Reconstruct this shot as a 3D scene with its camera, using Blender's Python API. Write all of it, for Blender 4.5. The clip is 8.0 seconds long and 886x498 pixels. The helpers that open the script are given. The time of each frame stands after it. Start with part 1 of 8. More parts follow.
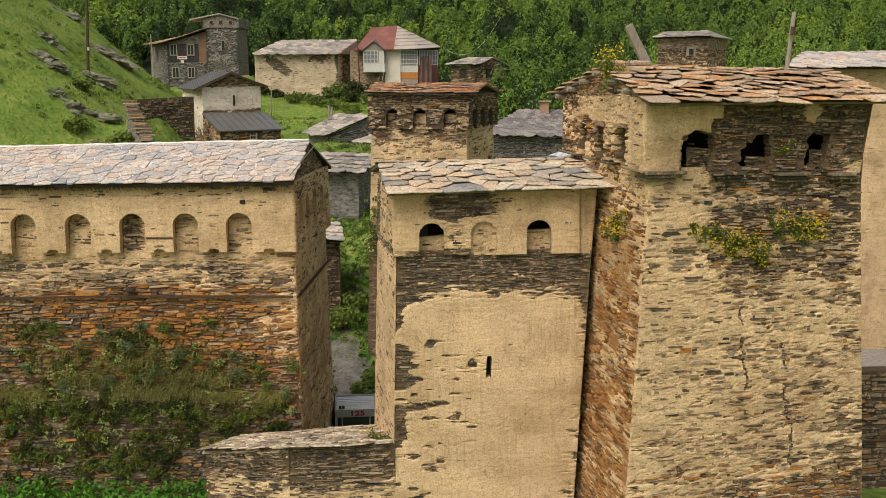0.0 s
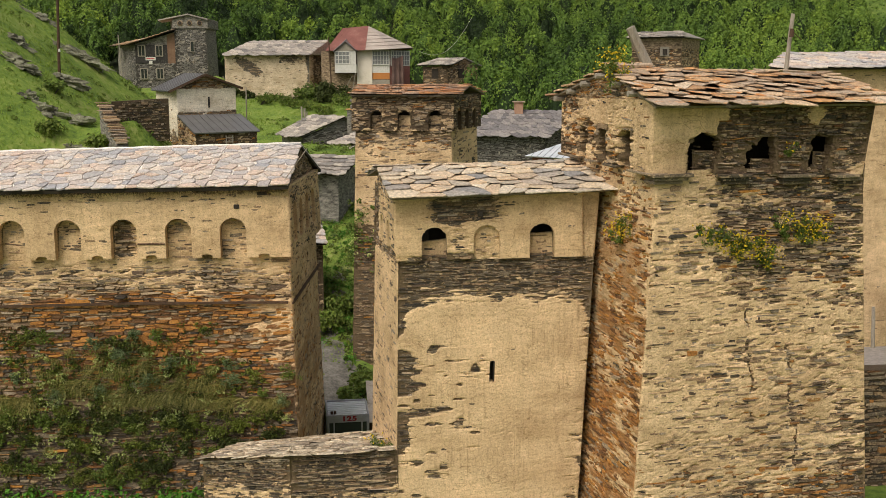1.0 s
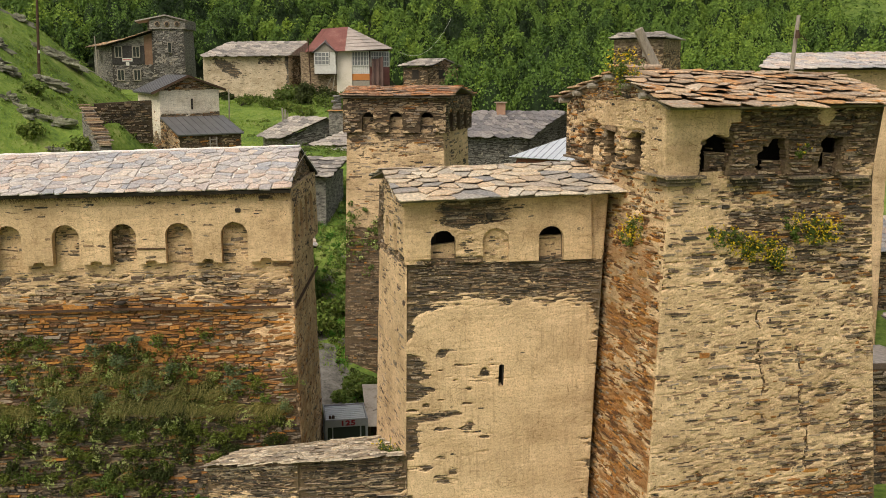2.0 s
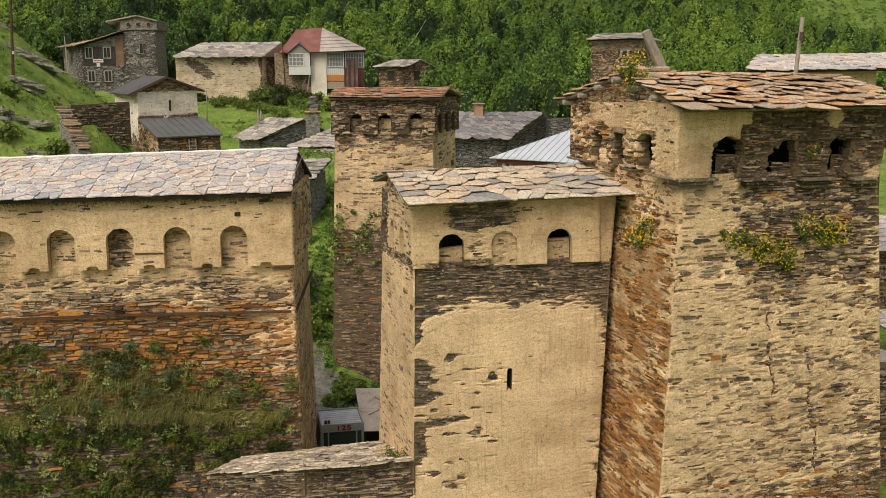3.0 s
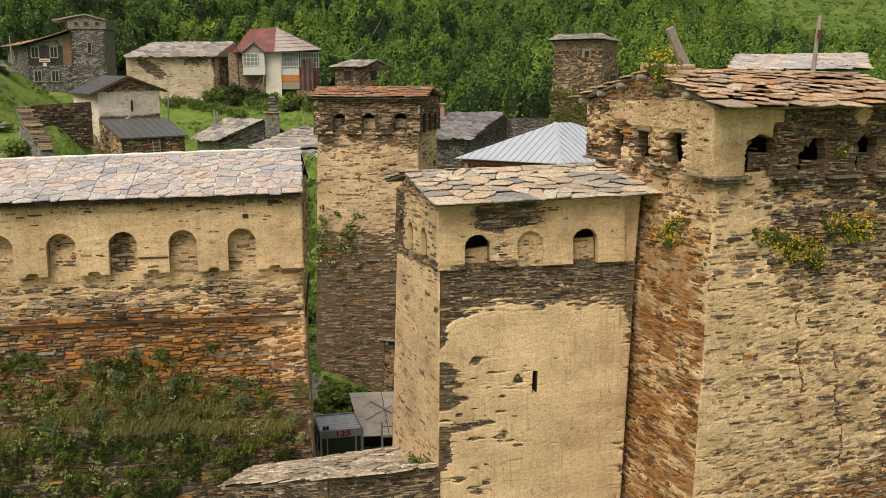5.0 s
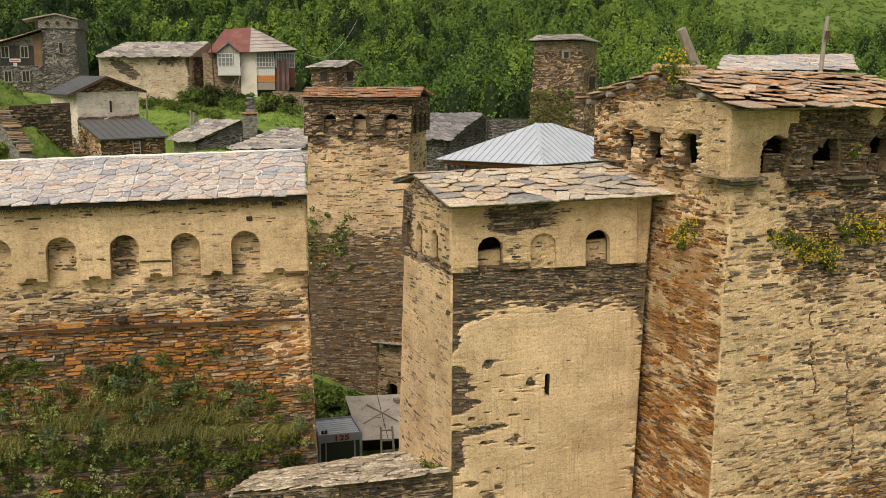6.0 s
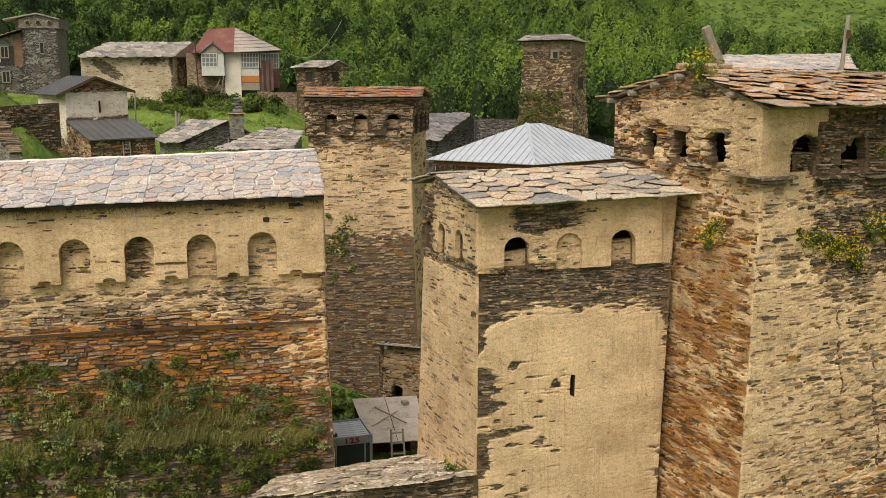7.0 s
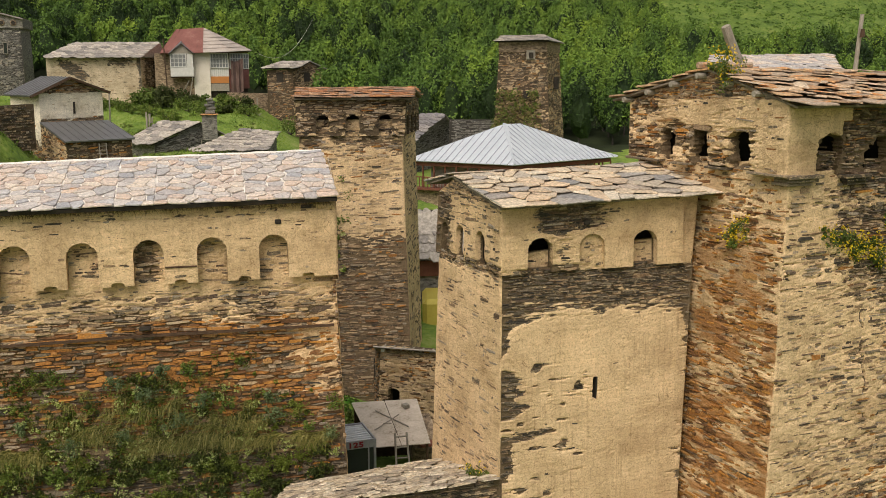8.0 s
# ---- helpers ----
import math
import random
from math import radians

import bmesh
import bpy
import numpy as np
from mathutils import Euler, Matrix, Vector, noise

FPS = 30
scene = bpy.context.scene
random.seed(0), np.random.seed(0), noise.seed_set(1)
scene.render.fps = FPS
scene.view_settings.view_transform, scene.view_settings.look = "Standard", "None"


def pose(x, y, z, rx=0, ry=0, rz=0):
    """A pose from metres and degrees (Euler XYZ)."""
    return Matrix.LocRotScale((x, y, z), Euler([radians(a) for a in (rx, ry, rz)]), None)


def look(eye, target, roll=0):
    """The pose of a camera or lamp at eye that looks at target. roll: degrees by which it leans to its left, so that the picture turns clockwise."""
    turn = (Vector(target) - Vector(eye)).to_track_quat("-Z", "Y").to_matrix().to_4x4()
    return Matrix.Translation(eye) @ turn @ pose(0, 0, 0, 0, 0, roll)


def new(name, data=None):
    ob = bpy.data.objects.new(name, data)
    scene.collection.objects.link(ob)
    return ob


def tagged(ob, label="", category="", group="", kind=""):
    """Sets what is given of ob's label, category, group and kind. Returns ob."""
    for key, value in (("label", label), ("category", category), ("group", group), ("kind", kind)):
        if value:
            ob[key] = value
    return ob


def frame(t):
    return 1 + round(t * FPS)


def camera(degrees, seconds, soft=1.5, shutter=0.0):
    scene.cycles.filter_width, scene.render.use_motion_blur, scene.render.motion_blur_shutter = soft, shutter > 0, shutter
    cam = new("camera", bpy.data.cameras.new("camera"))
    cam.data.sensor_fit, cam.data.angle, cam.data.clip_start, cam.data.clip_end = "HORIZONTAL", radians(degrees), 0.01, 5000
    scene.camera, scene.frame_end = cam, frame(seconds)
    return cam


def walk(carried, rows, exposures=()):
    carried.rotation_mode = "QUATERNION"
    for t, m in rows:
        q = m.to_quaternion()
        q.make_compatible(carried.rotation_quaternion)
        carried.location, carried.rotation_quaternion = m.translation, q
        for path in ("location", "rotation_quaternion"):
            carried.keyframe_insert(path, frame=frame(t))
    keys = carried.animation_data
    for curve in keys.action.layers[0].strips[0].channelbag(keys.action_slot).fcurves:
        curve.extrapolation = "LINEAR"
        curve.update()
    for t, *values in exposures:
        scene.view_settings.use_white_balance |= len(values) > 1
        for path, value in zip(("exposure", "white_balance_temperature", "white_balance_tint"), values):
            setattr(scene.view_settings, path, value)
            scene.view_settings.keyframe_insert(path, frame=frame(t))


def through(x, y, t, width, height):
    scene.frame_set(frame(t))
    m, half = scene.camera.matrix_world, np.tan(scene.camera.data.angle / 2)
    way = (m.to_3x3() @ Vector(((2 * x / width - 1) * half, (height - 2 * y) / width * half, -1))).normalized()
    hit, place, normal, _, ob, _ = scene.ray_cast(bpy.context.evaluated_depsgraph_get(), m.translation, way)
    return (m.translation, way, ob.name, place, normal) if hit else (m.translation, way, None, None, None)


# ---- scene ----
cam = camera(47.6, 8.0, soft=0.6)
METRES, EYE, TILT, LEAN, TURN = 9.0, 15.0, -10.0, 0.0, 0.0
ROWS = [
    (0.0, 0.0, 0.0, 0.0, -0.0, -0.0, 0.0),
    (0.5, -0.0526, 0.0149, 0.0064, -0.97, -0.0, 0.26),
    (1.0, -0.1047, 0.0292, 0.0134, -1.9, -0.01, 0.48),
    (1.5, -0.1513, 0.0417, 0.018, -2.58, -0.01, 0.67),
    (3.0, -0.3135, 0.0898, 0.0323, -5.12, 0.02, 1.15),
    (3.5, -0.3679, 0.108, 0.0355, -6.02, 0.01, 1.32),
    (4.0, -0.4239, 0.1288, 0.0362, -6.88, 0.01, 1.5),
    (4.5, -0.4812, 0.1532, 0.0351, -7.56, 0.0, 1.57),
    (6.0, -0.6519, 0.2256, 0.0476, -10.12, -0.03, 1.91),
    (6.5, -0.7103, 0.2528, 0.0487, -10.77, -0.03, 1.97),
    (7.0, -0.7761, 0.2827, 0.0523, -11.41, -0.04, 2.14),
    (7.5, -0.8497, 0.3177, 0.0578, -12.23, -0.04, 2.31),
    (8.0, -0.9286, 0.3573, 0.0611, -13.58, -0.08, 2.54),
]
walk(cam, [(t, pose(0, 0, EYE, TILT, LEAN, TURN) @ pose(METRES * x, METRES * y, METRES * z, 90 + pitch, roll, yaw)) for t, x, y, z, yaw, pitch, roll in ROWS],
     exposures=[(0.0, 0.22), (8.0, 0.22)])

# ---- world and sun: a bright overcast afternoon ----
SUN_ELEVATION, SUN_AZIMUTH = radians(52), radians(213)   # azimuth clockwise from +y
world = bpy.data.worlds.new("sky")
scene.world = world
world.use_nodes = True
wt = world.node_tree
wt.nodes.clear()
sky = wt.nodes.new("ShaderNodeTexSky")
sky.sky_type, sky.sun_disc = "NISHITA", False
sky.sun_elevation, sky.sun_rotation = SUN_ELEVATION, SUN_AZIMUTH
sky.air_density, sky.dust_density, sky.ozone_density = 1.0, 4.0, 0.6
grey = wt.nodes.new("ShaderNodeHueSaturation")
grey.inputs["Saturation"].default_value = 0.35
bg = wt.nodes.new("ShaderNodeBackground")
bg.inputs["Strength"].default_value = 0.115
out = wt.nodes.new("ShaderNodeOutputWorld")
wt.links.new(sky.outputs[0], grey.inputs["Color"])
wt.links.new(grey.outputs[0], bg.inputs["Color"])
wt.links.new(bg.outputs[0], out.inputs["Surface"])
sun = new("sun", bpy.data.lights.new("sun", "SUN"))
sun.data.energy, sun.data.angle, sun.data.color = 1.75, radians(38), (1.0, 0.92, 0.81)
sun_way = Vector((math.sin(SUN_AZIMUTH) * math.cos(SUN_ELEVATION), math.cos(SUN_AZIMUTH) * math.cos(SUN_ELEVATION), math.sin(SUN_ELEVATION)))
sun.matrix_world = look(sun_way * 100, (0, 0, 0))


# ---- materials ----
def shader(name, rough=0.9, metal=0.0):
    mat = bpy.data.materials.new(name)
    mat.use_nodes = True
    nt = mat.node_tree
    b = nt.nodes["Principled BSDF"]
    b.inputs["Roughness"].default_value = rough
    b.inputs["Metallic"].default_value = metal
    b.inputs["Specular IOR Level"].default_value = 0.25
    return mat, nt, b


def node(nt, kind, **values):
    n = nt.nodes.new(kind)
    for key, value in values.items():
        n.inputs[key.replace("_", " ")].default_value = value
    return n


def place_of(nt, stretch=(1, 1, 1)):
    """World position, stretched."""
    g = nt.nodes.new("ShaderNodeNewGeometry")
    m = nt.nodes.new("ShaderNodeMapping")
    m.inputs["Scale"].default_value = stretch
    nt.links.new(g.outputs["Position"], m.inputs["Vector"])
    return m.outputs[0]


def noise_of(nt, vec, scale, detail=5.0, rough=0.6):
    n = node(nt, "ShaderNodeTexNoise", Scale=scale, Detail=detail, Roughness=rough)
    nt.links.new(vec, n.inputs["Vector"])
    return n.outputs["Fac"]


def noise_colour(nt, vec, scale):
    n = node(nt, "ShaderNodeTexNoise", Scale=scale, Detail=4.0, Roughness=0.6)
    nt.links.new(vec, n.inputs["Vector"])
    return n.outputs["Color"]


def ramp(nt, fac, stops, constant=False):
    r = nt.nodes.new("ShaderNodeValToRGB")
    r.color_ramp.interpolation = "CONSTANT" if constant else "LINEAR"
    el = r.color_ramp.elements
    while len(el) < len(stops):
        el.new(0.5)
    for e, (p, c) in zip(el, stops):
        e.position, e.color = p, (*c, 1)
    nt.links.new(fac, r.inputs["Fac"])
    return r.outputs["Color"]


def mixed(nt, fac, a, b, mode="MIX"):
    m = nt.nodes.new("ShaderNodeMix")
    m.data_type, m.blend_type = "RGBA", mode
    for sock, v in ((m.inputs["Factor"], fac), (m.inputs["A"], a), (m.inputs["B"], b)):
        if isinstance(v, (int, float)):
            sock.default_value = v
        elif isinstance(v, tuple):
            sock.default_value = (*v, 1)
        else:
            nt.links.new(v, sock)
    return m.outputs["Result"]


def bumped(nt, b, height, strength, distance=0.02):
    n = node(nt, "ShaderNodeBump", Strength=strength, Distance=distance)
    nt.links.new(height, n.inputs["Height"])
    nt.links.new(n.outputs[0], b.inputs["Normal"])


def piece_random(nt):
    """One random number for each piece, whether it is an object or an island of a joined mesh."""
    o = nt.nodes.new("ShaderNodeObjectInfo")
    g = nt.nodes.new("ShaderNodeNewGeometry")
    add = nt.nodes.new("ShaderNodeMath")
    add.operation = "ADD"
    fr = nt.nodes.new("ShaderNodeMath")
    fr.operation = "FRACT"
    nt.links.new(o.outputs["Random"], add.inputs[0])
    nt.links.new(g.outputs["Random Per Island"], add.inputs[1])
    nt.links.new(add.outputs[0], fr.inputs[0])
    return fr.outputs[0]


def make_plain(name, stops, scale=3.0, rough=0.9, bump=0.3, metal=0.0, stretch=(1, 1, 1), distance=0.02):
    """A surface whose colour wanders between the stops at two scales."""
    mat, nt, b = shader(name, rough, metal)
    p = place_of(nt, stretch)
    n1, n2 = noise_of(nt, p, scale), noise_of(nt, p, scale * 7.3, 6.0)
    mix = node(nt, "ShaderNodeMath")
    mix.operation = "MULTIPLY_ADD"
    nt.links.new(n2, mix.inputs[0])
    mix.inputs[1].default_value = 0.45
    half = node(nt, "ShaderNodeMath")
    half.operation = "MULTIPLY"
    half.inputs[1].default_value = 0.55
    nt.links.new(n1, half.inputs[0])
    nt.links.new(half.outputs[0], mix.inputs[2])
    nt.links.new(ramp(nt, mix.outputs[0], stops), b.inputs["Base Color"])
    if bump:
        bumped(nt, b, n2, bump, distance)
    return mat


def make_pieces(name, colours, rough=0.85, grain=9.0, bump=0.5, lichen=None, lichen_from=0.62, stretch=(1, 1, 1), vary=0.5, smear=0.0):
    """A material for many pieces: each takes one of the colours; stains run over them."""
    mat, nt, b = shader(name, rough)
    r = piece_random(nt)
    k = len(colours)
    base = ramp(nt, r, [(i / k, c) for i, c in enumerate(colours)], constant=False)
    p = place_of(nt, stretch)
    g = noise_of(nt, p, grain, 6.0, 0.65)
    base = mixed(nt, vary, base, ramp(nt, g, [(0.33, (0.25, 0.25, 0.25)), (0.5, (0.8, 0.8, 0.8)), (0.67, (1.45, 1.45, 1.45))]), "MULTIPLY")
    if smear:
        lime = noise_of(nt, place_of(nt, (1, 1, 1.6)), 5.5, 8.0, 0.72)
        f = ramp(nt, lime, [(0.545, (0, 0, 0)), (0.575, (smear, smear, smear))])
        base = mixed(nt, f, base, (0.47, 0.335, 0.19))
    if lichen:
        spot = noise_of(nt, p, 2.1, 7.0, 0.7)
        f = ramp(nt, spot, [(lichen_from, (0, 0, 0)), (lichen_from + 0.07, (0.85, 0.85, 0.85))])
        base = mixed(nt, f, base, lichen)
    nt.links.new(base, b.inputs["Base Color"])
    bumped(nt, b, g, bump, 0.015)
    return mat


def make_render_coat(name, mortar, pale, mid, dark, comb=0.0):
    """Lime render over rubble: the attribute 'cover' says where the render holds and where only mortar is left;
    'stain' says where rust-coloured lichen has grown."""
    mat, nt, b = shader(name, 0.95)
    at = nt.nodes.new("ShaderNodeAttribute")
    at.attribute_name = "cover"
    st = nt.nodes.new("ShaderNodeAttribute")
    st.attribute_name = "stain"
    p = place_of(nt)
    big, fine = noise_of(nt, p, 0.9, 7.0, 0.66), noise_of(nt, p, 22.0, 7.0, 0.75)
    streak = noise_of(nt, place_of(nt, (5, 5, 0.7)), 1.6, 6.0, 0.7)
    coat = ramp(nt, big, [(0.28, dark), (0.45, mid), (0.68, pale)])
    broad = noise_of(nt, place_of(nt, (1, 1, 1.8)), 0.35, 5.0, 0.6)
    coat = mixed(nt, 0.9, coat, ramp(nt, broad, [(0.32, (0.74, 0.7, 0.64)), (0.5, (0.98, 0.98, 0.97)), (0.68, (1.14, 1.12, 1.1))]), "MULTIPLY")
    if comb:
        tool = noise_of(nt, place_of(nt, (15, 15, 0.28)), 1.0, 3.0, 0.75)
        where = noise_of(nt, p, 0.5, 3.0)
        combed = mixed(nt, ramp(nt, where, [(0.42, (0, 0, 0)), (0.55, (comb, comb, comb))]), (1.0, 1.0, 1.0), ramp(nt, tool, [(0.34, (0.6, 0.55, 0.49)), (0.46, (1, 1, 1))]))
        coat = mixed(nt, 1.0, coat, combed, "MULTIPLY")
    bed = noise_of(nt, place_of(nt, (1, 1, 3.6)), 1.9, 5.0, 0.6)
    coat = mixed(nt, 0.15 if comb else 0.7, coat, ramp(nt, bed, [(0.3, (0.5, 0.45, 0.39)), (0.4, (0.93, 0.92, 0.9)), (0.5, (1, 1, 1)), (0.64, (1.12, 1.12, 1.12))]), "MULTIPLY")
    flake = nt.nodes.new("ShaderNodeTexVoronoi")
    flake.feature = "DISTANCE_TO_EDGE"
    flake.inputs["Scale"].default_value = 2.4
    warp = mixed(nt, 0.09, place_of(nt, (1, 1, 2.0)), noise_colour(nt, p, 4.0))
    nt.links.new(warp, flake.inputs["Vector"])
    crack = ramp(nt, flake.outputs["Distance"], [(0.004, (0.45, 0.4, 0.34)), (0.018, (1, 1, 1))])
    coat = mixed(nt, ramp(nt, noise_of(nt, p, 0.8, 4.0), [(0.48, (0, 0, 0)), (0.6, (0.75, 0.75, 0.75))]), coat, mixed(nt, 1.0, coat, crack, "MULTIPLY"))
    coat = mixed(nt, 0.3, coat, ramp(nt, streak, [(0.3, (0.45, 0.42, 0.38)), (0.52, (1, 1, 1))]), "MULTIPLY")
    coat = mixed(nt, 0.9, coat, ramp(nt, fine, [(0.36, (0.6, 0.57, 0.53)), (0.46, (0.97, 0.97, 0.96)), (0.56, (1.04, 1.04, 1.04)), (0.66, (1.22, 1.22, 1.22))]), "MULTIPLY")
    pits = noise_of(nt, place_of(nt, (1, 1, 1.7)), 9.0, 8.0, 0.75)
    coat = mixed(nt, 1.0, coat, ramp(nt, pits, [(0.3, (0.3, 0.26, 0.22)), (0.38, (0.85, 0.83, 0.8)), (0.48, (1.02, 1.02, 1.02))]), "MULTIPLY")
    fleck = noise_of(nt, place_of(nt, (1, 1, 3.2)), 13.0, 3.0, 0.6)
    coat = mixed(nt, 1.0, coat, ramp(nt, fleck, [(0.28, (0.34, 0.3, 0.26)), (0.335, (1, 1, 1))]), "MULTIPLY")
    bare = mixed(nt, 0.7, mortar, ramp(nt, fine, [(0.3, (0.35, 0.33, 0.3)), (0.7, (1.3, 1.3, 1.3))]), "MULTIPLY")
    ragged = noise_of(nt, place_of(nt, (1, 1, 1.8)), 16.0, 5.0, 0.65)
    edge = node(nt, "ShaderNodeMath")
    edge.operation = "MULTIPLY_ADD"
    edge.inputs[1].default_value = 0.9
    nt.links.new(ragged, edge.inputs[0])
    nt.links.new(at.outputs["Fac"], edge.inputs[2])
    col = mixed(nt, ramp(nt, edge.outputs[0], [(0.8, (0, 0, 0)), (0.9, (1, 1, 1))]), bare, coat)
    col = mixed(nt, st.outputs["Fac"], col, ramp(nt, fine, [(0.3, (0.16, 0.07, 0.025)), (0.7, (0.42, 0.19, 0.055))]))
    nt.links.new(col, b.inputs["Base Color"])
    rise = node(nt, "ShaderNodeMath")
    rise.operation = "MULTIPLY_ADD"
    rise.inputs[1].default_value = 0.9
    nt.links.new(bed, rise.inputs[0])
    nt.links.new(fine, rise.inputs[2])
    bumped(nt, b, rise.outputs[0], 0.9, 0.03)
    return mat


def make_leaves(name, colours, through=0.25, tint=""):
    """Leaves: each card or tuft its own green; a little light comes through."""
    mat, nt, b = shader(name, 0.7)
    r = piece_random(nt)
    k = len(colours)
    col = ramp(nt, r, [(i / k, c) for i, c in enumerate(colours)])
    big = noise_of(nt, place_of(nt), 0.13, 3.0)
    col = mixed(nt, 0.8, col, ramp(nt, big, [(0.3, (0.6, 0.65, 0.62)), (0.7, (1.3, 1.25, 1.0))]), "MULTIPLY")
    if tint:
        at = nt.nodes.new("ShaderNodeAttribute")
        at.attribute_name = tint
        # Lowest stop is near-black: painted shade for the crowns' inner bodies.
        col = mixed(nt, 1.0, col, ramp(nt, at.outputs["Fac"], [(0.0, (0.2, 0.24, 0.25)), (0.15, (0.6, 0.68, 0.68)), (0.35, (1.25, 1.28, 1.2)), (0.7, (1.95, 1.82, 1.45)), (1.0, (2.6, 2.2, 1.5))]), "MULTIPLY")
        # Dark flecks paint the shaded gaps between leaf clumps.
        tuftiness = noise_of(nt, place_of(nt), 2.6, 4.0, 0.75)
        col = mixed(nt, 1.0, col, ramp(nt, tuftiness, [(0.36, (0.45, 0.5, 0.52)), (0.5, (0.95, 0.97, 0.97)), (0.62, (1.3, 1.26, 1.15))]), "MULTIPLY")
        bumped(nt, b, tuftiness, 0.5, 0.4)
    nt.links.new(col, b.inputs["Base Color"])
    tr = nt.nodes.new("ShaderNodeBsdfTranslucent")
    nt.links.new(col, tr.inputs["Color"])
    mx = nt.nodes.new("ShaderNodeMixShader")
    mx.inputs[0].default_value = through
    nt.links.new(b.outputs[0], mx.inputs[1])
    nt.links.new(tr.outputs[0], mx.inputs[2])
    nt.links.new(mx.outputs[0], nt.nodes["Material Output"].inputs["Surface"])
    return mat


COAT = make_render_coat("lime_render", (0.17, 0.118, 0.066), (0.72, 0.515, 0.3), (0.62, 0.435, 0.245), (0.44, 0.3, 0.16))
COAT_COMBED = make_render_coat("combed_lime_render", (0.17, 0.118, 0.066), (0.72, 0.515, 0.3), (0.64, 0.455, 0.26), (0.5, 0.345, 0.19), 0.5)
COAT_GREY = make_render_coat("weathered_mortar", (0.1, 0.07, 0.04), (0.62, 0.45, 0.265), (0.5, 0.355, 0.2), (0.3, 0.21, 0.115))
STONE_DARK = make_pieces("slate_stone_dark", [(0.05, 0.038, 0.025), (0.2, 0.152, 0.1), (0.085, 0.066, 0.043), (0.28, 0.215, 0.14), (0.06, 0.049, 0.036)], grain=30, vary=0.85, smear=0.55)
STONE_BROWN = make_pieces("slate_stone_brown", [(0.15, 0.09, 0.05), (0.32, 0.21, 0.12), (0.2, 0.137, 0.083), (0.38, 0.245, 0.13), (0.12, 0.08, 0.052)], grain=30, vary=0.85, smear=0.5)
STONE_RUST = make_pieces("slate_stone_rust", [(0.3, 0.12, 0.03), (0.46, 0.2, 0.05), (0.2, 0.09, 0.035), (0.38, 0.2, 0.07), (0.5, 0.22, 0.045), (0.16, 0.075, 0.03)], grain=26, vary=0.8, smear=0.12)
STONE_PALE = make_pieces("slate_stone_pale", [(0.36, 0.265, 0.17), (0.48, 0.345, 0.21), (0.3, 0.245, 0.185), (0.42, 0.29, 0.16)], grain=30, vary=0.8, smear=0.5)
STONE_ASH = make_pieces("grey_stone", [(0.1, 0.094, 0.084), (0.24, 0.22, 0.19), (0.15, 0.14, 0.12), (0.33, 0.3, 0.26), (0.2, 0.18, 0.15)], grain=12, vary=0.7)
ASH = [STONE_ASH] * 4
COAT_ASH = make_render_coat("grey_mortar", (0.07, 0.062, 0.052), (0.44, 0.39, 0.32), (0.34, 0.3, 0.245), (0.2, 0.175, 0.14))
COAT_WHITE = make_render_coat("white_lime_render", (0.22, 0.17, 0.11), (0.84, 0.75, 0.6), (0.79, 0.69, 0.54), (0.62, 0.52, 0.37))
COAT_BARN = make_render_coat("old_barn_render", (0.12, 0.1, 0.075), (0.66, 0.53, 0.38), (0.56, 0.44, 0.3), (0.36, 0.28, 0.19))
STONES = [STONE_DARK, STONE_BROWN, STONE_RUST, STONE_PALE]
SLATE = make_pieces("roof_slate", [(0.66, 0.52, 0.41), (0.4, 0.385, 0.38), (0.62, 0.46, 0.35), (0.7, 0.6, 0.5), (0.46, 0.44, 0.43), (0.68, 0.51, 0.38), (0.36, 0.35, 0.35), (0.7, 0.58, 0.46), (0.55, 0.49, 0.44)], 0.75, 13.0, 0.7, (0.62, 0.32, 0.13), 0.66, vary=0.55)
SLATE_CREAM = make_pieces("roof_slate_cream", [(0.7, 0.57, 0.4), (0.6, 0.45, 0.3), (0.36, 0.33, 0.29), (0.74, 0.62, 0.46), (0.64, 0.5, 0.34), (0.28, 0.265, 0.25), (0.68, 0.5, 0.32), (0.5, 0.42, 0.32)], 0.75, 13.0, 0.7, (0.58, 0.25, 0.07), 0.66, vary=0.65)
SLATE_WARM = make_pieces("roof_slate_lichened", [(0.6, 0.38, 0.2), (0.36, 0.25, 0.16), (0.66, 0.47, 0.29), (0.3, 0.21, 0.14), (0.58, 0.31, 0.13), (0.7, 0.54, 0.37), (0.44, 0.33, 0.23)], 0.8, 14.0, 0.6, (0.6, 0.25, 0.07), 0.57, vary=0.75)
SLATE_RED = make_pieces("roof_slate_red", [(0.4, 0.18, 0.09), (0.5, 0.27, 0.14), (0.28, 0.17, 0.11), (0.55, 0.34, 0.2), (0.44, 0.2, 0.08), (0.34, 0.24, 0.17)], 0.8, 14.0, 0.6, (0.56, 0.2, 0.05), 0.56, vary=0.75)
SLATE_DARK = make_pieces("roof_slate_dark", [(0.17, 0.155, 0.15), (0.25, 0.225, 0.21), (0.14, 0.125, 0.12), (0.3, 0.265, 0.235)], 0.7, 5.0, 0.4, vary=0.5)
SLATE_GREY = make_pieces("roof_slate_grey", [(0.3, 0.265, 0.225), (0.42, 0.36, 0.3), (0.2, 0.18, 0.16), (0.5, 0.43, 0.35)], 0.75, 5.0, 0.4, vary=0.6)
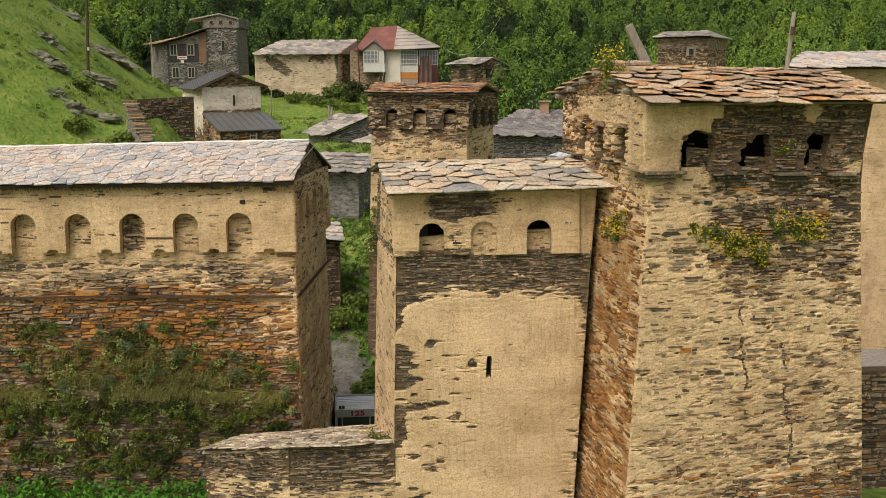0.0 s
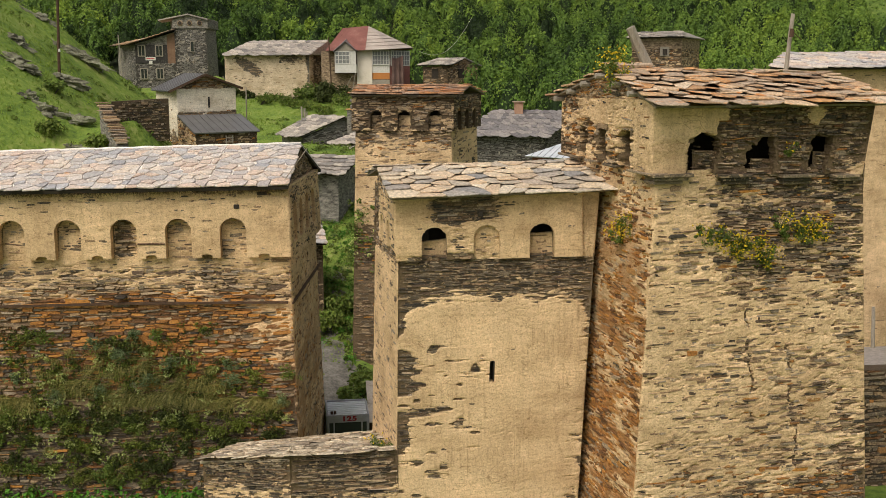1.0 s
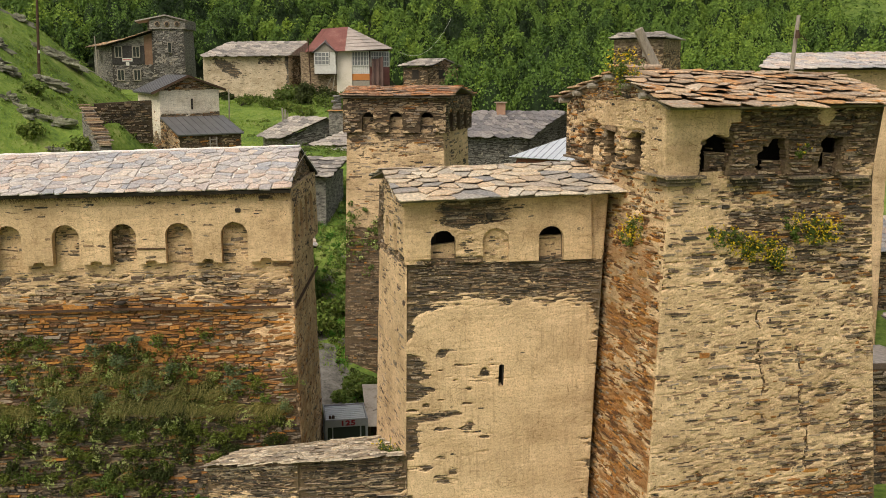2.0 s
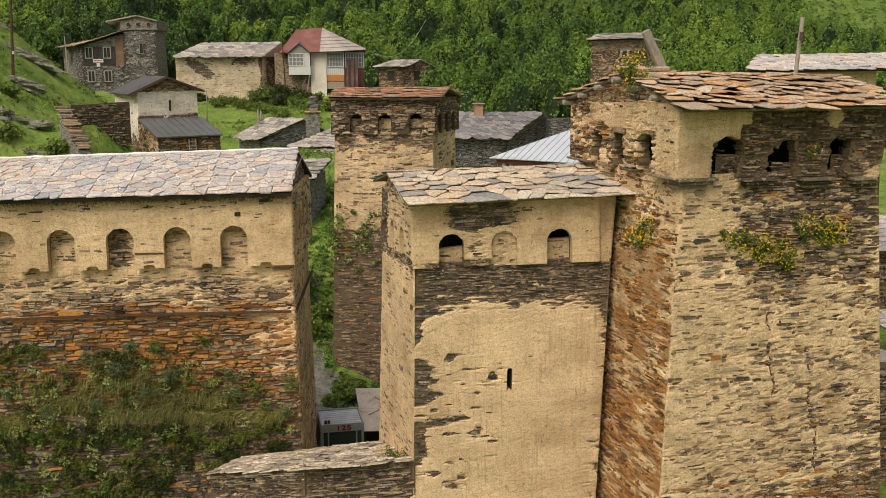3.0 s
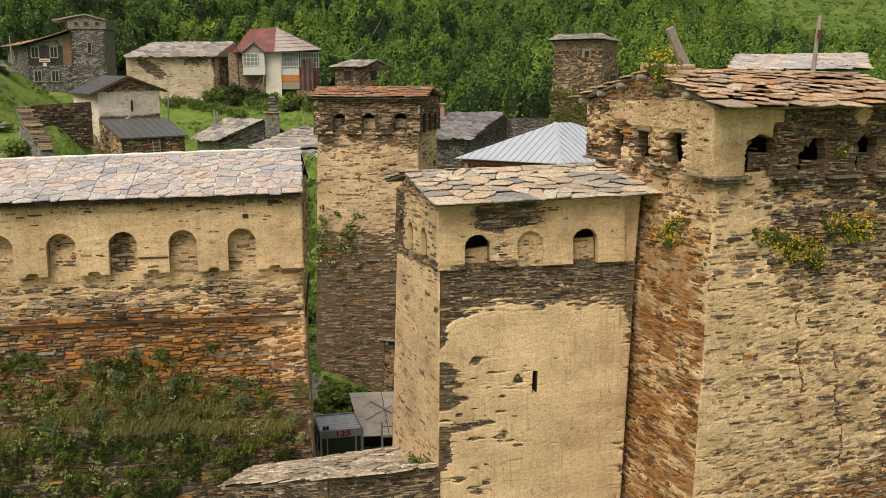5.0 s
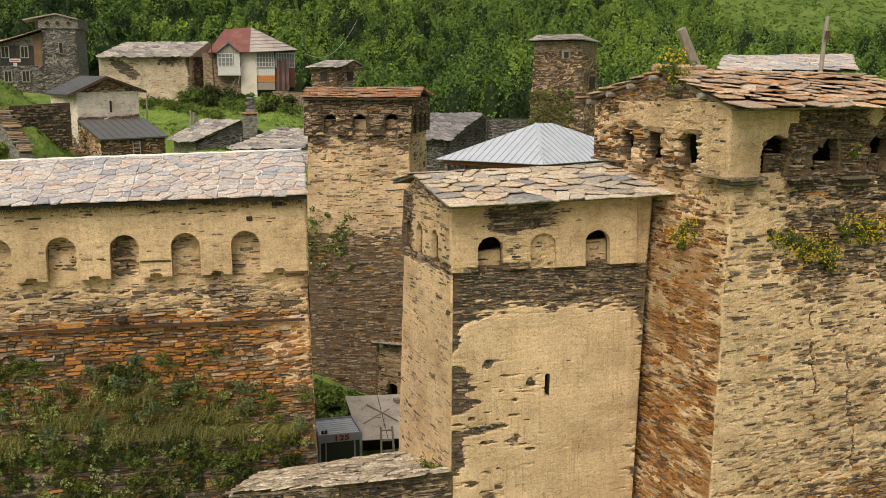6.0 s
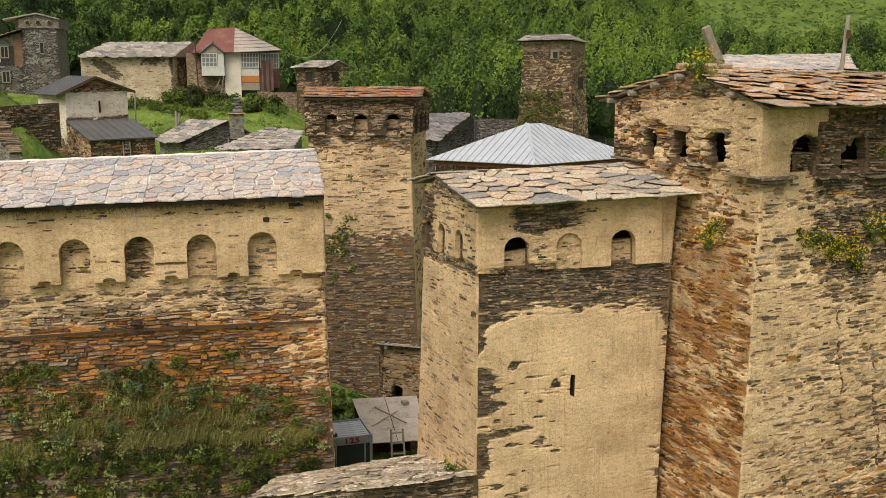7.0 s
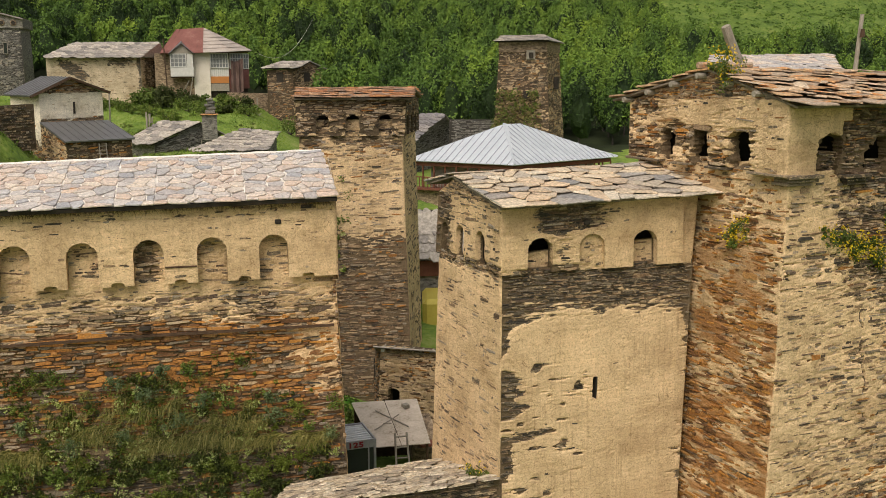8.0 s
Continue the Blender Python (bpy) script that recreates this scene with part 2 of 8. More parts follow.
SLATE_CAP = make_pieces("capping_slate", [(0.46, 0.36, 0.24), (0.62, 0.5, 0.35), (0.26, 0.21, 0.16), (0.54, 0.42, 0.28), (0.36, 0.3, 0.23), (0.66, 0.55, 0.4)], 0.85, 9.0, 0.6, (0.5, 0.4, 0.26), 0.66, vary=0.8)
RUBBLE_FAR = make_plain("rubble_wall", [(0.38, (0.05, 0.036, 0.024)), (0.46, (0.19, 0.135, 0.085)), (0.53, (0.31, 0.22, 0.14)), (0.62, (0.5, 0.37, 0.23))], 2.6, 0.95, 0.9, 0.0, (1, 1, 2.6), 0.06)
RUBBLE_GREY = make_plain("grey_rubble_wall", [(0.38, (0.045, 0.04, 0.034)), (0.46, (0.16, 0.145, 0.12)), (0.54, (0.27, 0.245, 0.2)), (0.64, (0.44, 0.39, 0.32))], 2.6, 0.95, 0.9, 0.0, (1, 1, 2.6), 0.06)
PATCHED = make_plain("patched_render", [(0.36, (0.12, 0.095, 0.065)), (0.44, (0.24, 0.18, 0.11)), (0.49, (0.5, 0.38, 0.25)), (0.66, (0.62, 0.48, 0.33))], 0.75, 0.95, 0.8, 0.0, (1, 1, 1.6), 0.06)
LIME = make_plain("roof_lime_bedding", [(0.34, (0.42, 0.35, 0.28)), (0.43, (0.74, 0.67, 0.58)), (0.65, (0.86, 0.81, 0.74))], 5.0)
ROOF_BED = make_plain("roof_bedding", [(0.3, (0.1, 0.08, 0.06)), (0.5, (0.2, 0.16, 0.115)), (0.7, (0.32, 0.26, 0.19))], 6.0)
# Near-black: roof undersides and tyres, and painted shade for cores, slits and holes.
UNDER_AND_SHADE = make_plain("dark_underside_and_shade", [(0.3, (0.02, 0.016, 0.012)), (0.7, (0.06, 0.048, 0.035))], 6.0)
WOOD_GREY = make_plain("weathered_wood", [(0.3, (0.16, 0.13, 0.1)), (0.5, (0.3, 0.26, 0.2)), (0.7, (0.42, 0.37, 0.3))], 4.0, 0.85, 0.5, 0.0, (6, 6, 0.8))
WOOD_DARK = make_plain("dark_wood", [(0.3, (0.035, 0.02, 0.012)), (0.7, (0.12, 0.07, 0.04))], 4.0, 0.85, 0.5)
GRASS_SOIL = make_plain("grass_ground", [(0.34, (0.05, 0.085, 0.016)), (0.44, (0.12, 0.185, 0.028)), (0.54, (0.18, 0.245, 0.04)), (0.63, (0.26, 0.28, 0.08)), (0.72, (0.27, 0.24, 0.11))], 0.35, 0.95, 0.8, distance=0.15)
GREY_METAL = make_plain("grey_sheet_metal", [(0.3, (0.13, 0.125, 0.12)), (0.7, (0.2, 0.19, 0.185))], 1.0, 0.45, 0.05, 0.3)
ZINC = make_plain("zinc_sheet", [(0.3, (0.5, 0.52, 0.54)), (0.7, (0.64, 0.65, 0.66))], 0.6, 0.4, 0.03, 0.2)
ZINC_SEAM = make_plain("dull_zinc_seam", [(0.3, (0.3, 0.31, 0.33)), (0.7, (0.4, 0.41, 0.43))], 0.6, 0.5, 0.03, 0.2)
WHITE_WALL = make_plain("white_wall", [(0.3, (0.5, 0.42, 0.31)), (0.5, (0.7, 0.61, 0.49)), (0.7, (0.76, 0.68, 0.56))], 0.8, 0.9, 0.2)
RED_SHEET = make_plain("red_sheet_metal", [(0.3, (0.15, 0.06, 0.045)), (0.55, (0.23, 0.09, 0.07)), (0.7, (0.3, 0.17, 0.13))], 0.7, 0.6, 0.1)
PALE_SHEET = make_plain("pale_roof_sheet", [(0.3, (0.3, 0.24, 0.2)), (0.6, (0.45, 0.38, 0.32))], 1.0, 0.7, 0.1)
ROCK = make_plain("grey_rock", [(0.34, (0.06, 0.055, 0.04)), (0.46, (0.15, 0.14, 0.1)), (0.55, (0.2, 0.2, 0.12)), (0.66, (0.36, 0.34, 0.26))], 0.9, 0.9, 0.9, distance=0.1)
GLASS = shader("dark_window_glass", 0.08)[0]
GLASS.node_tree.nodes["Principled BSDF"].inputs["Base Color"].default_value = (0.035, 0.04, 0.035, 1)
# Pale base colour stands for curtains and a painted reflection of the sky.
GLASS_PALE = shader("curtain_and_sky_glass", 0.12)[0]
GLASS_PALE.node_tree.nodes["Principled BSDF"].inputs["Base Color"].default_value = (0.2, 0.2, 0.185, 1)
WHITE_PAINT = make_plain("white_paint", [(0.3, (0.5, 0.47, 0.4)), (0.7, (0.68, 0.65, 0.58))], 3.0, 0.6, 0.05)
LEAF_FOREST = make_leaves("forest_leaves", [(0.075, 0.13, 0.024), (0.092, 0.15, 0.028), (0.078, 0.134, 0.025), (0.1, 0.158, 0.032)], 0.15, "tree")
LEAF_PALE = make_leaves("pale_flower_heads", [(0.42, 0.46, 0.16), (0.55, 0.55, 0.28), (0.32, 0.4, 0.1)])
LEAF_MOSS = make_leaves("yellow_green_leaves", [(0.07, 0.095, 0.012), (0.14, 0.17, 0.022), (0.1, 0.13, 0.016), (0.19, 0.21, 0.045)])
LEAF_DARK = make_leaves("dark_herb_leaves", [(0.03, 0.04, 0.009), (0.062, 0.076, 0.016), (0.045, 0.058, 0.013)])
LEAF_FRESH = make_leaves("fresh_leaves", [(0.06, 0.17, 0.015), (0.1, 0.24, 0.025), (0.075, 0.2, 0.02)])
LEAF_HERB = make_leaves("herb_leaves", [(0.07, 0.11, 0.016), (0.13, 0.19, 0.028), (0.18, 0.21, 0.05), (0.1, 0.14, 0.03)])
LEAF_GREY = make_leaves("grey_green_leaves", [(0.14, 0.18, 0.09), (0.19, 0.23, 0.12), (0.11, 0.15, 0.06)])
GRASS = make_leaves("grass_blades", [(0.15, 0.24, 0.026), (0.2, 0.3, 0.038), (0.27, 0.34, 0.07), (0.17, 0.26, 0.032)])
HANG_GRASS = make_leaves("hanging_grass", [(0.11, 0.11, 0.024), (0.3, 0.265, 0.08), (0.17, 0.165, 0.036), (0.42, 0.36, 0.15), (0.07, 0.08, 0.016)])
DRY_GRASS = make_leaves("dry_grass", [(0.2, 0.17, 0.07), (0.13, 0.14, 0.04), (0.26, 0.2, 0.09)])
FLOWER = make_leaves("yellow_flowers", [(0.7, 0.5, 0.02), (0.8, 0.58, 0.03)])
BARK = make_plain("bark", [(0.3, (0.03, 0.025, 0.02)), (0.7, (0.1, 0.085, 0.07))], 3.0)


# ---- building blocks ----
def hash2(ix, iy, seed):
    h = (ix.astype(np.int64) * 374761393 + iy.astype(np.int64) * 668265263 + seed * 974711) & 0xFFFFFFFF
    h = ((h ^ (h >> 13)) * 1274126177) & 0xFFFFFFFF
    return ((h ^ (h >> 16)) & 0xFFFF) / 65535.0


def vnoise(x, y, seed=0):
    ix, iy = np.floor(x), np.floor(y)
    fx, fy = x - ix, y - iy
    fx, fy = fx * fx * (3 - 2 * fx), fy * fy * (3 - 2 * fy)
    a, b = hash2(ix, iy, seed), hash2(ix + 1, iy, seed)
    c, d = hash2(ix, iy + 1, seed), hash2(ix + 1, iy + 1, seed)
    return (a * (1 - fx) + b * fx) * (1 - fy) + (c * (1 - fx) + d * fx) * fy


def fbm(x, y, seed=0, octaves=4):
    s, amp, tot = 0.0, 1.0, 0.0
    for o in range(octaves):
        s = s + amp * vnoise(x * 2 ** o + 17.3 * o, y * 2 ** o + 5.1 * o, seed + o)
        tot += amp
        amp *= 0.55
    return s / tot


def smooth(a, b, x):
    t = np.clip((x - a) / (b - a), 0, 1)
    return t * t * (3 - 2 * t)


def put(name, verts, faces, mats, parent=None, index=None, smooth_shade=False, attrs=None):
    """A mesh object from arrays. faces: an (n, k) array, or a list."""
    me = bpy.data.meshes.new(name)
    if isinstance(faces, np.ndarray):
        n, k = faces.shape
        me.vertices.add(len(verts))
        me.vertices.foreach_set("co", np.asarray(verts, dtype=np.float32).ravel())
        me.loops.add(n * k)
        me.loops.foreach_set("vertex_index", faces.astype(np.int32).ravel())
        me.polygons.add(n)
        me.polygons.foreach_set("loop_start", np.arange(0, n * k, k, dtype=np.int32))
        me.update(calc_edges=True)
    else:
        me.from_pydata([tuple(v) for v in verts], [], faces)
    for m in (mats if isinstance(mats, (list, tuple)) else [mats]):
        me.materials.append(m)
    if index is not None:
        me.polygons.foreach_set("material_index", np.asarray(index, dtype=np.int32))
    me.polygons.foreach_set("use_smooth", np.full(len(me.polygons), smooth_shade))
    for key, vals in (attrs or {}).items():
        me.attributes.new(key, "FLOAT", "POINT").data.foreach_set("value", np.asarray(vals, dtype=np.float32))
    ob = new(name, me)
    ob.parent = parent
    return ob


def thing(name, label, category, group="", kind="", at=(0, 0, 0)):
    ob = new(name)
    ob.location = at
    ob.empty_display_size = 0.3
    return tagged(ob, label, category, group, kind)


def world_of(ob):
    """Where ob stands, by its own and its parents' places."""
    if ob.parent is None:
        return ob.matrix_basis.copy()
    return world_of(ob.parent) @ ob.matrix_parent_inverse @ ob.matrix_basis


def adopt(ob, parent):
    """Parent ob, built in world places, under a thing that stands elsewhere."""
    ob.parent = parent
    ob.matrix_parent_inverse = world_of(parent).inverted()
    return ob


def part(name, bm, material, parent, label=""):
    me = bpy.data.meshes.new(name)
    bm.normal_update()
    bm.to_mesh(me)
    bm.free()
    for m in (material if isinstance(material, (list, tuple)) else [material]):
        me.materials.append(m)
    ob = new(name, me)
    ob.parent = parent
    if parent is not None:
        adopt(ob, parent)
    if label:
        ob["label"] = label
    return ob


def bm_box(bm, centre, size, turn=0.0, bevel=0.0):
    """A box added to bm, turned about z by degrees, with bevelled edges."""
    m = Matrix.Translation(centre) @ Matrix.Rotation(radians(turn), 4, "Z") @ Matrix.Diagonal((*size, 1))
    got = bmesh.ops.create_cube(bm, size=1.0, matrix=m)
    if bevel:
        es = list({e for v in got["verts"] for e in v.link_edges})
        bmesh.ops.bevel(bm, geom=es, offset=bevel, segments=1, affect="EDGES")
    return bm


def box(name, centre, size, mat, parent=None, turn=0.0, bevel=0.01, label=""):
    return part(name, bm_box(bmesh.new(), centre, size, turn, bevel), mat, parent, label)


def bm_hexa(bm, low, high):
    """A solid between a lower and an upper ring of points of the same count."""
    a, b = [bm.verts.new(p) for p in low], [bm.verts.new(p) for p in high]
    n = len(a)
    bm.faces.new(a[::-1])
    bm.faces.new(b)
    for i in range(n):
        bm.faces.new((a[i], a[(i + 1) % n], b[(i + 1) % n], b[i]))
    return bm


def bm_rod(bm, p, q, r0, r1, sides=8, wobble=0.0):
    """A tapered rod from p to q."""
    p, q = Vector(p), Vector(q)
    way = (q - p).normalized()
    a = way.orthogonal().normalized()
    b = way.cross(a)
    rings, steps = [], 4 if wobble else 1
    for s in range(steps + 1):
        f = s / steps
        c = p.lerp(q, f) + (a * random.uniform(-1, 1) + b * random.uniform(-1, 1)) * wobble * (0 < s < steps)
        r = r0 + (r1 - r0) * f
        rings.append([bm.verts.new(c + (a * math.cos(k * math.tau / sides) + b * math.sin(k * math.tau / sides)) * r) for k in range(sides)])
    for u, v in zip(rings, rings[1:]):
        for k in range(sides):
            bm.faces.new((u[k], u[(k + 1) % sides], v[(k + 1) % sides], v[k]))
    bm.faces.new(rings[0][::-1])
    bm.faces.new(rings[-1])
    return bm


def unit_stone(rng):
    """A flat rubble stone, one metre each way, with broken ends: local -y is its face."""
    def ring(s, y, j, base=None):
        pts = base or [(-0.5, rng.uniform(-0.35, 0.35)), (-0.5 + rng.uniform(0.0, 0.18), -0.5 + rng.uniform(0, 0.14)), (0.5 - rng.uniform(0.0, 0.18), -0.5 + rng.uniform(0, 0.22)),
                       (0.5, rng.uniform(-0.35, 0.35)), (0.5 - rng.uniform(0.0, 0.2), 0.5 - rng.uniform(0, 0.18)), (-0.5 + rng.uniform(0.0, 0.2), 0.5 - rng.uniform(0, 0.26))]
        return pts, [(x * s + rng.uniform(-j, j), y + rng.uniform(-j, j) * 1.4, z * s + rng.uniform(-j, j)) for x, z in pts]
    pts, v = ring(1.0, 0.1, 0.0)
    v += ring(0.96, -0.36, 0.02, pts)[1] + ring(0.9, -0.5, 0.03, pts)[1]
    f = [(12, 13, 14, 17), (17, 14, 15, 16)]
    for lo in (0, 6):
        for k in range(6):
            n = (k + 1) % 6
            f.append((lo + k, lo + n, lo + 6 + n, lo + 6 + k))
    return np.array(v), np.array(f)


def unit_slate(rng):
    """A split slate, about one by one, its long side down the slope, thickness 1."""
    n = 8
    pts = []
    for k in range(n):
        a = math.tau * (k + 0.5) / n + rng.uniform(-0.22, 0.22)
        r = 0.5 * min(1.36, 1 / max(abs(math.cos(a)), abs(math.sin(a)))) * rng.uniform(0.84, 1.06)
        pts.append((r * math.cos(a), r * math.sin(a)))
    v = [(x, y, -0.5) for x, y in pts] + [(x, y, 0.25) for x, y in pts] + [(x * 0.96, y * 0.96, 0.5) for x, y in pts]
    f = [tuple(range(2 * n, 3 * n))]
    for lo in (0, n):
        for k in range(n):
            f.append((lo + k, lo + (k + 1) % n, lo + n + (k + 1) % n, lo + n + k))
    return np.array(v), f


_rng = np.random.RandomState(5)
UNIT_STONES = [unit_stone(_rng) for _ in range(12)]
UNIT_SLATES = [unit_slate(_rng) for _ in range(12)]
# plainer stones, without the bevelled rim, for the walls far off
FAR_STONES = [(v[[*range(6), *range(12, 18)]], np.array([(6, 7, 8, 11), (11, 8, 9, 10)] + [(k, (k + 1) % 6, 6 + (k + 1) % 6, 6 + k) for k in range(6)])) for v, f in UNIT_STONES]
PIECE_MESH = {}


def piece_mesh(kind, k, mat):
    """The shared mesh of one shape of stone or slate in one material."""
    key = (kind, k, mat.name)
    if key not in PIECE_MESH:
        v, f = (UNIT_STONES if kind == "stone" else UNIT_SLATES)[k]
        me = bpy.data.meshes.new(kind)
        me.from_pydata([tuple(p) for p in v], [], [tuple(int(i) for i in q) for q in f])
        me.materials.append(mat)
        PIECE_MESH[key] = me
    return PIECE_MESH[key]


PENDING = []   # single stones and slates, laid last


def arch_sdf(U, V, uc, r, v0, vs, ry):
    """Signed distance (about) to an upright opening with a round head: below 0 inside."""
    boxd = np.maximum(np.abs(U - uc) - r, np.maximum(v0 - V, V - vs))
    head = (np.sqrt(((U - uc) / r) ** 2 + ((V - vs) / ry) ** 2) - 1) * min(r, ry)
    head = np.where(V < vs, 9.0, head)
    return np.minimum(boxd, head)


def holes_sdf(U, V, holes):
    d = np.full(np.shape(U), 9.0)
    for hl in holes:
        d = np.minimum(d, arch_sdf(U, V, *hl))
    return d


def masonry(parent, name, bl, br, tr, tl, mask=0.5, tone=(0.5, 0.4, 0.0, 0.1), stain=None, holes=(), cell=0.04, thick=0.35, bulge=None,
            course=(0.03, 0.09), length=(0.1, 0.42), proud=0.0, spread=0.02, seed=1, singles=0, coat=None, grain=(1.4, 4.0), amp=1.3, label="", rough=0.012, relief=0.05, skew=2.5, stones=None, fray=0.0):
    """One rubble wall: a sheet of render and mortar with real openings, and stones in courses that stand out of it, more where the render has gone.
    bl, br, tr, tl: corners seen from outside. mask: how much render holds, a number or f(U, V) in metres. tone: shares of dark, brown,
    rust and pale stone, or f(U, V). holes: (middle, half width, foot, springing, rise). spread: how unevenly the stones stand out."""
    rng = np.random.RandomState(seed)
    bl, br, tr, tl = (np.array(p, dtype=float) for p in (bl, br, tr, tl))
    W = (np.linalg.norm(br - bl) + np.linalg.norm(tr - tl)) / 2
    H = (np.linalg.norm(tl - bl) + np.linalg.norm(tr - br)) / 2
    nrm = np.cross((br + tr) - (bl + tl), (tl + tr) - (bl + br))
    nrm /= np.linalg.norm(nrm)

    def at(U, V):
        u, v = (U / W)[..., None], (V / H)[..., None]
        return bl * (1 - u) * (1 - v) + br * u * (1 - v) + tr * u * v + tl * (1 - u) * v

    def cover_of(U, V):
        m = mask(U, V) if callable(mask) else np.full(np.shape(U), float(mask))
        n = fbm(U * grain[0], V * grain[1], seed * 7 + 3, 4) * 0.5 + fbm(U * 4.5, V * 18, seed * 7 + 9, 3) * 0.5
        return smooth(0.3, 0.75, m + (n - 0.5) * amp)

    def level_of(U, V, cov):
        return (-relief + (relief + 0.014) * cov + (fbm(U * 3, V * 3.4, seed + 50, 4) - 0.5) * rough * 2.0
                + (fbm(U * 9, V * 16, seed + 51, 3) - 0.5) * rough * (2.4 - 1.2 * cov))

    def openings(U, V):
        if fray:
            U, V = U + fray * (fbm(U * 5, V * 5, seed + 31, 3) - 0.5), V + fray * (fbm(U * 5, V * 9, seed + 32, 3) - 0.5)
        return holes_sdf(U, V, holes)

    nu, nv = max(2, int(W / cell)), max(2, int(H / cell))
    U, V = np.meshgrid(np.linspace(0, W, nu + 1), np.linspace(0, H, nv + 1))
    if holes:
        e = 1e-3
        for _ in range(2):
            d = openings(U, V)
            gu = (openings(U + e, V) - d) / e
            gv = (openings(U, V + e) - d) / e
            near = (np.abs(d) < 0.62 * cell) & (U > 1e-6) & (U < W - 1e-6)
            ln = np.maximum(gu * gu + gv * gv, 0.2)
            U, V = np.where(near, U - d * gu / ln, U), np.where(near, V - d * gv / ln, V)
    V = np.clip(V, 0, H)
    cov = cover_of(U, V)
    off = level_of(U, V, cov)
    if bulge is not None:
        off = off + bulge(U, V)
    rim = np.minimum(U, W - U)
    off = np.where(rim < 1e-6, -0.01 + (bulge(U, V) if bulge is not None else 0), off)
    P = at(U, V) + off[..., None] * nrm
    idx = np.arange((nu + 1) * (nv + 1)).reshape(nv + 1, nu + 1)
    F = np.stack([idx[:-1, :-1], idx[:-1, 1:], idx[1:, 1:], idx[1:, :-1]], -1).reshape(-1, 4)
    verts = P.reshape(-1, 3)
    covf = cov.ravel()
    st = np.zeros(len(covf))
    if stain is not None:
        st = (np.clip(stain(U, V), 0, 1) * smooth(0.38, 0.62, fbm(U * 1.3, V * 4.2, seed + 77, 5))).ravel()
    if holes:
        cu, cv = U.ravel()[F].mean(1), V.ravel()[F].mean(1)
        F = F[openings(cu, cv) > -0.004]
    if thick:
        ed = np.stack([F, np.roll(F, -1, 1)], -1).reshape(-1, 2)
        key = np.sort(ed, 1)
        key = key[:, 0].astype(np.int64) * len(verts) + key[:, 1]
        _, inv, cnt = np.unique(key, return_inverse=True, return_counts=True)
        rimE = ed[cnt[inv.ravel()] == 1]
        uf = U.ravel()
        sides = ((uf[rimE] < 1e-4).all(1)) | ((uf[rimE] > W - 1e-4).all(1))
        rimE = rimE[~sides]
        ids = np.unique(rimE)
        back = np.full(len(verts), -1)
        back[ids] = np.arange(len(ids)) + len(verts)
        verts = np.vstack([verts, verts[ids] - nrm * thick])
        covf, st = np.concatenate([covf, covf[ids] * 0.15]), np.concatenate([st, st[ids]])
        F = np.vstack([F, np.stack([rimE[:, 1], rimE[:, 0], back[rimE[:, 0]], back[rimE[:, 1]]], -1)])
    wall = put(name, verts, F, coat or COAT, None, attrs={"cover": covf, "stain": st})
    adopt(wall, parent)
    if label:
        wall["label"] = label
    # stones in uneven courses
    rows = []
    v = 0.0
    while v < H - 0.03:
        h = rng.uniform(*course)
        u = -rng.uniform(0, 0.2)
        while u < W:
            w = rng.uniform(*length) * (0.45 + 1.3 * rng.rand() ** 1.5)
            hh = h * rng.uniform(0.6, 1.2)
            if rng.rand() < 0.06:
                hh, w = hh * 1.7, w * 1.2
            rows.append((u + w / 2, v + h / 2 + rng.uniform(-0.3, 0.3) * h, w * 0.985, hh, rng.rand(), rng.normal(), rng.randint(12), rng.normal(0, skew)))
            u += w + rng.uniform(0.0, 0.012)
        v += h * 0.98
    S = np.array(rows)
    keep = (S[:, 0] - S[:, 2] / 2 > -0.015) & (S[:, 0] + S[:, 2] / 2 < W + 0.015) & (S[:, 1] + S[:, 3] / 2 < H)
    if holes:
        for du in (-0.5, 0.0, 0.5):
            keep &= openings(S[:, 0] + du * S[:, 2], S[:, 1]) > 0.005
    S = S[keep]
    o = proud + np.clip(S[:, 5], -2, 2) * spread
    S, o = S[o > level_of(S[:, 0], S[:, 1], cover_of(S[:, 0], S[:, 1])) - 0.008], o[o > level_of(S[:, 0], S[:, 1], cover_of(S[:, 0], S[:, 1])) - 0.008]
    if not len(S):
        return wall
    tn = np.stack(np.broadcast_arrays(*(tone(S[:, 0], S[:, 1]) if callable(tone) else tone)), -1) * np.ones((len(S), 1))
    tn = np.cumsum(tn / tn.sum(1, keepdims=True), 1)
    which = (S[:, 4:5] > tn).sum(1).clip(0, 3)
    depth = 0.14
    if bulge is not None:
        o = o + bulge(S[:, 0], S[:, 1])
    C = at(S[:, 0], S[:, 1]) + (o - depth / 2)[:, None] * nrm
    du = at(S[:, 0] + 0.01, S[:, 1]) - at(S[:, 0] - 0.01, S[:, 1])
    du /= np.linalg.norm(du, axis=1, keepdims=True)
    dv = np.cross(nrm, du)
    ca, sa = np.cos(np.radians(S[:, 7]))[:, None], np.sin(np.radians(S[:, 7]))[:, None]
    du, dv = du * ca + dv * sa, dv * ca - du * sa
    lay_pieces(parent, wall, "stone", C, du * S[:, 2:3], np.tile(-nrm * depth, (len(S), 1)), dv * S[:, 3:4], S[:, 6].astype(int), which, stones or STONES, singles)
    return wall


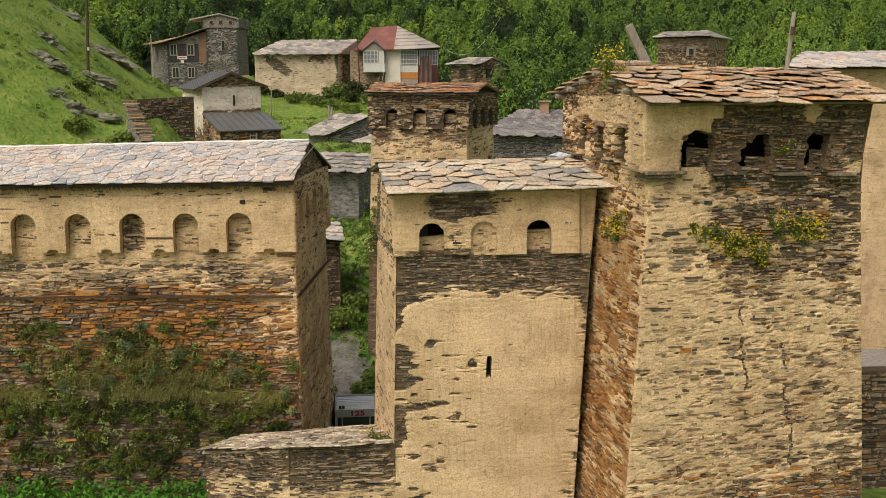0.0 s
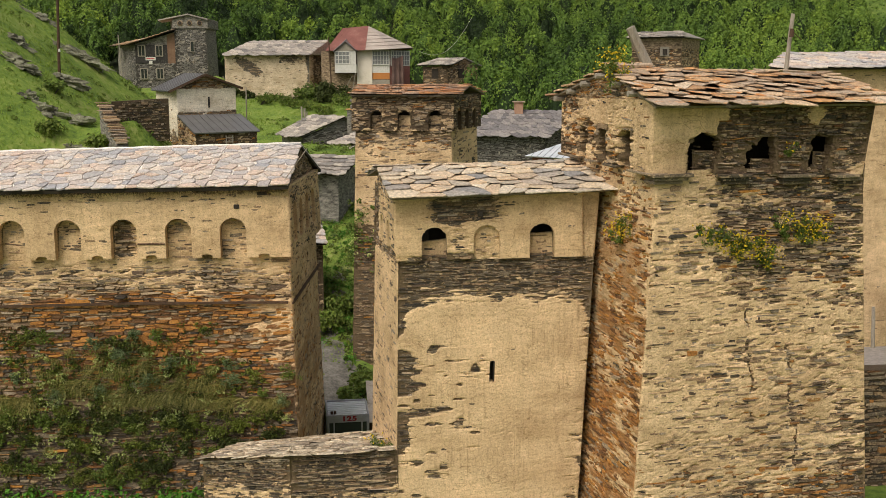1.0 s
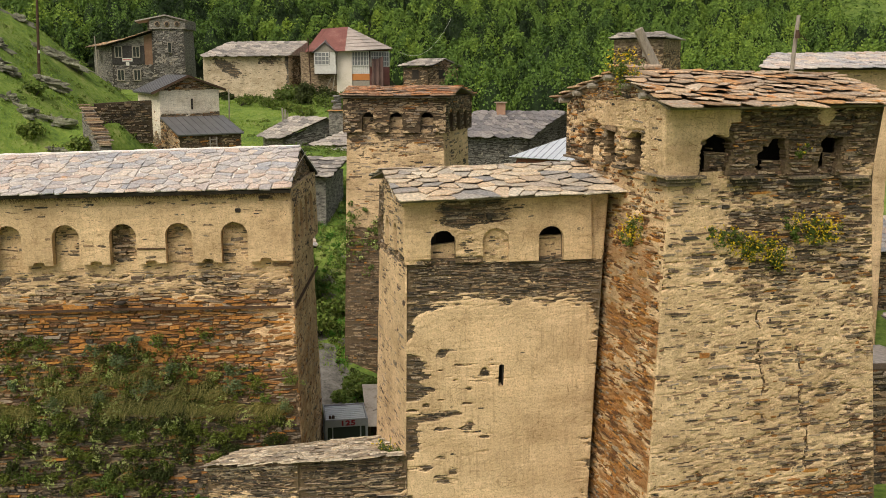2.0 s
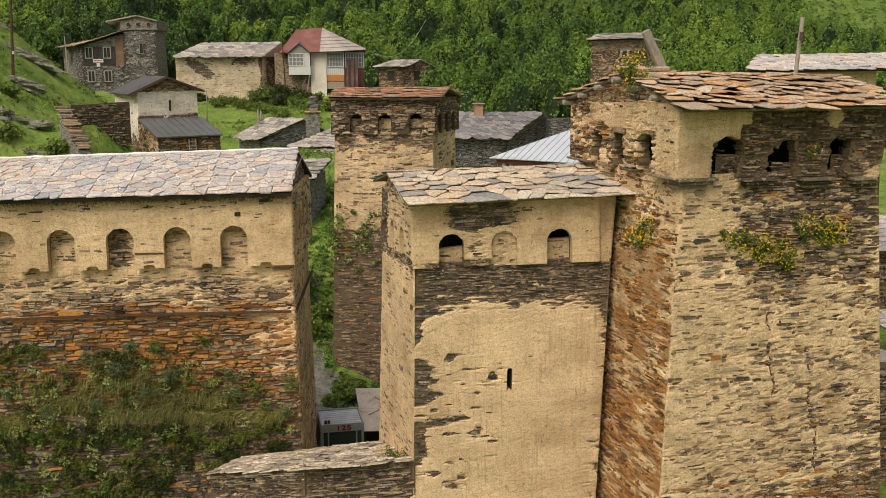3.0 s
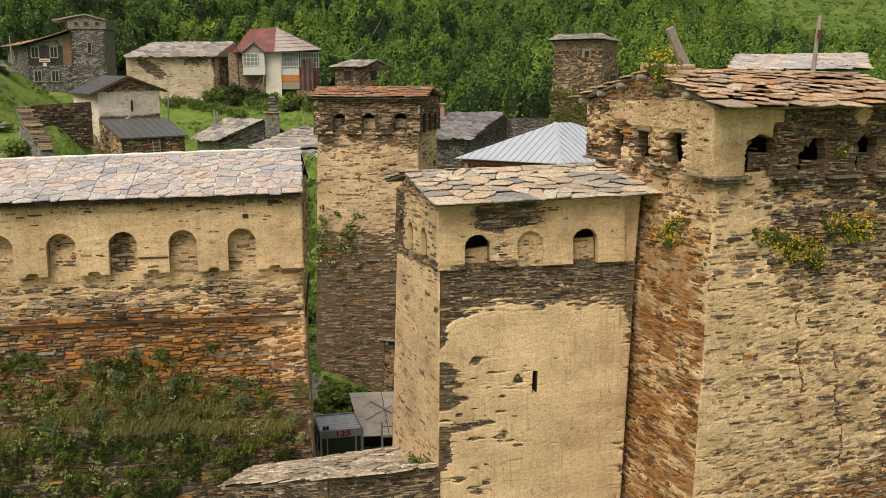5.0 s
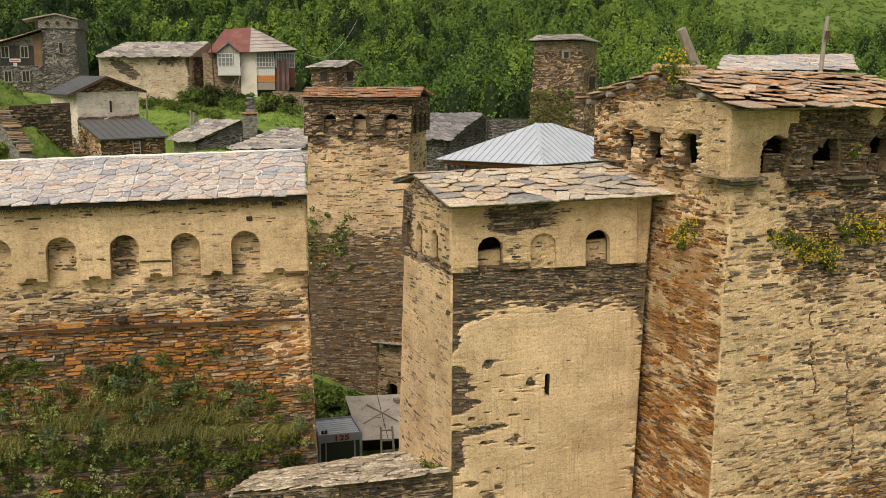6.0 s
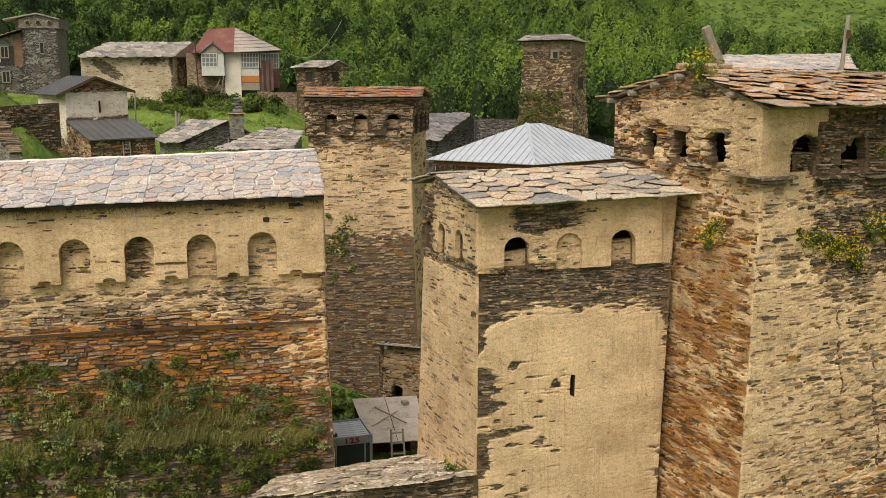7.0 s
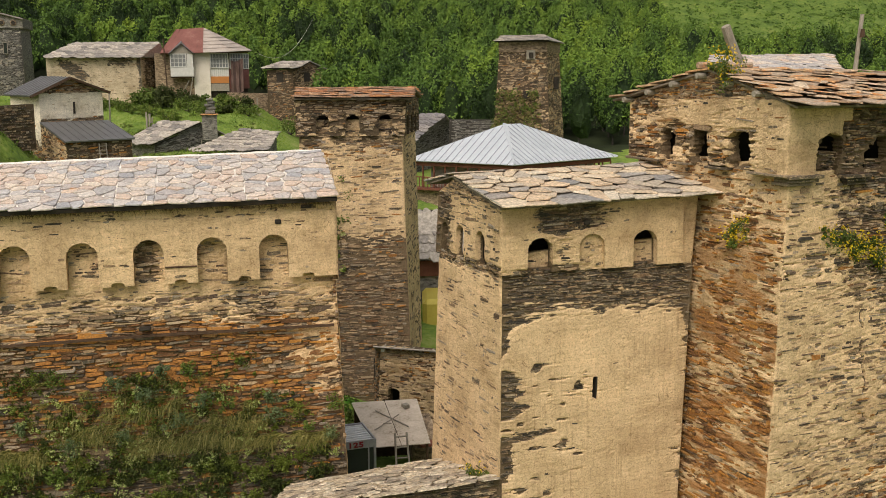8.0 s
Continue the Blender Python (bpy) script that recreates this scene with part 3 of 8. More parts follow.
def lay_pieces(parent, holder, kind, C, X, Y, Z, shape, which, mats, singles, near=(-1.0, 6.0, 14.0)):
    """Pieces at C with axes X, Y, Z: the nearest to the plan's middle singly, the rest joined."""
    order = np.argsort(np.linalg.norm(C - np.array(near), axis=1))
    for i in order[:singles]:
        PENDING.append((kind, shape[i], mats[which[i]], Matrix(((X[i][0], Y[i][0], Z[i][0], C[i][0]), (X[i][1], Y[i][1], Z[i][1], C[i][1]), (X[i][2], Y[i][2], Z[i][2], C[i][2]), (0, 0, 0, 1))), holder))
    rest = order[singles:]
    units = UNIT_SLATES if kind == "slate" else (FAR_STONES if C[:, 1].mean() > 48 else UNIT_STONES)
    if not len(rest):
        return
    vs, fs, mi, n0 = [], [], [], 0
    for k in range(len(units)):
        r = rest[shape[rest] == k]
        if not len(r):
            continue
        uv, uf = units[k]
        w = C[r][:, None, :] + uv[None, :, 0:1] * X[r][:, None, :] + uv[None, :, 1:2] * Y[r][:, None, :] + uv[None, :, 2:3] * Z[r][:, None, :]
        vs.append(w.reshape(-1, 3))
        base = n0 + np.arange(len(r)) * len(uv)
        for q in uf:
            q = np.array(q)
            if len(q) == 4:
                fs.append(base[:, None] + q[None])
                mi.append(which[r])
            else:                      # a slate's face, as a fan of quads and one triangle
                for a in range(1, len(q) - 2, 2):
                    fs.append(base[:, None] + q[[0, a, a + 1, a + 2]][None])
                    mi.append(which[r])
        n0 += len(r) * len(uv)
    ob = put("rubble" if kind == "stone" else "slating", np.vstack(vs), np.vstack(fs), mats, None, np.concatenate(mi))
    ob["kind"] = "stuff"
    adopt(ob, parent)


def slates(parent, holder, A, B, C, D, rows, width, mat, seed=1, singles=300, thick=0.035, lap=1.5, lift=0.05, turning=8.0, jitter=0.05, bottom=1.3):
    """Slates in lapped, uneven rows on the slope A (eave, left), B (eave, right), C (ridge, right), D (ridge, left). bottom: how much longer the eave row is."""
    rng = np.random.RandomState(seed)
    A, B, C, D = (np.array(p, dtype=float) for p in (A, B, C, D))
    ey = ((D - A) + (C - B)) / 2
    L = np.linalg.norm(ey)
    ey /= L
    nrm = np.cross(((B - A) + (C - D)) / 2, ey)
    nrm /= np.linalg.norm(nrm)
    ex = np.cross(ey, nrm)
    cs, xs, ys, zs, sh = [], [], [], [], []
    step = L / rows
    for r in range(rows):
        f = (r + 0.4) / rows
        a, b = A + (D - A) * f, B + (C - B) * f
        W = np.linalg.norm(b - a)
        u = -rng.uniform(0, 0.5) * width
        while u < W:
            k = (bottom if r == 0 else 1.0) * (1.0 + 0.25 * (1 - f))
            w = width * rng.uniform(0.6, 1.5) * k
            l = step * lap * rng.uniform(0.85, 1.3) * (bottom if r == 0 else 1.0)
            uc = min(max(u + w / 2, w * 0.42), W - w * 0.42)
            turn = radians(rng.uniform(-turning, turning))
            tilt = radians(rng.uniform(1.5, 5.5)) + lift
            x2 = ex * math.cos(turn) + ey * math.sin(turn)
            y2 = ey * math.cos(turn) - ex * math.sin(turn)
            y3 = y2 * math.cos(tilt) - nrm * math.sin(tilt)
            z3 = np.cross(x2, y3)
            cs.append(a + (b - a) * (uc / W) + ey * rng.uniform(-jitter, jitter) + nrm * (0.03 + rng.uniform(0, 0.03) + thick * 0.5))
            xs.append(x2 * w * 1.08)
            ys.append(y3 * l)
            zs.append(z3 * thick * rng.uniform(0.7, 1.4))
            sh.append(rng.randint(12))
            u += w * 0.93
    lay_pieces(parent, holder, "slate", np.array(cs), np.array(xs), np.array(ys), np.array(zs), np.array(sh), np.zeros(len(sh), int), [mat], singles)


def clip_cell(poly, nx, ny, d):
    """The part of a polygon where nx * x + ny * y <= d."""
    res = []
    for (x0, y0), (x1, y1) in zip(poly, poly[1:] + poly[:1]):
        a, b = nx * x0 + ny * y0 - d, nx * x1 + ny * y1 - d
        if a <= 0:
            res.append((x0, y0))
        if a * b < 0:
            t = a / (a - b)
            res.append((x0 + t * (x1 - x0), y0 + t * (y1 - y0)))
    return res


def split_slates(holder, A, B, C, D, size, fill, mat, seed=1, thick=0.03, tilt=0.0, grow=0.0, over=0.03, rise=0.0, big_first=1.0, jit=0.28, bay=0.0, loose=0.0, twist=0.0):
    """Irregular split slates that fit one another like crazy paving on the slope A (eave, left), B (eave, right), C, D. size: along and up the slope.
    twist: degrees by which slates lie askew; fill: share of its cell that a slate takes; grow: how far it laps over the slate below; tilt: degrees by which its foot is raised."""
    rng = np.random.RandomState(seed)
    A, B, C, D = (np.array(p, dtype=float) for p in (A, B, C, D))
    W, L = np.linalg.norm(B - A), np.linalg.norm((D + C) / 2 - (A + B) / 2)
    sites, v, r = [], 0.0, 0
    while v < L - 0.3 * size[1]:
        h = size[1] * rng.uniform(0.8, 1.2) * (big_first if r == 0 else 1.0)
        u = -rng.uniform(0, 1) * size[0]
        while u < W:
            w = size[0] * rng.uniform(0.5, 1.7) * (big_first if r == 0 else 1.0)
            uc = u + w / 2 + rng.uniform(-jit, jit) * w * 0.5
            if -0.1 < uc < W + 0.1:
                sites.append((uc, v + h / 2 + rng.uniform(-jit, jit) * h))
            u += w
        v += h
        r += 1
    pts = np.array(sites)
    edges = [-over, W + over] if not bay else [-over] + [k * bay * (1 + 0.06 * math.sin(k * 2.3)) for k in range(1, int(W / bay))] + [W + over]
    ey = ((D - A) + (C - B)) / 2
    ey /= np.linalg.norm(ey)
    nrm = np.cross(((B - A) + (C - D)) / 2, ey)
    nrm /= np.linalg.norm(nrm)
    ex = np.cross(ey, nrm)
    for i, (u, v) in enumerate(sites):
        b0 = max([e for e in edges if e <= u], default=edges[0])
        b1 = min([e for e in edges if e > u], default=edges[-1])
        hang = -over * rng.uniform(0.2, 2.2)
        poly = [(b0, hang), (b1, hang), (b1, L), (b0, L)]
        fill_ = fill * (1 - loose * rng.rand() ** 2)
        d2 = ((pts - pts[i]) ** 2).sum(1)
        for j in [j for j in np.argsort(d2)[1:30] if b0 <= pts[j][0] <= b1]:
            nx, ny = pts[j] - pts[i]
            poly = clip_cell(poly, nx, ny, (pts[j] @ pts[j] - pts[i] @ pts[i]) / 2)
        if len(poly) < 3:
            continue
        cx, cy = sum(p[0] for p in poly) / len(poly), sum(p[1] for p in poly) / len(poly)
        # broken corners
        ring = []
        for p, q, n in zip(poly[-1:] + poly[:-1], poly, poly[1:] + poly[:1]):
            for o in (p, n):
                f = rng.uniform(0.04, 0.2)
                ring.append((q[0] + (o[0] - q[0]) * f, q[1] + (o[1] - q[1]) * f))
        ring = [((x - cx) * fill_ + rng.uniform(-0.014, 0.014), (y - cy) * (fill_ + grow * (y < cy)) + rng.uniform(-0.012, 0.012)) for x, y in ring]
        n = len(ring)
        me = bpy.data.meshes.new("slate")
        t = thick * rng.uniform(0.7, 1.3)
        vv = [(x, y, -t) for x, y in ring] + [(x, y, -t * 0.2) for x, y in ring] + [(x * 0.95, y * 0.95, 0) for x, y in ring]
        me.from_pydata(vv, [], [tuple(range(2 * n, 3 * n))] + [(lo + k, lo + (k + 1) % n, lo + n + (k + 1) % n, lo + n + k) for lo in (0, n) for k in range(n)])
        me.materials.append(mat)
        fu, fv = cx / W, cy / L
        c = A * (1 - fu) * (1 - fv) + B * fu * (1 - fv) + C * fu * fv + D * (1 - fu) * fv + nrm * (rise + rng.uniform(0, 0.012))
        tl, tw = radians(tilt * rng.uniform(0.6, 1.5)), radians(rng.uniform(-1.5, 1.5) * (1 + tilt * 0.3))
        y3 = ey * math.cos(tl) - nrm * math.sin(tl)
        x3 = ex * math.cos(tw) + nrm * math.sin(tw)
        z3 = np.cross(x3, y3)
        ta = radians(rng.normal(0, twist)) if twist else 0.0
        x3, y3 = x3 * math.cos(ta) + y3 * math.sin(ta), y3 * math.cos(ta) - x3 * math.sin(ta)
        m = Matrix(((x3[0], y3[0], z3[0], c[0]), (x3[1], y3[1], z3[1], c[1]), (x3[2], y3[2], z3[2], c[2]), (0, 0, 0, 1)))
        PENDING.append(("slate", me, mat, m, holder))


def slab(parent, name, A, B, C, D, thick, mat, label=""):
    """A sloping slab; A..D its upper corners."""
    n = (Vector(B) - Vector(A)).cross(Vector(D) - Vector(A)).normalized()
    hi = [Vector(p) for p in (A, B, C, D)]
    lo = [p - n * thick for p in hi]
    return part(name, bm_hexa(bmesh.new(), lo, hi), mat, parent, label)


def cards(points, normals, sizes, rng, aspect=0.7, lean=0.8):
    """Leaf cards: a bent quad at each point."""
    n = len(points)
    nr = normals + rng.normal(0, lean, (n, 3))
    nr /= np.linalg.norm(nr, axis=1, keepdims=True) + 1e-9
    a = np.cross(nr, rng.normal(0, 1, (n, 3)))
    a /= np.linalg.norm(a, axis=1, keepdims=True) + 1e-9
    b = np.cross(nr, a)
    s = sizes[:, None]
    a, b = a * s, b * s * aspect
    v = np.stack([points - a, points - b * 0.9 + nr * s * 0.12, points + a, points + b * 0.9 + nr * s * 0.12], 1)
    return v.reshape(-1, 3), (np.arange(n)[:, None] * 4 + np.arange(4)[None])


def blades(points, heights, rng, spread=0.5, width=0.03):
    """Grass blades: tall narrow tapering quads that lean."""
    n = len(points)
    a = rng.uniform(0, math.tau, n)
    side = np.stack([np.cos(a), np.sin(a), np.zeros(n)], 1) * (width * rng.uniform(0.6, 1.4, n))[:, None]
    lean = rng.normal(0, spread, (n, 3)) * heights[:, None]
    lean[:, 2] = 0
    up = np.array([0, 0, 1.0]) * heights[:, None]
    tip = points + up + lean
    v = np.stack([points - side, points + side, tip + side * 0.25, tip - side * 0.25], 1)
    return v.reshape(-1, 3), (np.arange(n)[:, None] * 4 + np.arange(4)[None])


def poly_slab(parent, name, pts, thick, mat, label=""):
    """A flat plate of any outline, thickened downwards."""
    hi = [Vector(p) for p in pts]
    n = (hi[1] - hi[0]).cross(hi[2] - hi[0]).normalized()
    if n.z < 0:
        hi, n = hi[::-1], -n
    return part(name, bm_hexa(bmesh.new(), [p - n * thick for p in hi], hi), mat, parent, label)


def prism(parent, name, plan, z0, z1, mat, label="", top=None):
    """An upright body on a plan; top: its upper plan if it tapers. z0, z1: numbers or one height for each corner."""
    zs0 = z0 if isinstance(z0, (list, tuple)) else [z0] * len(plan)
    zs1 = z1 if isinstance(z1, (list, tuple)) else [z1] * len(plan)
    return part(name, bm_hexa(bmesh.new(), [(x, y, z) for (x, y), z in zip(plan, zs0)], [(x, y, z) for (x, y), z in zip(top or plan, zs1)]), mat, parent, label)


def window(parent, centre, w, h, turn, mat, across=2, up=2, depth=0.12, bar=0.07, glass=None):
    """A framed window: a ring of frame, its glazing bars and its pane."""
    rot = Matrix.Translation(centre) @ Matrix.Rotation(radians(turn), 4, "Z")
    bm = bmesh.new()
    rings = []
    for y in (0.0, -depth):
        for k in (0.0, bar):
            rings.append([bm.verts.new(rot @ Vector((sx * (w / 2 - k), y, sz * (h / 2 - k)))) for sx, sz in ((-1, -1), (1, -1), (1, 1), (-1, 1))])
    for p, q in ((0, 2), (2, 3), (3, 1), (1, 0)):
        for k in range(4):
            bm.faces.new((rings[p][k], rings[p][(k + 1) % 4], rings[q][(k + 1) % 4], rings[q][k]))
    win = part("window", bm, mat, parent)

    def piece(name, x, z, sx, sz, y, sy, m):
        b2 = bmesh.new()
        bmesh.ops.create_cube(b2, size=1.0, matrix=rot @ Matrix.Translation((x, y, z)) @ Matrix.Diagonal((sx, sy, sz, 1)))
        part(name, b2, m, win)
    for k in range(1, across):
        piece("glazing_bar", -w / 2 + w * k / across, 0, bar * 0.6, h - 2 * bar, -depth * 0.55, depth * 0.6, mat)
    for k in range(1, up):
        piece("glazing_bar", 0, -h / 2 + h * k / up, w - 2 * bar, bar * 0.6, -depth * 0.5, depth * 0.5, mat)
    piece("pane", 0, 0, w - bar, h - bar, -depth * 0.3, 0.02, glass or GLASS)
    return win


def boards(parent, name, A, B, z0, z1, step, mat, depth=0.04, gap=0.015):
    """Upright boards between A and B (x, y), in one part each."""
    a, b = Vector((*A, 0)), Vector((*B, 0))
    n = max(1, int((b - a).length / step))
    turn = math.degrees(math.atan2(b.y - a.y, b.x - a.x))
    for k in range(n):
        c = a.lerp(b, (k + 0.5) / n)
        box(name, (c.x, c.y, (z0 + z1) / 2), ((b - a).length / n - gap, depth, z1 - z0), mat, parent, turn, 0.0)


def strands(points, ways, lengths, widths, rng, sag=0.45):
    """Grass that grows out along ways and bends down: two quads a strand."""
    n = len(points)
    side = np.cross(ways, rng.normal(0, 1, (n, 3)))
    side = side / (np.linalg.norm(side, axis=1, keepdims=True) + 1e-9) * widths[:, None]
    L = lengths[:, None]
    down = np.array([0, 0, -1.0])
    m1 = points + ways * L * 0.55 + down * L * sag * 0.15
    m2 = points + ways * L * 0.9 + down * L * sag
    v = np.stack([points - side, points + side, m1 + side * 0.7, m1 - side * 0.7, m2 + side * 0.15, m2 - side * 0.15], 1)
    q = np.array([[0, 1, 2, 3], [3, 2, 4, 5]])
    return v.reshape(-1, 3), (np.arange(n)[:, None, None] * 6 + q[None]).reshape(-1, 4)


def join(lists):
    """Several (vertices, faces) as one."""
    vs, fs, n = [], [], 0
    for v, f in lists:
        vs.append(v)
        fs.append(f + n)
        n += len(v)
    return np.vstack(vs), np.vstack(fs)


def clump(centres, radius, count, size, rng, up=0.3, flat=1.0, lean=0.8):
    """Leaf cards in round clumps about the centres."""
    n = len(centres)
    d = rng.normal(0, 1, (n * count, 3))
    d /= np.linalg.norm(d, axis=1, keepdims=True)
    r = np.repeat(radius, count)[:, None] * rng.uniform(0.45, 1.0, (n * count, 1))
    p = np.repeat(centres, count, 0) + d * r * np.array([1, 1, flat])
    nn = d.copy()
    nn[:, 2] += up
    return cards(p, nn, rng.uniform(0.7, 1.3, n * count) * size, rng, 0.7, lean)


def leaf_tris(centres, radius, count, size, rng, up=0.35, flat=1.1, lean=0.45):
    """Small three-cornered leaves in round clumps, for trees far off."""
    n = len(centres) * count
    d = rng.normal(0, 1, (n, 3))
    d /= np.linalg.norm(d, axis=1, keepdims=True)
    p = np.repeat(centres, count, 0) + d * (np.repeat(radius, count)[:, None] * rng.uniform(0.6, 1.05, (n, 1))) * np.array([1, 1, flat])
    nr = d + rng.normal(0, lean, (n, 3))
    nr[:, 2] += up
    nr /= np.linalg.norm(nr, axis=1, keepdims=True)
    a = np.cross(nr, rng.normal(0, 1, (n, 3)))
    a /= np.linalg.norm(a, axis=1, keepdims=True) + 1e-9
    b = np.cross(nr, a)
    s = (rng.uniform(0.6, 1.3, n) * size)[:, None]
    v = np.stack([p + a * s, p - a * s * 0.5 + b * s * 0.87, p - a * s * 0.5 - b * s * 0.87], 1)
    return v.reshape(-1, 3), np.arange(n)[:, None] * 3 + np.arange(3)[None]


# Litter and soil near-black, so the gaps' shade is partly in the colour.
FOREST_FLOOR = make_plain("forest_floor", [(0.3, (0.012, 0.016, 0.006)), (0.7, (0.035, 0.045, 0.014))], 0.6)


def ball():
    """A round mass: vertices and triangles."""
    bm = bmesh.new()
    bmesh.ops.create_icosphere(bm, subdivisions=2, radius=1.0)
    c = np.array([v.co[:] for v in bm.verts])
    f = np.array([[v.index for v in q.verts] for q in bm.faces])
    bm.free()
    return c, f


BLOB_V, BLOB_F = ball()


# ---- the ground ----
def ground_z(x, y):
    """Height of the ground: a valley floor that climbs behind the towers, a steep spur beside it and the wooded slope beyond."""
    x, y = np.asarray(x, dtype=float), np.asarray(y, dtype=float)
    z = np.interp(y, [-200, 28, 36, 46, 53, 60, 76, 84, 96, 108, 118, 135, 150, 170, 236, 330, 900], [1.0, 1.0, 0.0, 0.0, 0.9, 3.2, 8.3, 8.8, 6.7, 6.7, 9.0, 11.6, 12.4, 12.8, 27, 66, 380])
    right = smooth(-4, 8, x)
    z2 = np.interp(y, [-200, 28, 36, 60, 90, 130, 170, 236, 330, 900], [1.0, 1.0, 0.0, 1.0, 4.0, 6.5, 10.0, 25.5, 66, 380])
    z = z * (1 - right) + z2 * right
    spur = 1.12 * np.logaddexp(0, (-x - 22.3 - 1.4 * smooth(78, 95, y)) / 1.6) * 1.6 * smooth(38, 92, y) * (1 - smooth(98, 126, y))
    spur = 30 * (1 - np.exp(-spur / 30))
    z = z + 3.0 * np.exp(-((x + 21.6) / 2.1) ** 2 - ((y - 76) / 5.5) ** 2) - 1.5 * np.exp(-((x + 0.3) / 2.7) ** 2) * smooth(40, 45, y) * (1 - smooth(50.5, 54, y))
    z = z + 2.8 * smooth(-22.5, -26.0, x) * np.exp(-((y - 101) / 9) ** 2)
    z = z + 2.4 * np.exp(-((x + 28.6) / 2.6) ** 2 - ((y - 148) / 7) ** 2) - 1.4 * np.exp(-((x + 18.5) / 3.4) ** 2 - ((y - 143) / 8) ** 2)
    return z + spur + (fbm(x * 0.12, y * 0.12, 5, 4) - 0.5) * 1.6 * smooth(50, 90, y)


def wooded(x, y):
    """Where the forest stands: beyond its lower edge, but not on the meadow."""
    edge = np.interp(x, [-150, -6, 4, 8, 60, 200], [176, 170, 160, 114, 116, 150]) + 6 * vnoise(x * 0.05, x * 0, 3)
    meadow = (x > 88 + (y - 190) * 0.35) & (y > 197 + 8 * vnoise(x * 0.06, y * 0.06, 8))
    return (y > edge) & ~meadow & ~((x < -28) & (x > -60) & (y < 172))


def axis(stops):
    return np.concatenate([np.linspace(a, b, n, endpoint=False) for a, b, n in stops] + [[stops[-1][1]]])


MEADOW = make_plain("meadow_turf", [(0.36, (0.05, 0.085, 0.014)), (0.46, (0.09, 0.14, 0.022)), (0.56, (0.13, 0.18, 0.03)), (0.66, (0.19, 0.21, 0.05))], 0.2, 0.95, 0.8, distance=0.15)
gx = axis([(-600, -80, 20), (-80, 60, 150), (60, 160, 50), (160, 700, 20)])
gy = axis([(-150, 30, 20), (30, 130, 120), (130, 260, 70), (260, 900, 30)])
GX, GY = np.meshgrid(gx, gy)
gi = np.arange(GX.size).reshape(GX.shape)
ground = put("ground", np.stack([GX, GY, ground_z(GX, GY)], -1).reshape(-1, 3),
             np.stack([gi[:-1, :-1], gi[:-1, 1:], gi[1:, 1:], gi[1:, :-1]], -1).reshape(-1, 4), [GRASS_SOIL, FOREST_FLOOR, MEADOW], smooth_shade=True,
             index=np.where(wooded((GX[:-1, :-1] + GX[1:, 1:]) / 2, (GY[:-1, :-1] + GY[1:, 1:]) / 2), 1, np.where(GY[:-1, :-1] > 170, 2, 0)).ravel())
tagged(ground, "grassy green mountain ground climbing behind the village", "ground", kind="structure")


# ---- the long house with five blind arches ----
def gable_slabs(parent, A, B, C, D, E2, F2, thick, mat, name="roof"):
    """One roof of two slopes: eave A-B, ridge D-C, rear eave E2-F2 (left, right), each a slab that may wind a little."""
    vs, fs, cols = [], [], 12
    for q in ((A, B, C, D), (D, C, F2, E2)):
        a, b, c, d = (np.array(p, dtype=float) for p in q)
        n = np.cross(b - a, d - a)
        n = n / np.linalg.norm(n) * thick
        o = len(vs)
        for k in range(cols + 1):
            f = k / cols
            lo, hi = a + (b - a) * f, d + (c - d) * f
            vs += [lo, hi, hi - n, lo - n]
        for k in range(cols):
            i, j = o + 4 * k, o + 4 * k + 4
            fs += [(i, j, j + 1, i + 1), (i + 1, j + 1, j + 2, i + 2), (i + 2, j + 2, j + 3, i + 3), (i + 3, j + 3, j, i)]
        fs += [(o, o + 1, o + 2, o + 3), (o + 4 * cols + 3, o + 4 * cols + 2, o + 4 * cols + 1, o + 4 * cols)]
    return adopt(put(name, vs, fs, mat), parent)


house = thing("fortified_house", "long plastered stone house with blind arches and slate roof", "house", at=(-12, 34, 1))
LX0, LX1 = -16.6, -4.72


def left_mask(U, V):
    """Render holds well up to the arches, thins out below the timber band, and is gone above the overgrown plinth."""
    z = 1.0 + V
    x = LX0 + U
    m = np.interp(z, [1, 5.2, 6.6, 7.7, 8.0, 9.0, 9.4, 11.6], [0.0, 0.02, 0.1, 0.16, 0.5, 0.6, 0.9, 1.05])
    m = m + 0.42 * smooth(-6.9, -5.4, x) * smooth(5.5, 6.4, z) * (1 - smooth(7.8, 8.2, z))
    m = m - 0.35 * np.exp(-((x + 9.4) / 1.6) ** 2 - ((z - 8.1) / 0.35) ** 2)
    niche = smooth(9.45, 9.6, z) * smooth(10.95, 10.8, z)
    m = m - niche * (0.1 + 0.55 * np.exp(-((x + 9.72) / 0.4) ** 2) + 0.3 * np.exp(-((x + 8.05) / 0.4) ** 2) * smooth(10.0, 10.4, z))
    m = m + 0.2 * smooth(-13.5, -15, x) * (1 - smooth(7.8, 8.2, z))
    return m


def left_tone(U, V):
    x, z = LX0 + U, 1.0 + V
    low_ = 1 - smooth(4.3, 5.0, z)
    rust = 0.75 * np.exp(-((x + 8.8) / 3.6) ** 2) * smooth(4.8, 6.0, z) * (1 - smooth(8.0, 8.6, z)) + 0.12 * low_
    return (0.3 + 1.6 * low_, 0.35, rust * 3.2, 0.3 * (z > 8.2) + 0.1 * (1 - low_))


def left_stain(U, V):
    x, z = LX0 + U, 1.0 + V
    return 0.9 * np.exp(-((x + 9.6) / 4.6) ** 2) * smooth(4.6, 5.6, z) * (1 - smooth(7.9, 8.6, z))


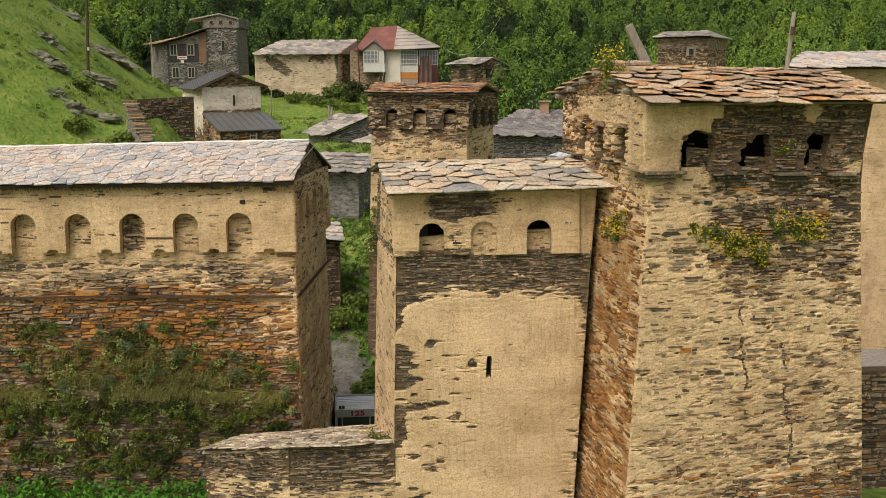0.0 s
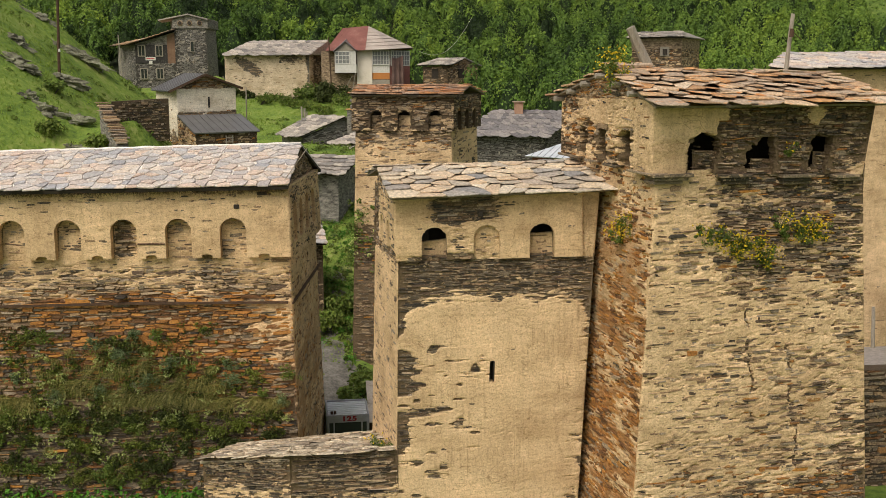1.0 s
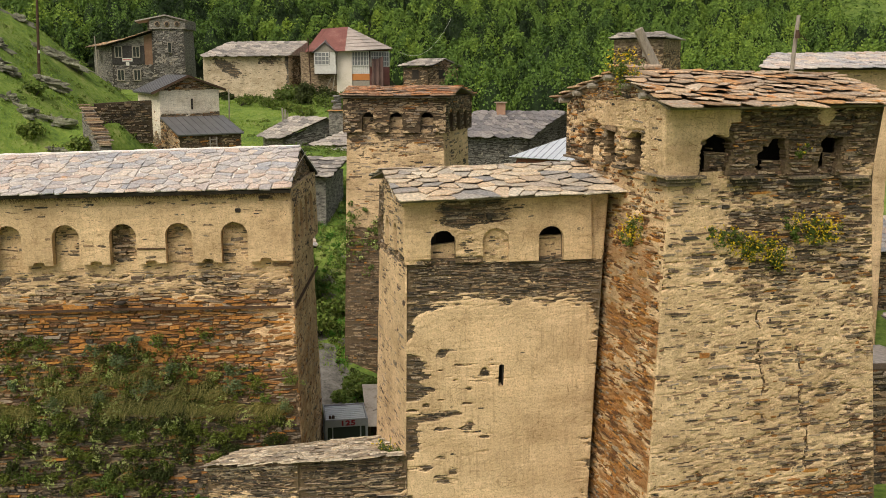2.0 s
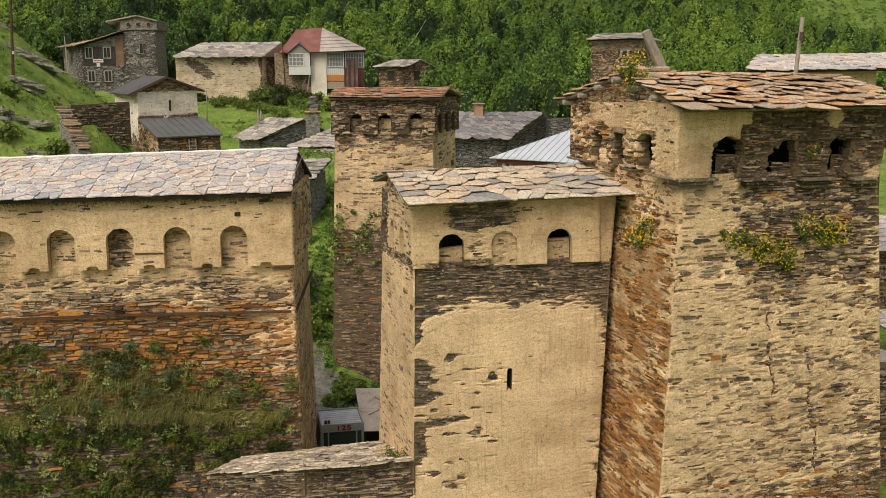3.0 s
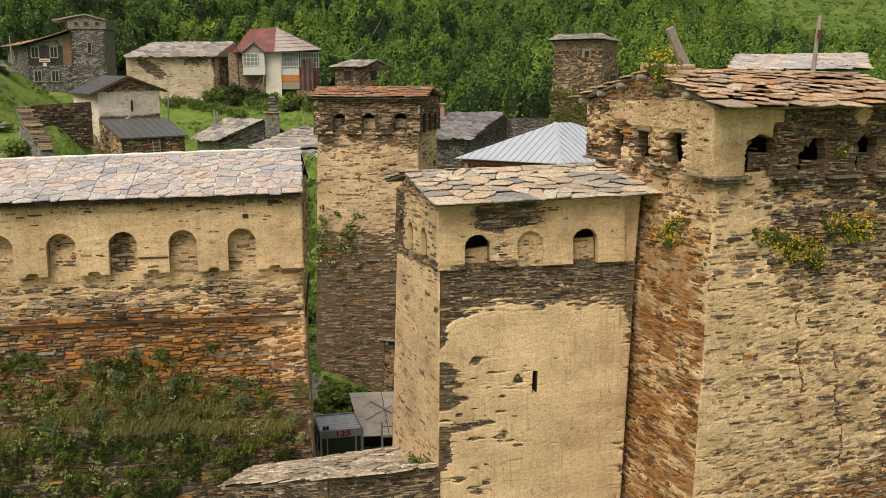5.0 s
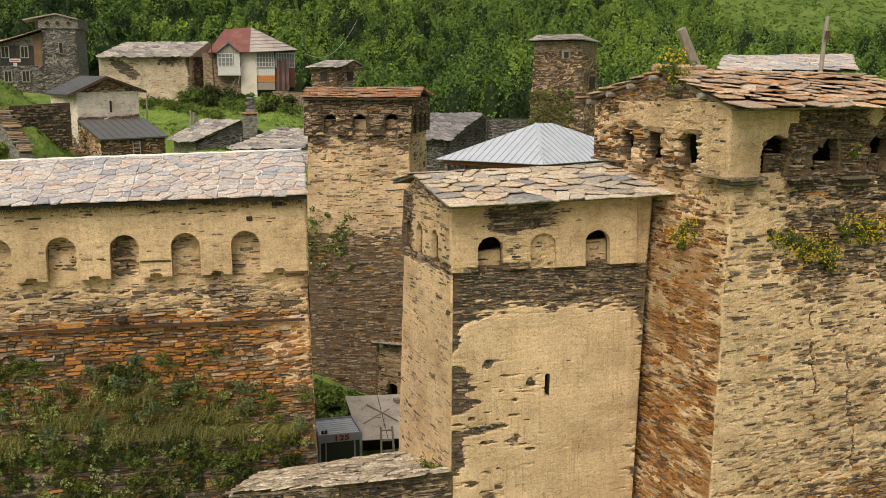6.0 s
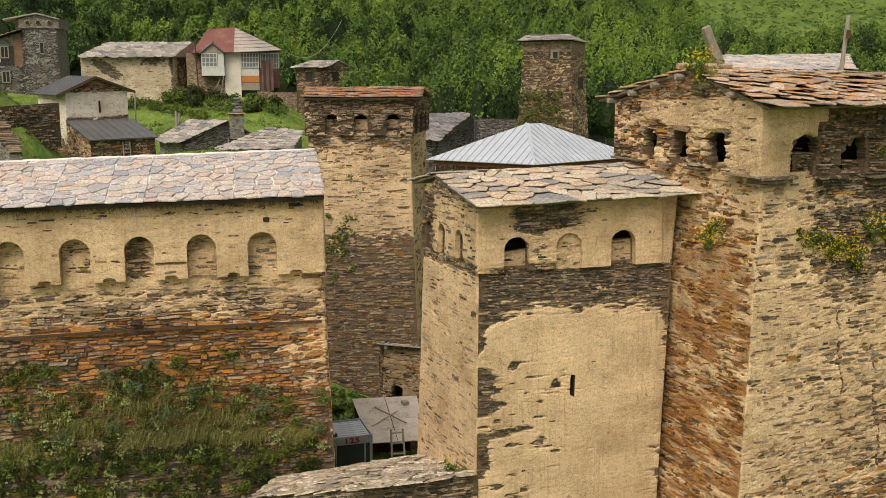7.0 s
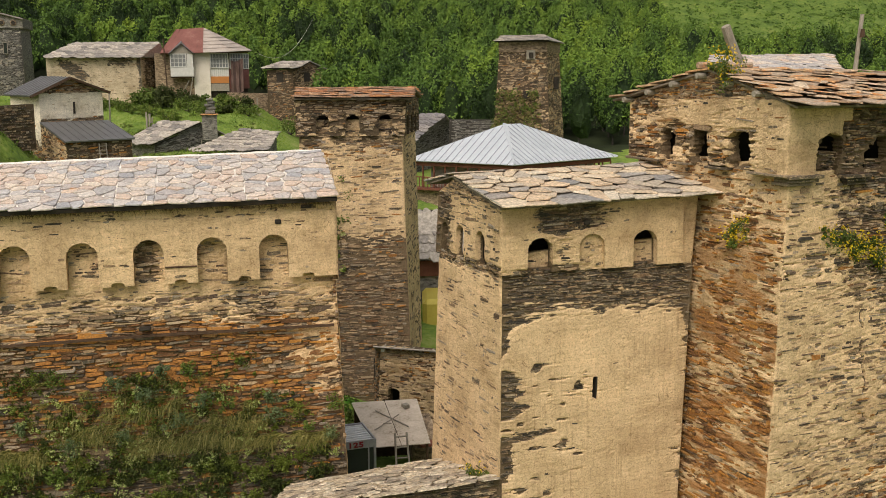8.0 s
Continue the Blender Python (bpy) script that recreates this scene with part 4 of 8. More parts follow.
masonry(house, "wall", (LX0, 30.35, 1.0), (LX1 + 0.3, 30.35, 1.0), (LX1, 31.6, 11.6), (LX0, 31.6, 11.6), left_mask, left_tone, left_stain, seed=3, thick=0, singles=300, cell=0.042, amp=1.3, spread=0.02, rough=0.026, course=(0.035, 0.115), length=(0.14, 0.6), skew=3.5, relief=0.06, label="rubble front wall, rendered above and rust-stained below")
ARCH = [(c + 16.6, 0.4, -1.0, 0.85, 0.38) for c in (-14.85, -13.12, -11.42, -9.72, -8.05, -6.38)]
NOTCH = [(c + 16.6, 0.17, -1.0, 0.06, 0.05) for c in (-14.0, -12.25, -10.55, -8.9, -7.2, -5.45)]
masonry(house, "parapet", (LX0, 31.02, 9.37), (LX1 + 0.11, 31.02, 9.45), (LX1 + 0.09, 31.06, 11.66), (LX0, 31.06, 11.6), lambda U, V: 0.92 + 0.1 * (V < 1.6) - 0.25 * (V > 1.75), (0.5, 0.4, 0, 0.1), None, ARCH + NOTCH, seed=4, thick=0.42, cell=0.04, amp=1.0, singles=100, spread=0.012, proud=-0.008, label="rendered arcade of blind arches")
masonry(house, "side_wall", (LX1 + 0.3, 30.35, 1.0), (LX1 + 0.42, 38.3, 1.0), (LX1 + 0.12, 38.1, 11.4), (LX1, 31.32, 11.6), lambda U, V: 0.62 + 0.02 * V, (0.0, 0.5, 0.4, 0.6), lambda U, V: 0.5 * smooth(9.0, 4, V), seed=5, singles=80, thick=0, cell=0.06, spread=0.014, proud=-0.004, rough=0.02)
SIDE_ARCH = [(c, 0.37, 0.5, 1.4, 0.36) for c in (0.95, 2.25, 3.7, 5.3)]
masonry(house, "side_parapet", (LX1 + 0.12, 31.03, 9.3), (LX1 + 0.4, 38.2, 9.2), (LX1 + 0.34, 38.1, 11.5), (LX1 + 0.1, 31.07, 11.66), 0.8, (0.3, 0.6, 0, 0.1), None, SIDE_ARCH, seed=6, thick=0.22, cell=0.05)
masonry(house, "gable", (LX1, 31.06, 11.6), (LX1 + 0.2, 38.1, 11.45), (LX1 + 0.1, 34.8, 12.58), (LX1 + 0.1, 34.3, 12.58), 0.5, (0.3, 0.6, 0, 0.1), seed=61, coat=COAT_GREY, cell=0.06)
part("core", bm_hexa(bmesh.new(), [(LX0, 31.9, 1), (LX1 - 0.4, 31.9, 1), (LX1 - 0.4, 38, 1), (LX0, 38, 1)], [(LX0, 31.9, 11.5), (LX1 - 0.4, 31.9, 11.5), (LX1 - 0.4, 38, 11.3), (LX0, 38, 11.3)]), COAT_GREY, house)
RA, RB, RC, RD = (LX0, 30.72, 11.55), (-4.62, 30.72, 11.7), (-4.58, 34.5, 12.69), (LX0, 34.5, 12.42)
RE, RF = (LX0, 38.6, 11.2), (-4.3, 38.6, 11.45)
inset = lambda q: (q[0], q[1] + 0.08, q[2] + 0.018)
roof = gable_slabs(house, inset(RA), inset(RB), RC, RD, RE, RF, 0.03, LIME)
dn = lambda q: (q[0], q[1] + 0.03, q[2] - 0.035)
gable_slabs(house, dn(RA), dn(RB), dn(RC), dn(RD), dn(RE), dn(RF), 0.1, UNDER_AND_SHADE, "roof_boarding")
split_slates(roof, RA, RB, RC, RD, (0.5, 0.26), 0.975, SLATE, 11, 0.038, 3.0, 0.06, 0.06, rise=0.036, jit=0.7, bay=1.5, loose=0.16, twist=2.0)
bm = bmesh.new()
ring0 = None
for k in range(31):
    c = Vector(RD).lerp(Vector(RC), k / 30)
    ring1 = [bm.verts.new((c.x, c.y + 0.09 * math.cos(a), c.z + 0.01 + (0.05 + 0.015 * math.sin(k * 2.3)) * math.sin(a))) for a in np.linspace(-0.3, math.pi + 0.3, 7)]
    if ring0:
        for q in range(6):
            bm.faces.new((ring0[q], ring0[q + 1], ring1[q + 1], ring1[q]))
    ring0 = ring1
part("ridge_mortar", bm, LIME, house, "pale lime mortar along the ridge")

# ---- the narrow plastered tower ----
tower = thing("plastered_tower", "square stone tower with smooth beige render and slate roof", "tower", at=(1.5, 28, 1))


def mid_mask(U, V):
    x, z = -1.3 + U, 1.0 + V
    m = np.interp(z, [1, 4, 8.6, 9.0, 9.3, 9.8, 10.3], [1.0, 1.1, 1.14, 0.75, 0.42, 0.36, 0.12])
    m = m - 1.5 * np.exp(-((x + 1.38) / (0.2 + 0.3 * vnoise(z * 3.1, z * 0, 19))) ** 2) * np.maximum(smooth(7.9, 8.5, z), smooth(0.3, 0.5, vnoise(z * 1.9, z * 0, 9))) * smooth(4.2, 5.4, z)
    m = m - 0.75 * np.exp(-((x - 3.75) / 0.25) ** 2) * vnoise(z * 1.7, z * 0 + 3.3, 4)
    m = m - 0.5 * np.exp(-((x - 0.7) / 0.9) ** 2 - ((z - 7.15) / 0.4) ** 2) - 0.35 * np.exp(-((x - 0.98) / 0.14) ** 2 - ((z - 7.6) / 0.2) ** 2) - 0.2 * smooth(0.9, -0.6, x) * smooth(5.0, 6.0, z) * smooth(8.4, 7.6, z)
    m = m - 0.62 * smooth(0.7, 0.8, vnoise(x * 2.6, z * 7.5, 21)) * (0.35 + 0.65 * smooth(1.6, -0.4, x)) * smooth(8.4, 7.7, z) - 0.3 * smooth(2.6, 3.4, x) * smooth(0.5, 0.8, vnoise(x * 2, z * 5, 23)) * smooth(7.6, 5.5, z)
    m = m - 0.5 * np.exp(-((x - 0.6) / 0.7) ** 2 - ((z - 5.6) / 0.22) ** 2) - 0.5 * np.exp(-((x + 0.4) / 0.7) ** 2 - ((z - 6.1) / 0.2) ** 2)
    return m


masonry(tower, "wall", (-1.4, 25.85, 1.0), (3.5, 26.05, 1.0), (3.98, 26.5, 10.3), (-1.25, 26.22, 10.3), mid_mask, (0.8, 0.15, 0.0, 0.05), None, [(2.52, 0.07, 5.85, 6.42, 0.03)], seed=7, singles=300, cell=0.035, amp=0.95, thick=0.5, coat=COAT_COMBED, course=(0.022, 0.065), length=(0.12, 0.46), spread=0.009, proud=-0.012, grain=(3.2, 13.0), label="smoothly rendered front wall with a bare slate band")
masonry(tower, "parapet", (-1.31, 26.08, 10.2), (3.66, 26.37, 10.24), (3.62, 26.37, 12.0), (-1.33, 26.08, 11.9),
        lambda U, V: 1.02 - 0.75 * np.exp(-((U - 2.1) / 1.1) ** 2) * smooth(0.95, 1.15, V) - 0.45 * np.exp(-((U - 1.6) / 0.7) ** 2) - 0.5 * smooth(0.22, 0.05, V) * smooth(3.2, 2.4, U), (0.7, 0.2, 0, 0.1), None,
        [(1.02, 0.33, -1, 0.58, 0.3), (2.4, 0.34, -1, 0.6, 0.3), (3.87, 0.335, -1, 0.58, 0.32)], seed=8, thick=0.3, cell=0.035, amp=0.9, singles=60, spread=0.01, proud=-0.01, label="rendered arcade of three small arches")
masonry(tower, "corner_strip", (3.6, 26.5, 10.2), (3.99, 26.55, 10.2), (4.1, 26.55, 12.0), (3.58, 26.5, 12.0), 0.95, (0.7, 0.2, 0, 0.1), seed=9, thick=0.2, spread=0.009, proud=-0.012)
# behind the first and third arch the inner wall stands only to half height; the middle one is walled up
masonry(tower, "blocking", (-0.75, 26.5, 10.2), (0.2, 26.54, 10.2), (0.2, 26.54, 10.72), (-0.75, 26.5, 10.62), 0.85, (0.5, 0.4, 0, 0.1), seed=15, thick=0.2)
masonry(tower, "blocking", (0.7, 26.32, 10.2), (1.5, 26.36, 10.2), (1.5, 26.36, 11.3), (0.7, 26.32, 11.3), 0.75, (0.5, 0.4, 0, 0.1), seed=12, thick=0.1)
masonry(tower, "blocking", (2.1, 26.62, 10.2), (3.05, 26.66, 10.2), (3.05, 26.66, 10.86), (2.1, 26.62, 10.82), 0.9, (0.5, 0.4, 0, 0.1), seed=16, thick=0.2)
masonry(tower, "side_wall", (-2.25, 30.2, 0.5), (-1.4, 25.85, 0.5), (-1.25, 26.22, 10.3), (-1.95, 29.8, 10.3),
        lambda U, V: 0.98 + 0.1 * np.exp(-((V - 8.4) / 0.7) ** 2) - 0.5 * smooth(9.2, 9.7, V) - 0.6 * smooth(3.95, 4.3, U) * (0.5 + 0.5 * np.sin(V * 5)), (0.15, 0.5, 0.0, 0.5), None, seed=13, singles=150, cell=0.04, thick=0, amp=1.1, spread=0.013)
masonry(tower, "side_parapet", (-2.02, 30.0, 10.15), (-1.31, 26.08, 10.2), (-1.33, 26.08, 11.9), (-1.95, 29.9, 11.9), lambda U, V: 0.85 - 0.6 * smooth(1.3, 0.4, U) - 0.4 * smooth(0.35, 0.1, V), (0.6, 0.3, 0, 0.1), None,
        [(2.78, 0.26, -0.1, 0.72, 0.24), (1.55, 0.26, -0.1, 0.72, 0.24), (0.45, 0.2, 0.1, 0.7, 0.2)], seed=14, thick=0.22, cell=0.04, amp=0.9, singles=30)
# The core's near-black colour stands in for shade behind the arches.
part("core", bm_hexa(bmesh.new(), [(-0.6, 27.6, 0.5), (3.9, 27.6, 0.5), (3.9, 30.1, 0.5), (-0.8, 30.1, 0.5)], [(-0.4, 27.6, 11.6), (3.9, 27.6, 11.6), (3.9, 29.9, 11.6), (-0.7, 29.9, 11.6)]), UNDER_AND_SHADE, tower)
masonry(tower, "gable", (-1.95, 29.9, 11.85), (-1.33, 26.1, 11.85), (-1.72, 28.6, 12.34), (-1.75, 28.8, 12.34), 0.7, (0.6, 0.3, 0, 0.1), seed=17, cell=0.05, thick=0.2)
MA, MB, MC, MD = (-1.42, 25.72, 11.86), (4.55, 26.1, 12.02), (4.25, 29.0, 12.56), (-1.85, 28.75, 12.4)
ME, MF = (-2.2, 30.3, 12.06), (4.0, 30.8, 12.1)
back_in = lambda q, d: (q[0], q[1] + d, q[2] + 0.19 * d)
roof = gable_slabs(tower, back_in(MA, 0.12), back_in(MB, 0.12), MC, MD, ME, MF, 0.05, ROOF_BED)
split_slates(roof, MA, MB, MC, MD, (0.52, 0.34), 1.02, SLATE_CREAM, 12, 0.03, 5.5, 0.3, rise=0.06, big_first=1.45, jit=0.7, loose=0.1, twist=4.0)
slates(tower, roof, MF, ME, MD, MC, 4, 0.6, SLATE_CREAM, 13, 0, 0.035, 1.55, 0.03)

# Added near-black boxes inside the slit paint its unlit depth.
for dx in (-0.085, 0.085):
    box("slit_lining", (1.215 + dx, 26.42, 7.12), (0.045, 0.34, 0.7), UNDER_AND_SHADE, tower, 3.2, 0.004)
box("slit_lining", (1.215, 26.62, 7.12), (0.3, 0.06, 0.8), UNDER_AND_SHADE, tower, 3.2, 0.004)

# ---- the ruinous big tower ----
big = thing("rubble_tower", "massive weathered rubble tower with broken parapet and slate roof", "tower", at=(7, 27, 1))


def big_mask(U, V):
    x, z = 4.5 + U * 0.98, 1.0 + V
    m = np.interp(z, [1, 3.5, 5, 9.2, 10.3, 12.7], [0.3, 0.42, 0.66, 0.74, 0.5, 0.35]) - 0.25 * smooth(8.5, 10.5, x) * smooth(7, 4.5, z)
    for c0, z0, z1 in ((7.55, 6.2, 9.4), (8.95, 3.2, 8.4), (6.9, 2.5, 5.2)):
        crack = c0 + 0.16 * (vnoise(z * 2.3, z * 0, 61) - 0.5) + 0.07 * (vnoise(z * 8, z * 0, 62) - 0.5) - 0.1 * (z - z0)
        m = m - 1.2 * np.exp(-((x - crack) / 0.024) ** 2) * smooth(z0, z0 + 0.3, z) * smooth(z1, z1 - 0.3, z) * smooth(0.25, 0.4, vnoise(z * 3.1, z * 0 + c0, 63))
    return m + 0.12 * smooth(7.5, 5.5, x) + 0.3 * smooth(7.2, 5.4, x) * smooth(10.2, 11.4, z)


def big_tone(U, V):
    z = 1.0 + V
    return (0.16 + 0.55 * smooth(9.6, 10.6, z), 0.6, 0.08 + 0.9 * smooth(5.6, 3.8, z), 0.4)


masonry(big, "wall", (4.35, 23.3, 1.0), (11.2, 24.75, 1.0), (10.4, 24.98, 12.75), (4.93, 23.86, 12.75), big_mask, big_tone, None, seed=21, singles=300, cell=0.04, amp=1.5, rough=0.022, thick=0, spread=0.02, proud=-0.002, relief=0.055, course=(0.026, 0.085), label="rubble wall with patchy lime mortar")
masonry(big, "side_wall", (2.95, 29.8, 1.0), (4.35, 23.3, 1.0), (4.93, 23.86, 12.75), (3.75, 29.45, 12.75), lambda U, V: 0.5 + 0.02 * V - 0.3 * np.exp(-((U - 1.6) / 2.0) ** 2 - ((V - 5.5) / 1.4) ** 2), lambda U, V: (0.12, 0.3, 1.2 + 3.4 * smooth(1.0, 3, U) * smooth(11.8, 8, V), 0.4), lambda U, V: 0.9 * smooth(0.0, 3, U) * smooth(12, 8, V), seed=22, skew=5, singles=250, cell=0.045, amp=1.5, thick=0)
PX0, PY0, PX1, PY1 = 4.74, 23.67, 10.3, 24.76
masonry(big, "parapet", (PX0, PY0, 12.7), (PX1, PY1, 12.55), (10.55, 24.8, 14.5), (PX0, PY0, 14.42),
        lambda U, V: 0.2 + 1.1 * smooth(1.85, 1.45, U + 0.75 * (V < 0.95) * smooth(1.2, 0.8, V) - 0.25 * (V > 1.3)) * smooth(1.75, 1.5, V) + 0.9 * np.exp(-((U - 4.25) / 0.22) ** 2 - ((V - 1.42) / 0.24) ** 2) + 0.45 * smooth(5.0, 5.5, U) * smooth(0.6, 0.2, V), (0.45, 0.55, 0.06, 0.12), None,
        [(1.36, 0.36, -1, 0.66, 0.34), (1.6, 0.16, 0.5, 0.8, 0.14), (2.95, 0.37, -1, 0.52, 0.1), (2.97, 0.3, 0.5, 0.62, 0.22), (3.02, 0.17, 0.6, 0.82, 0.1), (4.51, 0.27, -1, 0.66, 0.28), (4.72, 0.15, 0.6, 0.82, 0.12)], seed=23, thick=0.3, cell=0.035, amp=1.0, singles=250, course=(0.03, 0.075), rough=0.02, relief=0.085, spread=0.02, proud=-0.035, fray=0.22, label="broken rubble parapet with dark arches")
masonry(big, "side_parapet", (3.5, 29.6, 12.75), (PX0, PY0, 12.7), (PX0, PY0, 14.42), (3.5, 29.6, 14.35),
        lambda U, V: 0.5 + 0.5 * smooth(4.6, 5.6, U) + 0.3 * (V > 1.0) * smooth(1.0, 3.5, U), (0.15, 0.5, 0.35, 0.4), None,
        [(1.7, 0.29, -1, 0.62, 0.26), (2.98, 0.31, -1, 0.66, 0.28), (4.43, 0.38, -1, 0.62, 0.33)], seed=24, thick=0.34, cell=0.04, amp=1.4, singles=150, rough=0.026, relief=0.07, spread=0.024, proud=-0.02, fray=0.16)
# the inner wall that fills the arches' lower half, and corbel slabs under the piers
for u0, u1, z1 in ((0.9, 1.8, 13.22), (2.45, 3.45, 12.98), (4.15, 4.95, 13.12)):
    q0, q1 = Vector((4.96, 23.95, 12.6)).lerp(Vector((10.44, 25.06, 12.6)), u0 / 5.6), Vector((4.96, 23.95, 12.6)).lerp(Vector((10.44, 25.06, 12.6)), u1 / 5.6)
    masonry(big, "inner_wall", tuple(q0), tuple(q1), (q1.x, q1.y, z1 - 0.06), (q0.x, q0.y, z1), 0.3, (0.6, 0.4, 0, 0.15), seed=25 + int(u0 * 10), thick=0.15, cell=0.04, course=(0.025, 0.06))
for u0, u1, z1 in ((1.3, 2.1, 12.95), (2.55, 3.4, 12.98), (3.95, 4.95, 12.95)):
    q0, q1 = Vector((3.85, 29.55, 12.6)).lerp(Vector((5.05, 23.9, 12.6)), u0 / 6.0), Vector((3.85, 29.55, 12.6)).lerp(Vector((5.05, 23.9, 12.6)), u1 / 6.0)
    masonry(big, "inner_wall", tuple(q0), tuple(q1), (q1.x, q1.y, z1), (q0.x, q0.y, z1 - 0.1), 0.55, (0.3, 0.5, 0.2, 0.3), seed=65 + int(u0 * 10), thick=0.15, cell=0.05)
crng = np.random.RandomState(8)
for u0, u1 in ((-0.05, 1.0), (1.72, 2.58), (3.32, 4.24), (4.8, 5.5)):
    for k in range(3):
        a0, a1 = (u0 + crng.uniform(-0.05, 0.08) + 0.06 * k) / 5.6, (u1 + crng.uniform(-0.08, 0.05) - 0.06 * k) / 5.6
        p0, p1 = Vector((PX0, PY0, 12.7)).lerp(Vector((PX1, PY1, 12.55)), a0), Vector((PX0, PY0, 12.7)).lerp(Vector((PX1, PY1, 12.55)), a1)
        c = (p0 + p1) / 2
        box("corbel", (c.x - 0.04, c.y + 0.12 + 0.07 * k, c.z - 0.04 - 0.085 * k), ((p1 - p0).length, 0.55, 0.08), STONE_DARK, big, 11.3, 0.012)
for u0, u1 in ((-0.05, 1.4), (2.0, 2.66), (3.3, 4.05), (4.82, 6.1)):
    p0, p1 = Vector((3.5, 29.6, 12.75)).lerp(Vector((PX0, PY0, 12.7)), u0 / 6.06), Vector((3.5, 29.6, 12.75)).lerp(Vector((PX0, PY0, 12.7)), u1 / 6.06)
    c = (p0 + p1) / 2
    box("corbel", (c.x + 0.17, c.y + 0.03, c.z - 0.03), ((p1 - p0).length, 0.5, 0.06), STONE_DARK, big, -78.2, 0.012)
masonry(big, "gable", (3.55, 29.5, 14.3), (4.8, 23.62, 14.35), (4.28, 26.1, 15.08), (4.12, 26.9, 15.08), 0.55, (0.2, 0.5, 0.3, 0.2), seed=62, cell=0.05, thick=0.3)
prism(big, "rear_wall", [(10.35, 25.0), (10.45, 25.0), (9.4, 30.5), (9.3, 30.5)], 1, 14.4, RUBBLE_FAR)
# Core coloured near-black, painting the dark hollow seen through the parapet.
part("core", bm_hexa(bmesh.new(), [(5.5, 25.3, 1), (9.9, 26.2, 1), (9, 30.5, 1), (4.2, 29.6, 1)], [(5.5, 25.3, 14.4), (9.9, 26.2, 14.4), (9, 30.5, 14.4), (4.2, 29.6, 14.4)]), UNDER_AND_SHADE, big)
BA, BB, BC, BD = (4.75, 23.18, 14.24), (11.0, 24.45, 14.25), (10.4, 27.6, 15.0), (4.15, 26.4, 15.12)
BE, BF = (3.2, 30.1, 14.3), (9.7, 31.3, 14.2)
roof = gable_slabs(big, back_in(BA, 0.2), back_in(BB, 0.2), BC, BD, BE, BF, 0.05, ROOF_BED)
split_slates(roof, BA, BB, BC, BD, (0.58, 0.25), 1.0, SLATE_WARM, 14, 0.026, 8.0, 0.75, 0.12, rise=0.1, big_first=1.8, jit=0.95, loose=0.1, twist=9.0)
slates(big, roof, BF, BE, BD, BC, 6, 0.6, SLATE_WARM, 15, 0, 0.04, 1.6, 0.05)

# ---- the low wall in front ----
low = thing("low_wall", "low slate rubble wall with a pale sloping stone capping", "wall", at=(-4, 26.8, 1))
WL, WM, WR = (-6.98, 27.45, 4.3), (-4.3, 25.8, 4.98), (-1.38, 25.82, 5.1)
VL, VM, VR = (-6.1, 29.5, 3.98), (-4.3, 29.6, 4.1), (-2.1, 29.7, 4.25)
low_mask = lambda U, V: 0.22 + 0.4 * smooth(3.2, 2.5, V)
foot = lambda q, d=0.0: (q[0], q[1] - d, 1.0)
top = lambda q: (q[0] + 0.1, q[1] + 0.12, q[2] - 0.06)
masonry(low, "wall", foot(top(WL)), foot(top(WM)), top(WM), top(WL), low_mask, (0.8, 0.2, 0, 0.15), seed=31, singles=150, cell=0.045, thick=0.1, course=(0.02, 0.06), length=(0.12, 0.5))
masonry(low, "wall", foot(top(WM)), (-1.3, 25.94, 1.0), (-1.3, 25.94, 5.04), top(WM), low_mask, (0.8, 0.2, 0, 0.15), seed=32, singles=150, cell=0.045, thick=0.1, course=(0.02, 0.06), length=(0.12, 0.5))
prism(low, "core", [(-6.6, 27.8), (-4.2, 26.4), (-1.5, 26.4), (-2.2, 29.5), (-4.3, 29.4), (-6.0, 29.3)], 1.0, [4.1, 4.7, 4.8, 4.1, 3.95, 3.85], COAT_GREY)
CAP_BED = make_plain("capping_mortar", [(0.3, (0.3, 0.24, 0.16)), (0.5, (0.46, 0.37, 0.26)), (0.7, (0.55, 0.45, 0.32))], 4.0)
sunk = lambda q: (q[0], q[1] + 0.2, q[2] - 0.14)
cap = slab(low, "capping", sunk(WL), sunk(WM), sunk(VM), sunk(VL), 0.07, CAP_BED)
split_slates(cap, WL, WM, VM, VL, (0.46, 0.32), 0.98, SLATE_CAP, 16, 0.035, 4.5, 0.12, 0.06, rise=0.03, jit=0.9, loose=0.25, twist=8.0)
cap = slab(low, "capping", sunk(WM), sunk(WR), sunk(VR), sunk(VM), 0.07, CAP_BED)
split_slates(cap, WM, WR, VR, VM, (0.46, 0.32), 0.98, SLATE_CAP, 18, 0.035, 4.5, 0.12, 0.06, rise=0.03, jit=0.9, loose=0.25, twist=8.0)

# ---- the tower behind ----
rear = thing("slender_tower", "tall slender rubble tower with an orange lichened slate roof", "tower", at=(-1, 52, -1))
masonry(rear, "wall", (-4.0, 51.0, -1.2), (1.55, 50.0, -1.2), (1.15, 50.1, 12.3), (-3.6, 50.95, 12.3), lambda U, V: 0.18 + 0.24 * smooth(7.4, 9.0, V) + 0.6 * np.exp(-((V - 10.1) / 1.3) ** 2) + 0.25 * np.exp(-((V - 12.2) / 0.5) ** 2), lambda U, V: (0.35, 0.6, 0.1, 0.2 + 0.6 * smooth(7.4, 9.5, 1.0 * V)), seed=41, relief=0.02, singles=60, cell=0.07, thick=0, amp=1.2, course=(0.05, 0.11), length=(0.15, 0.5))
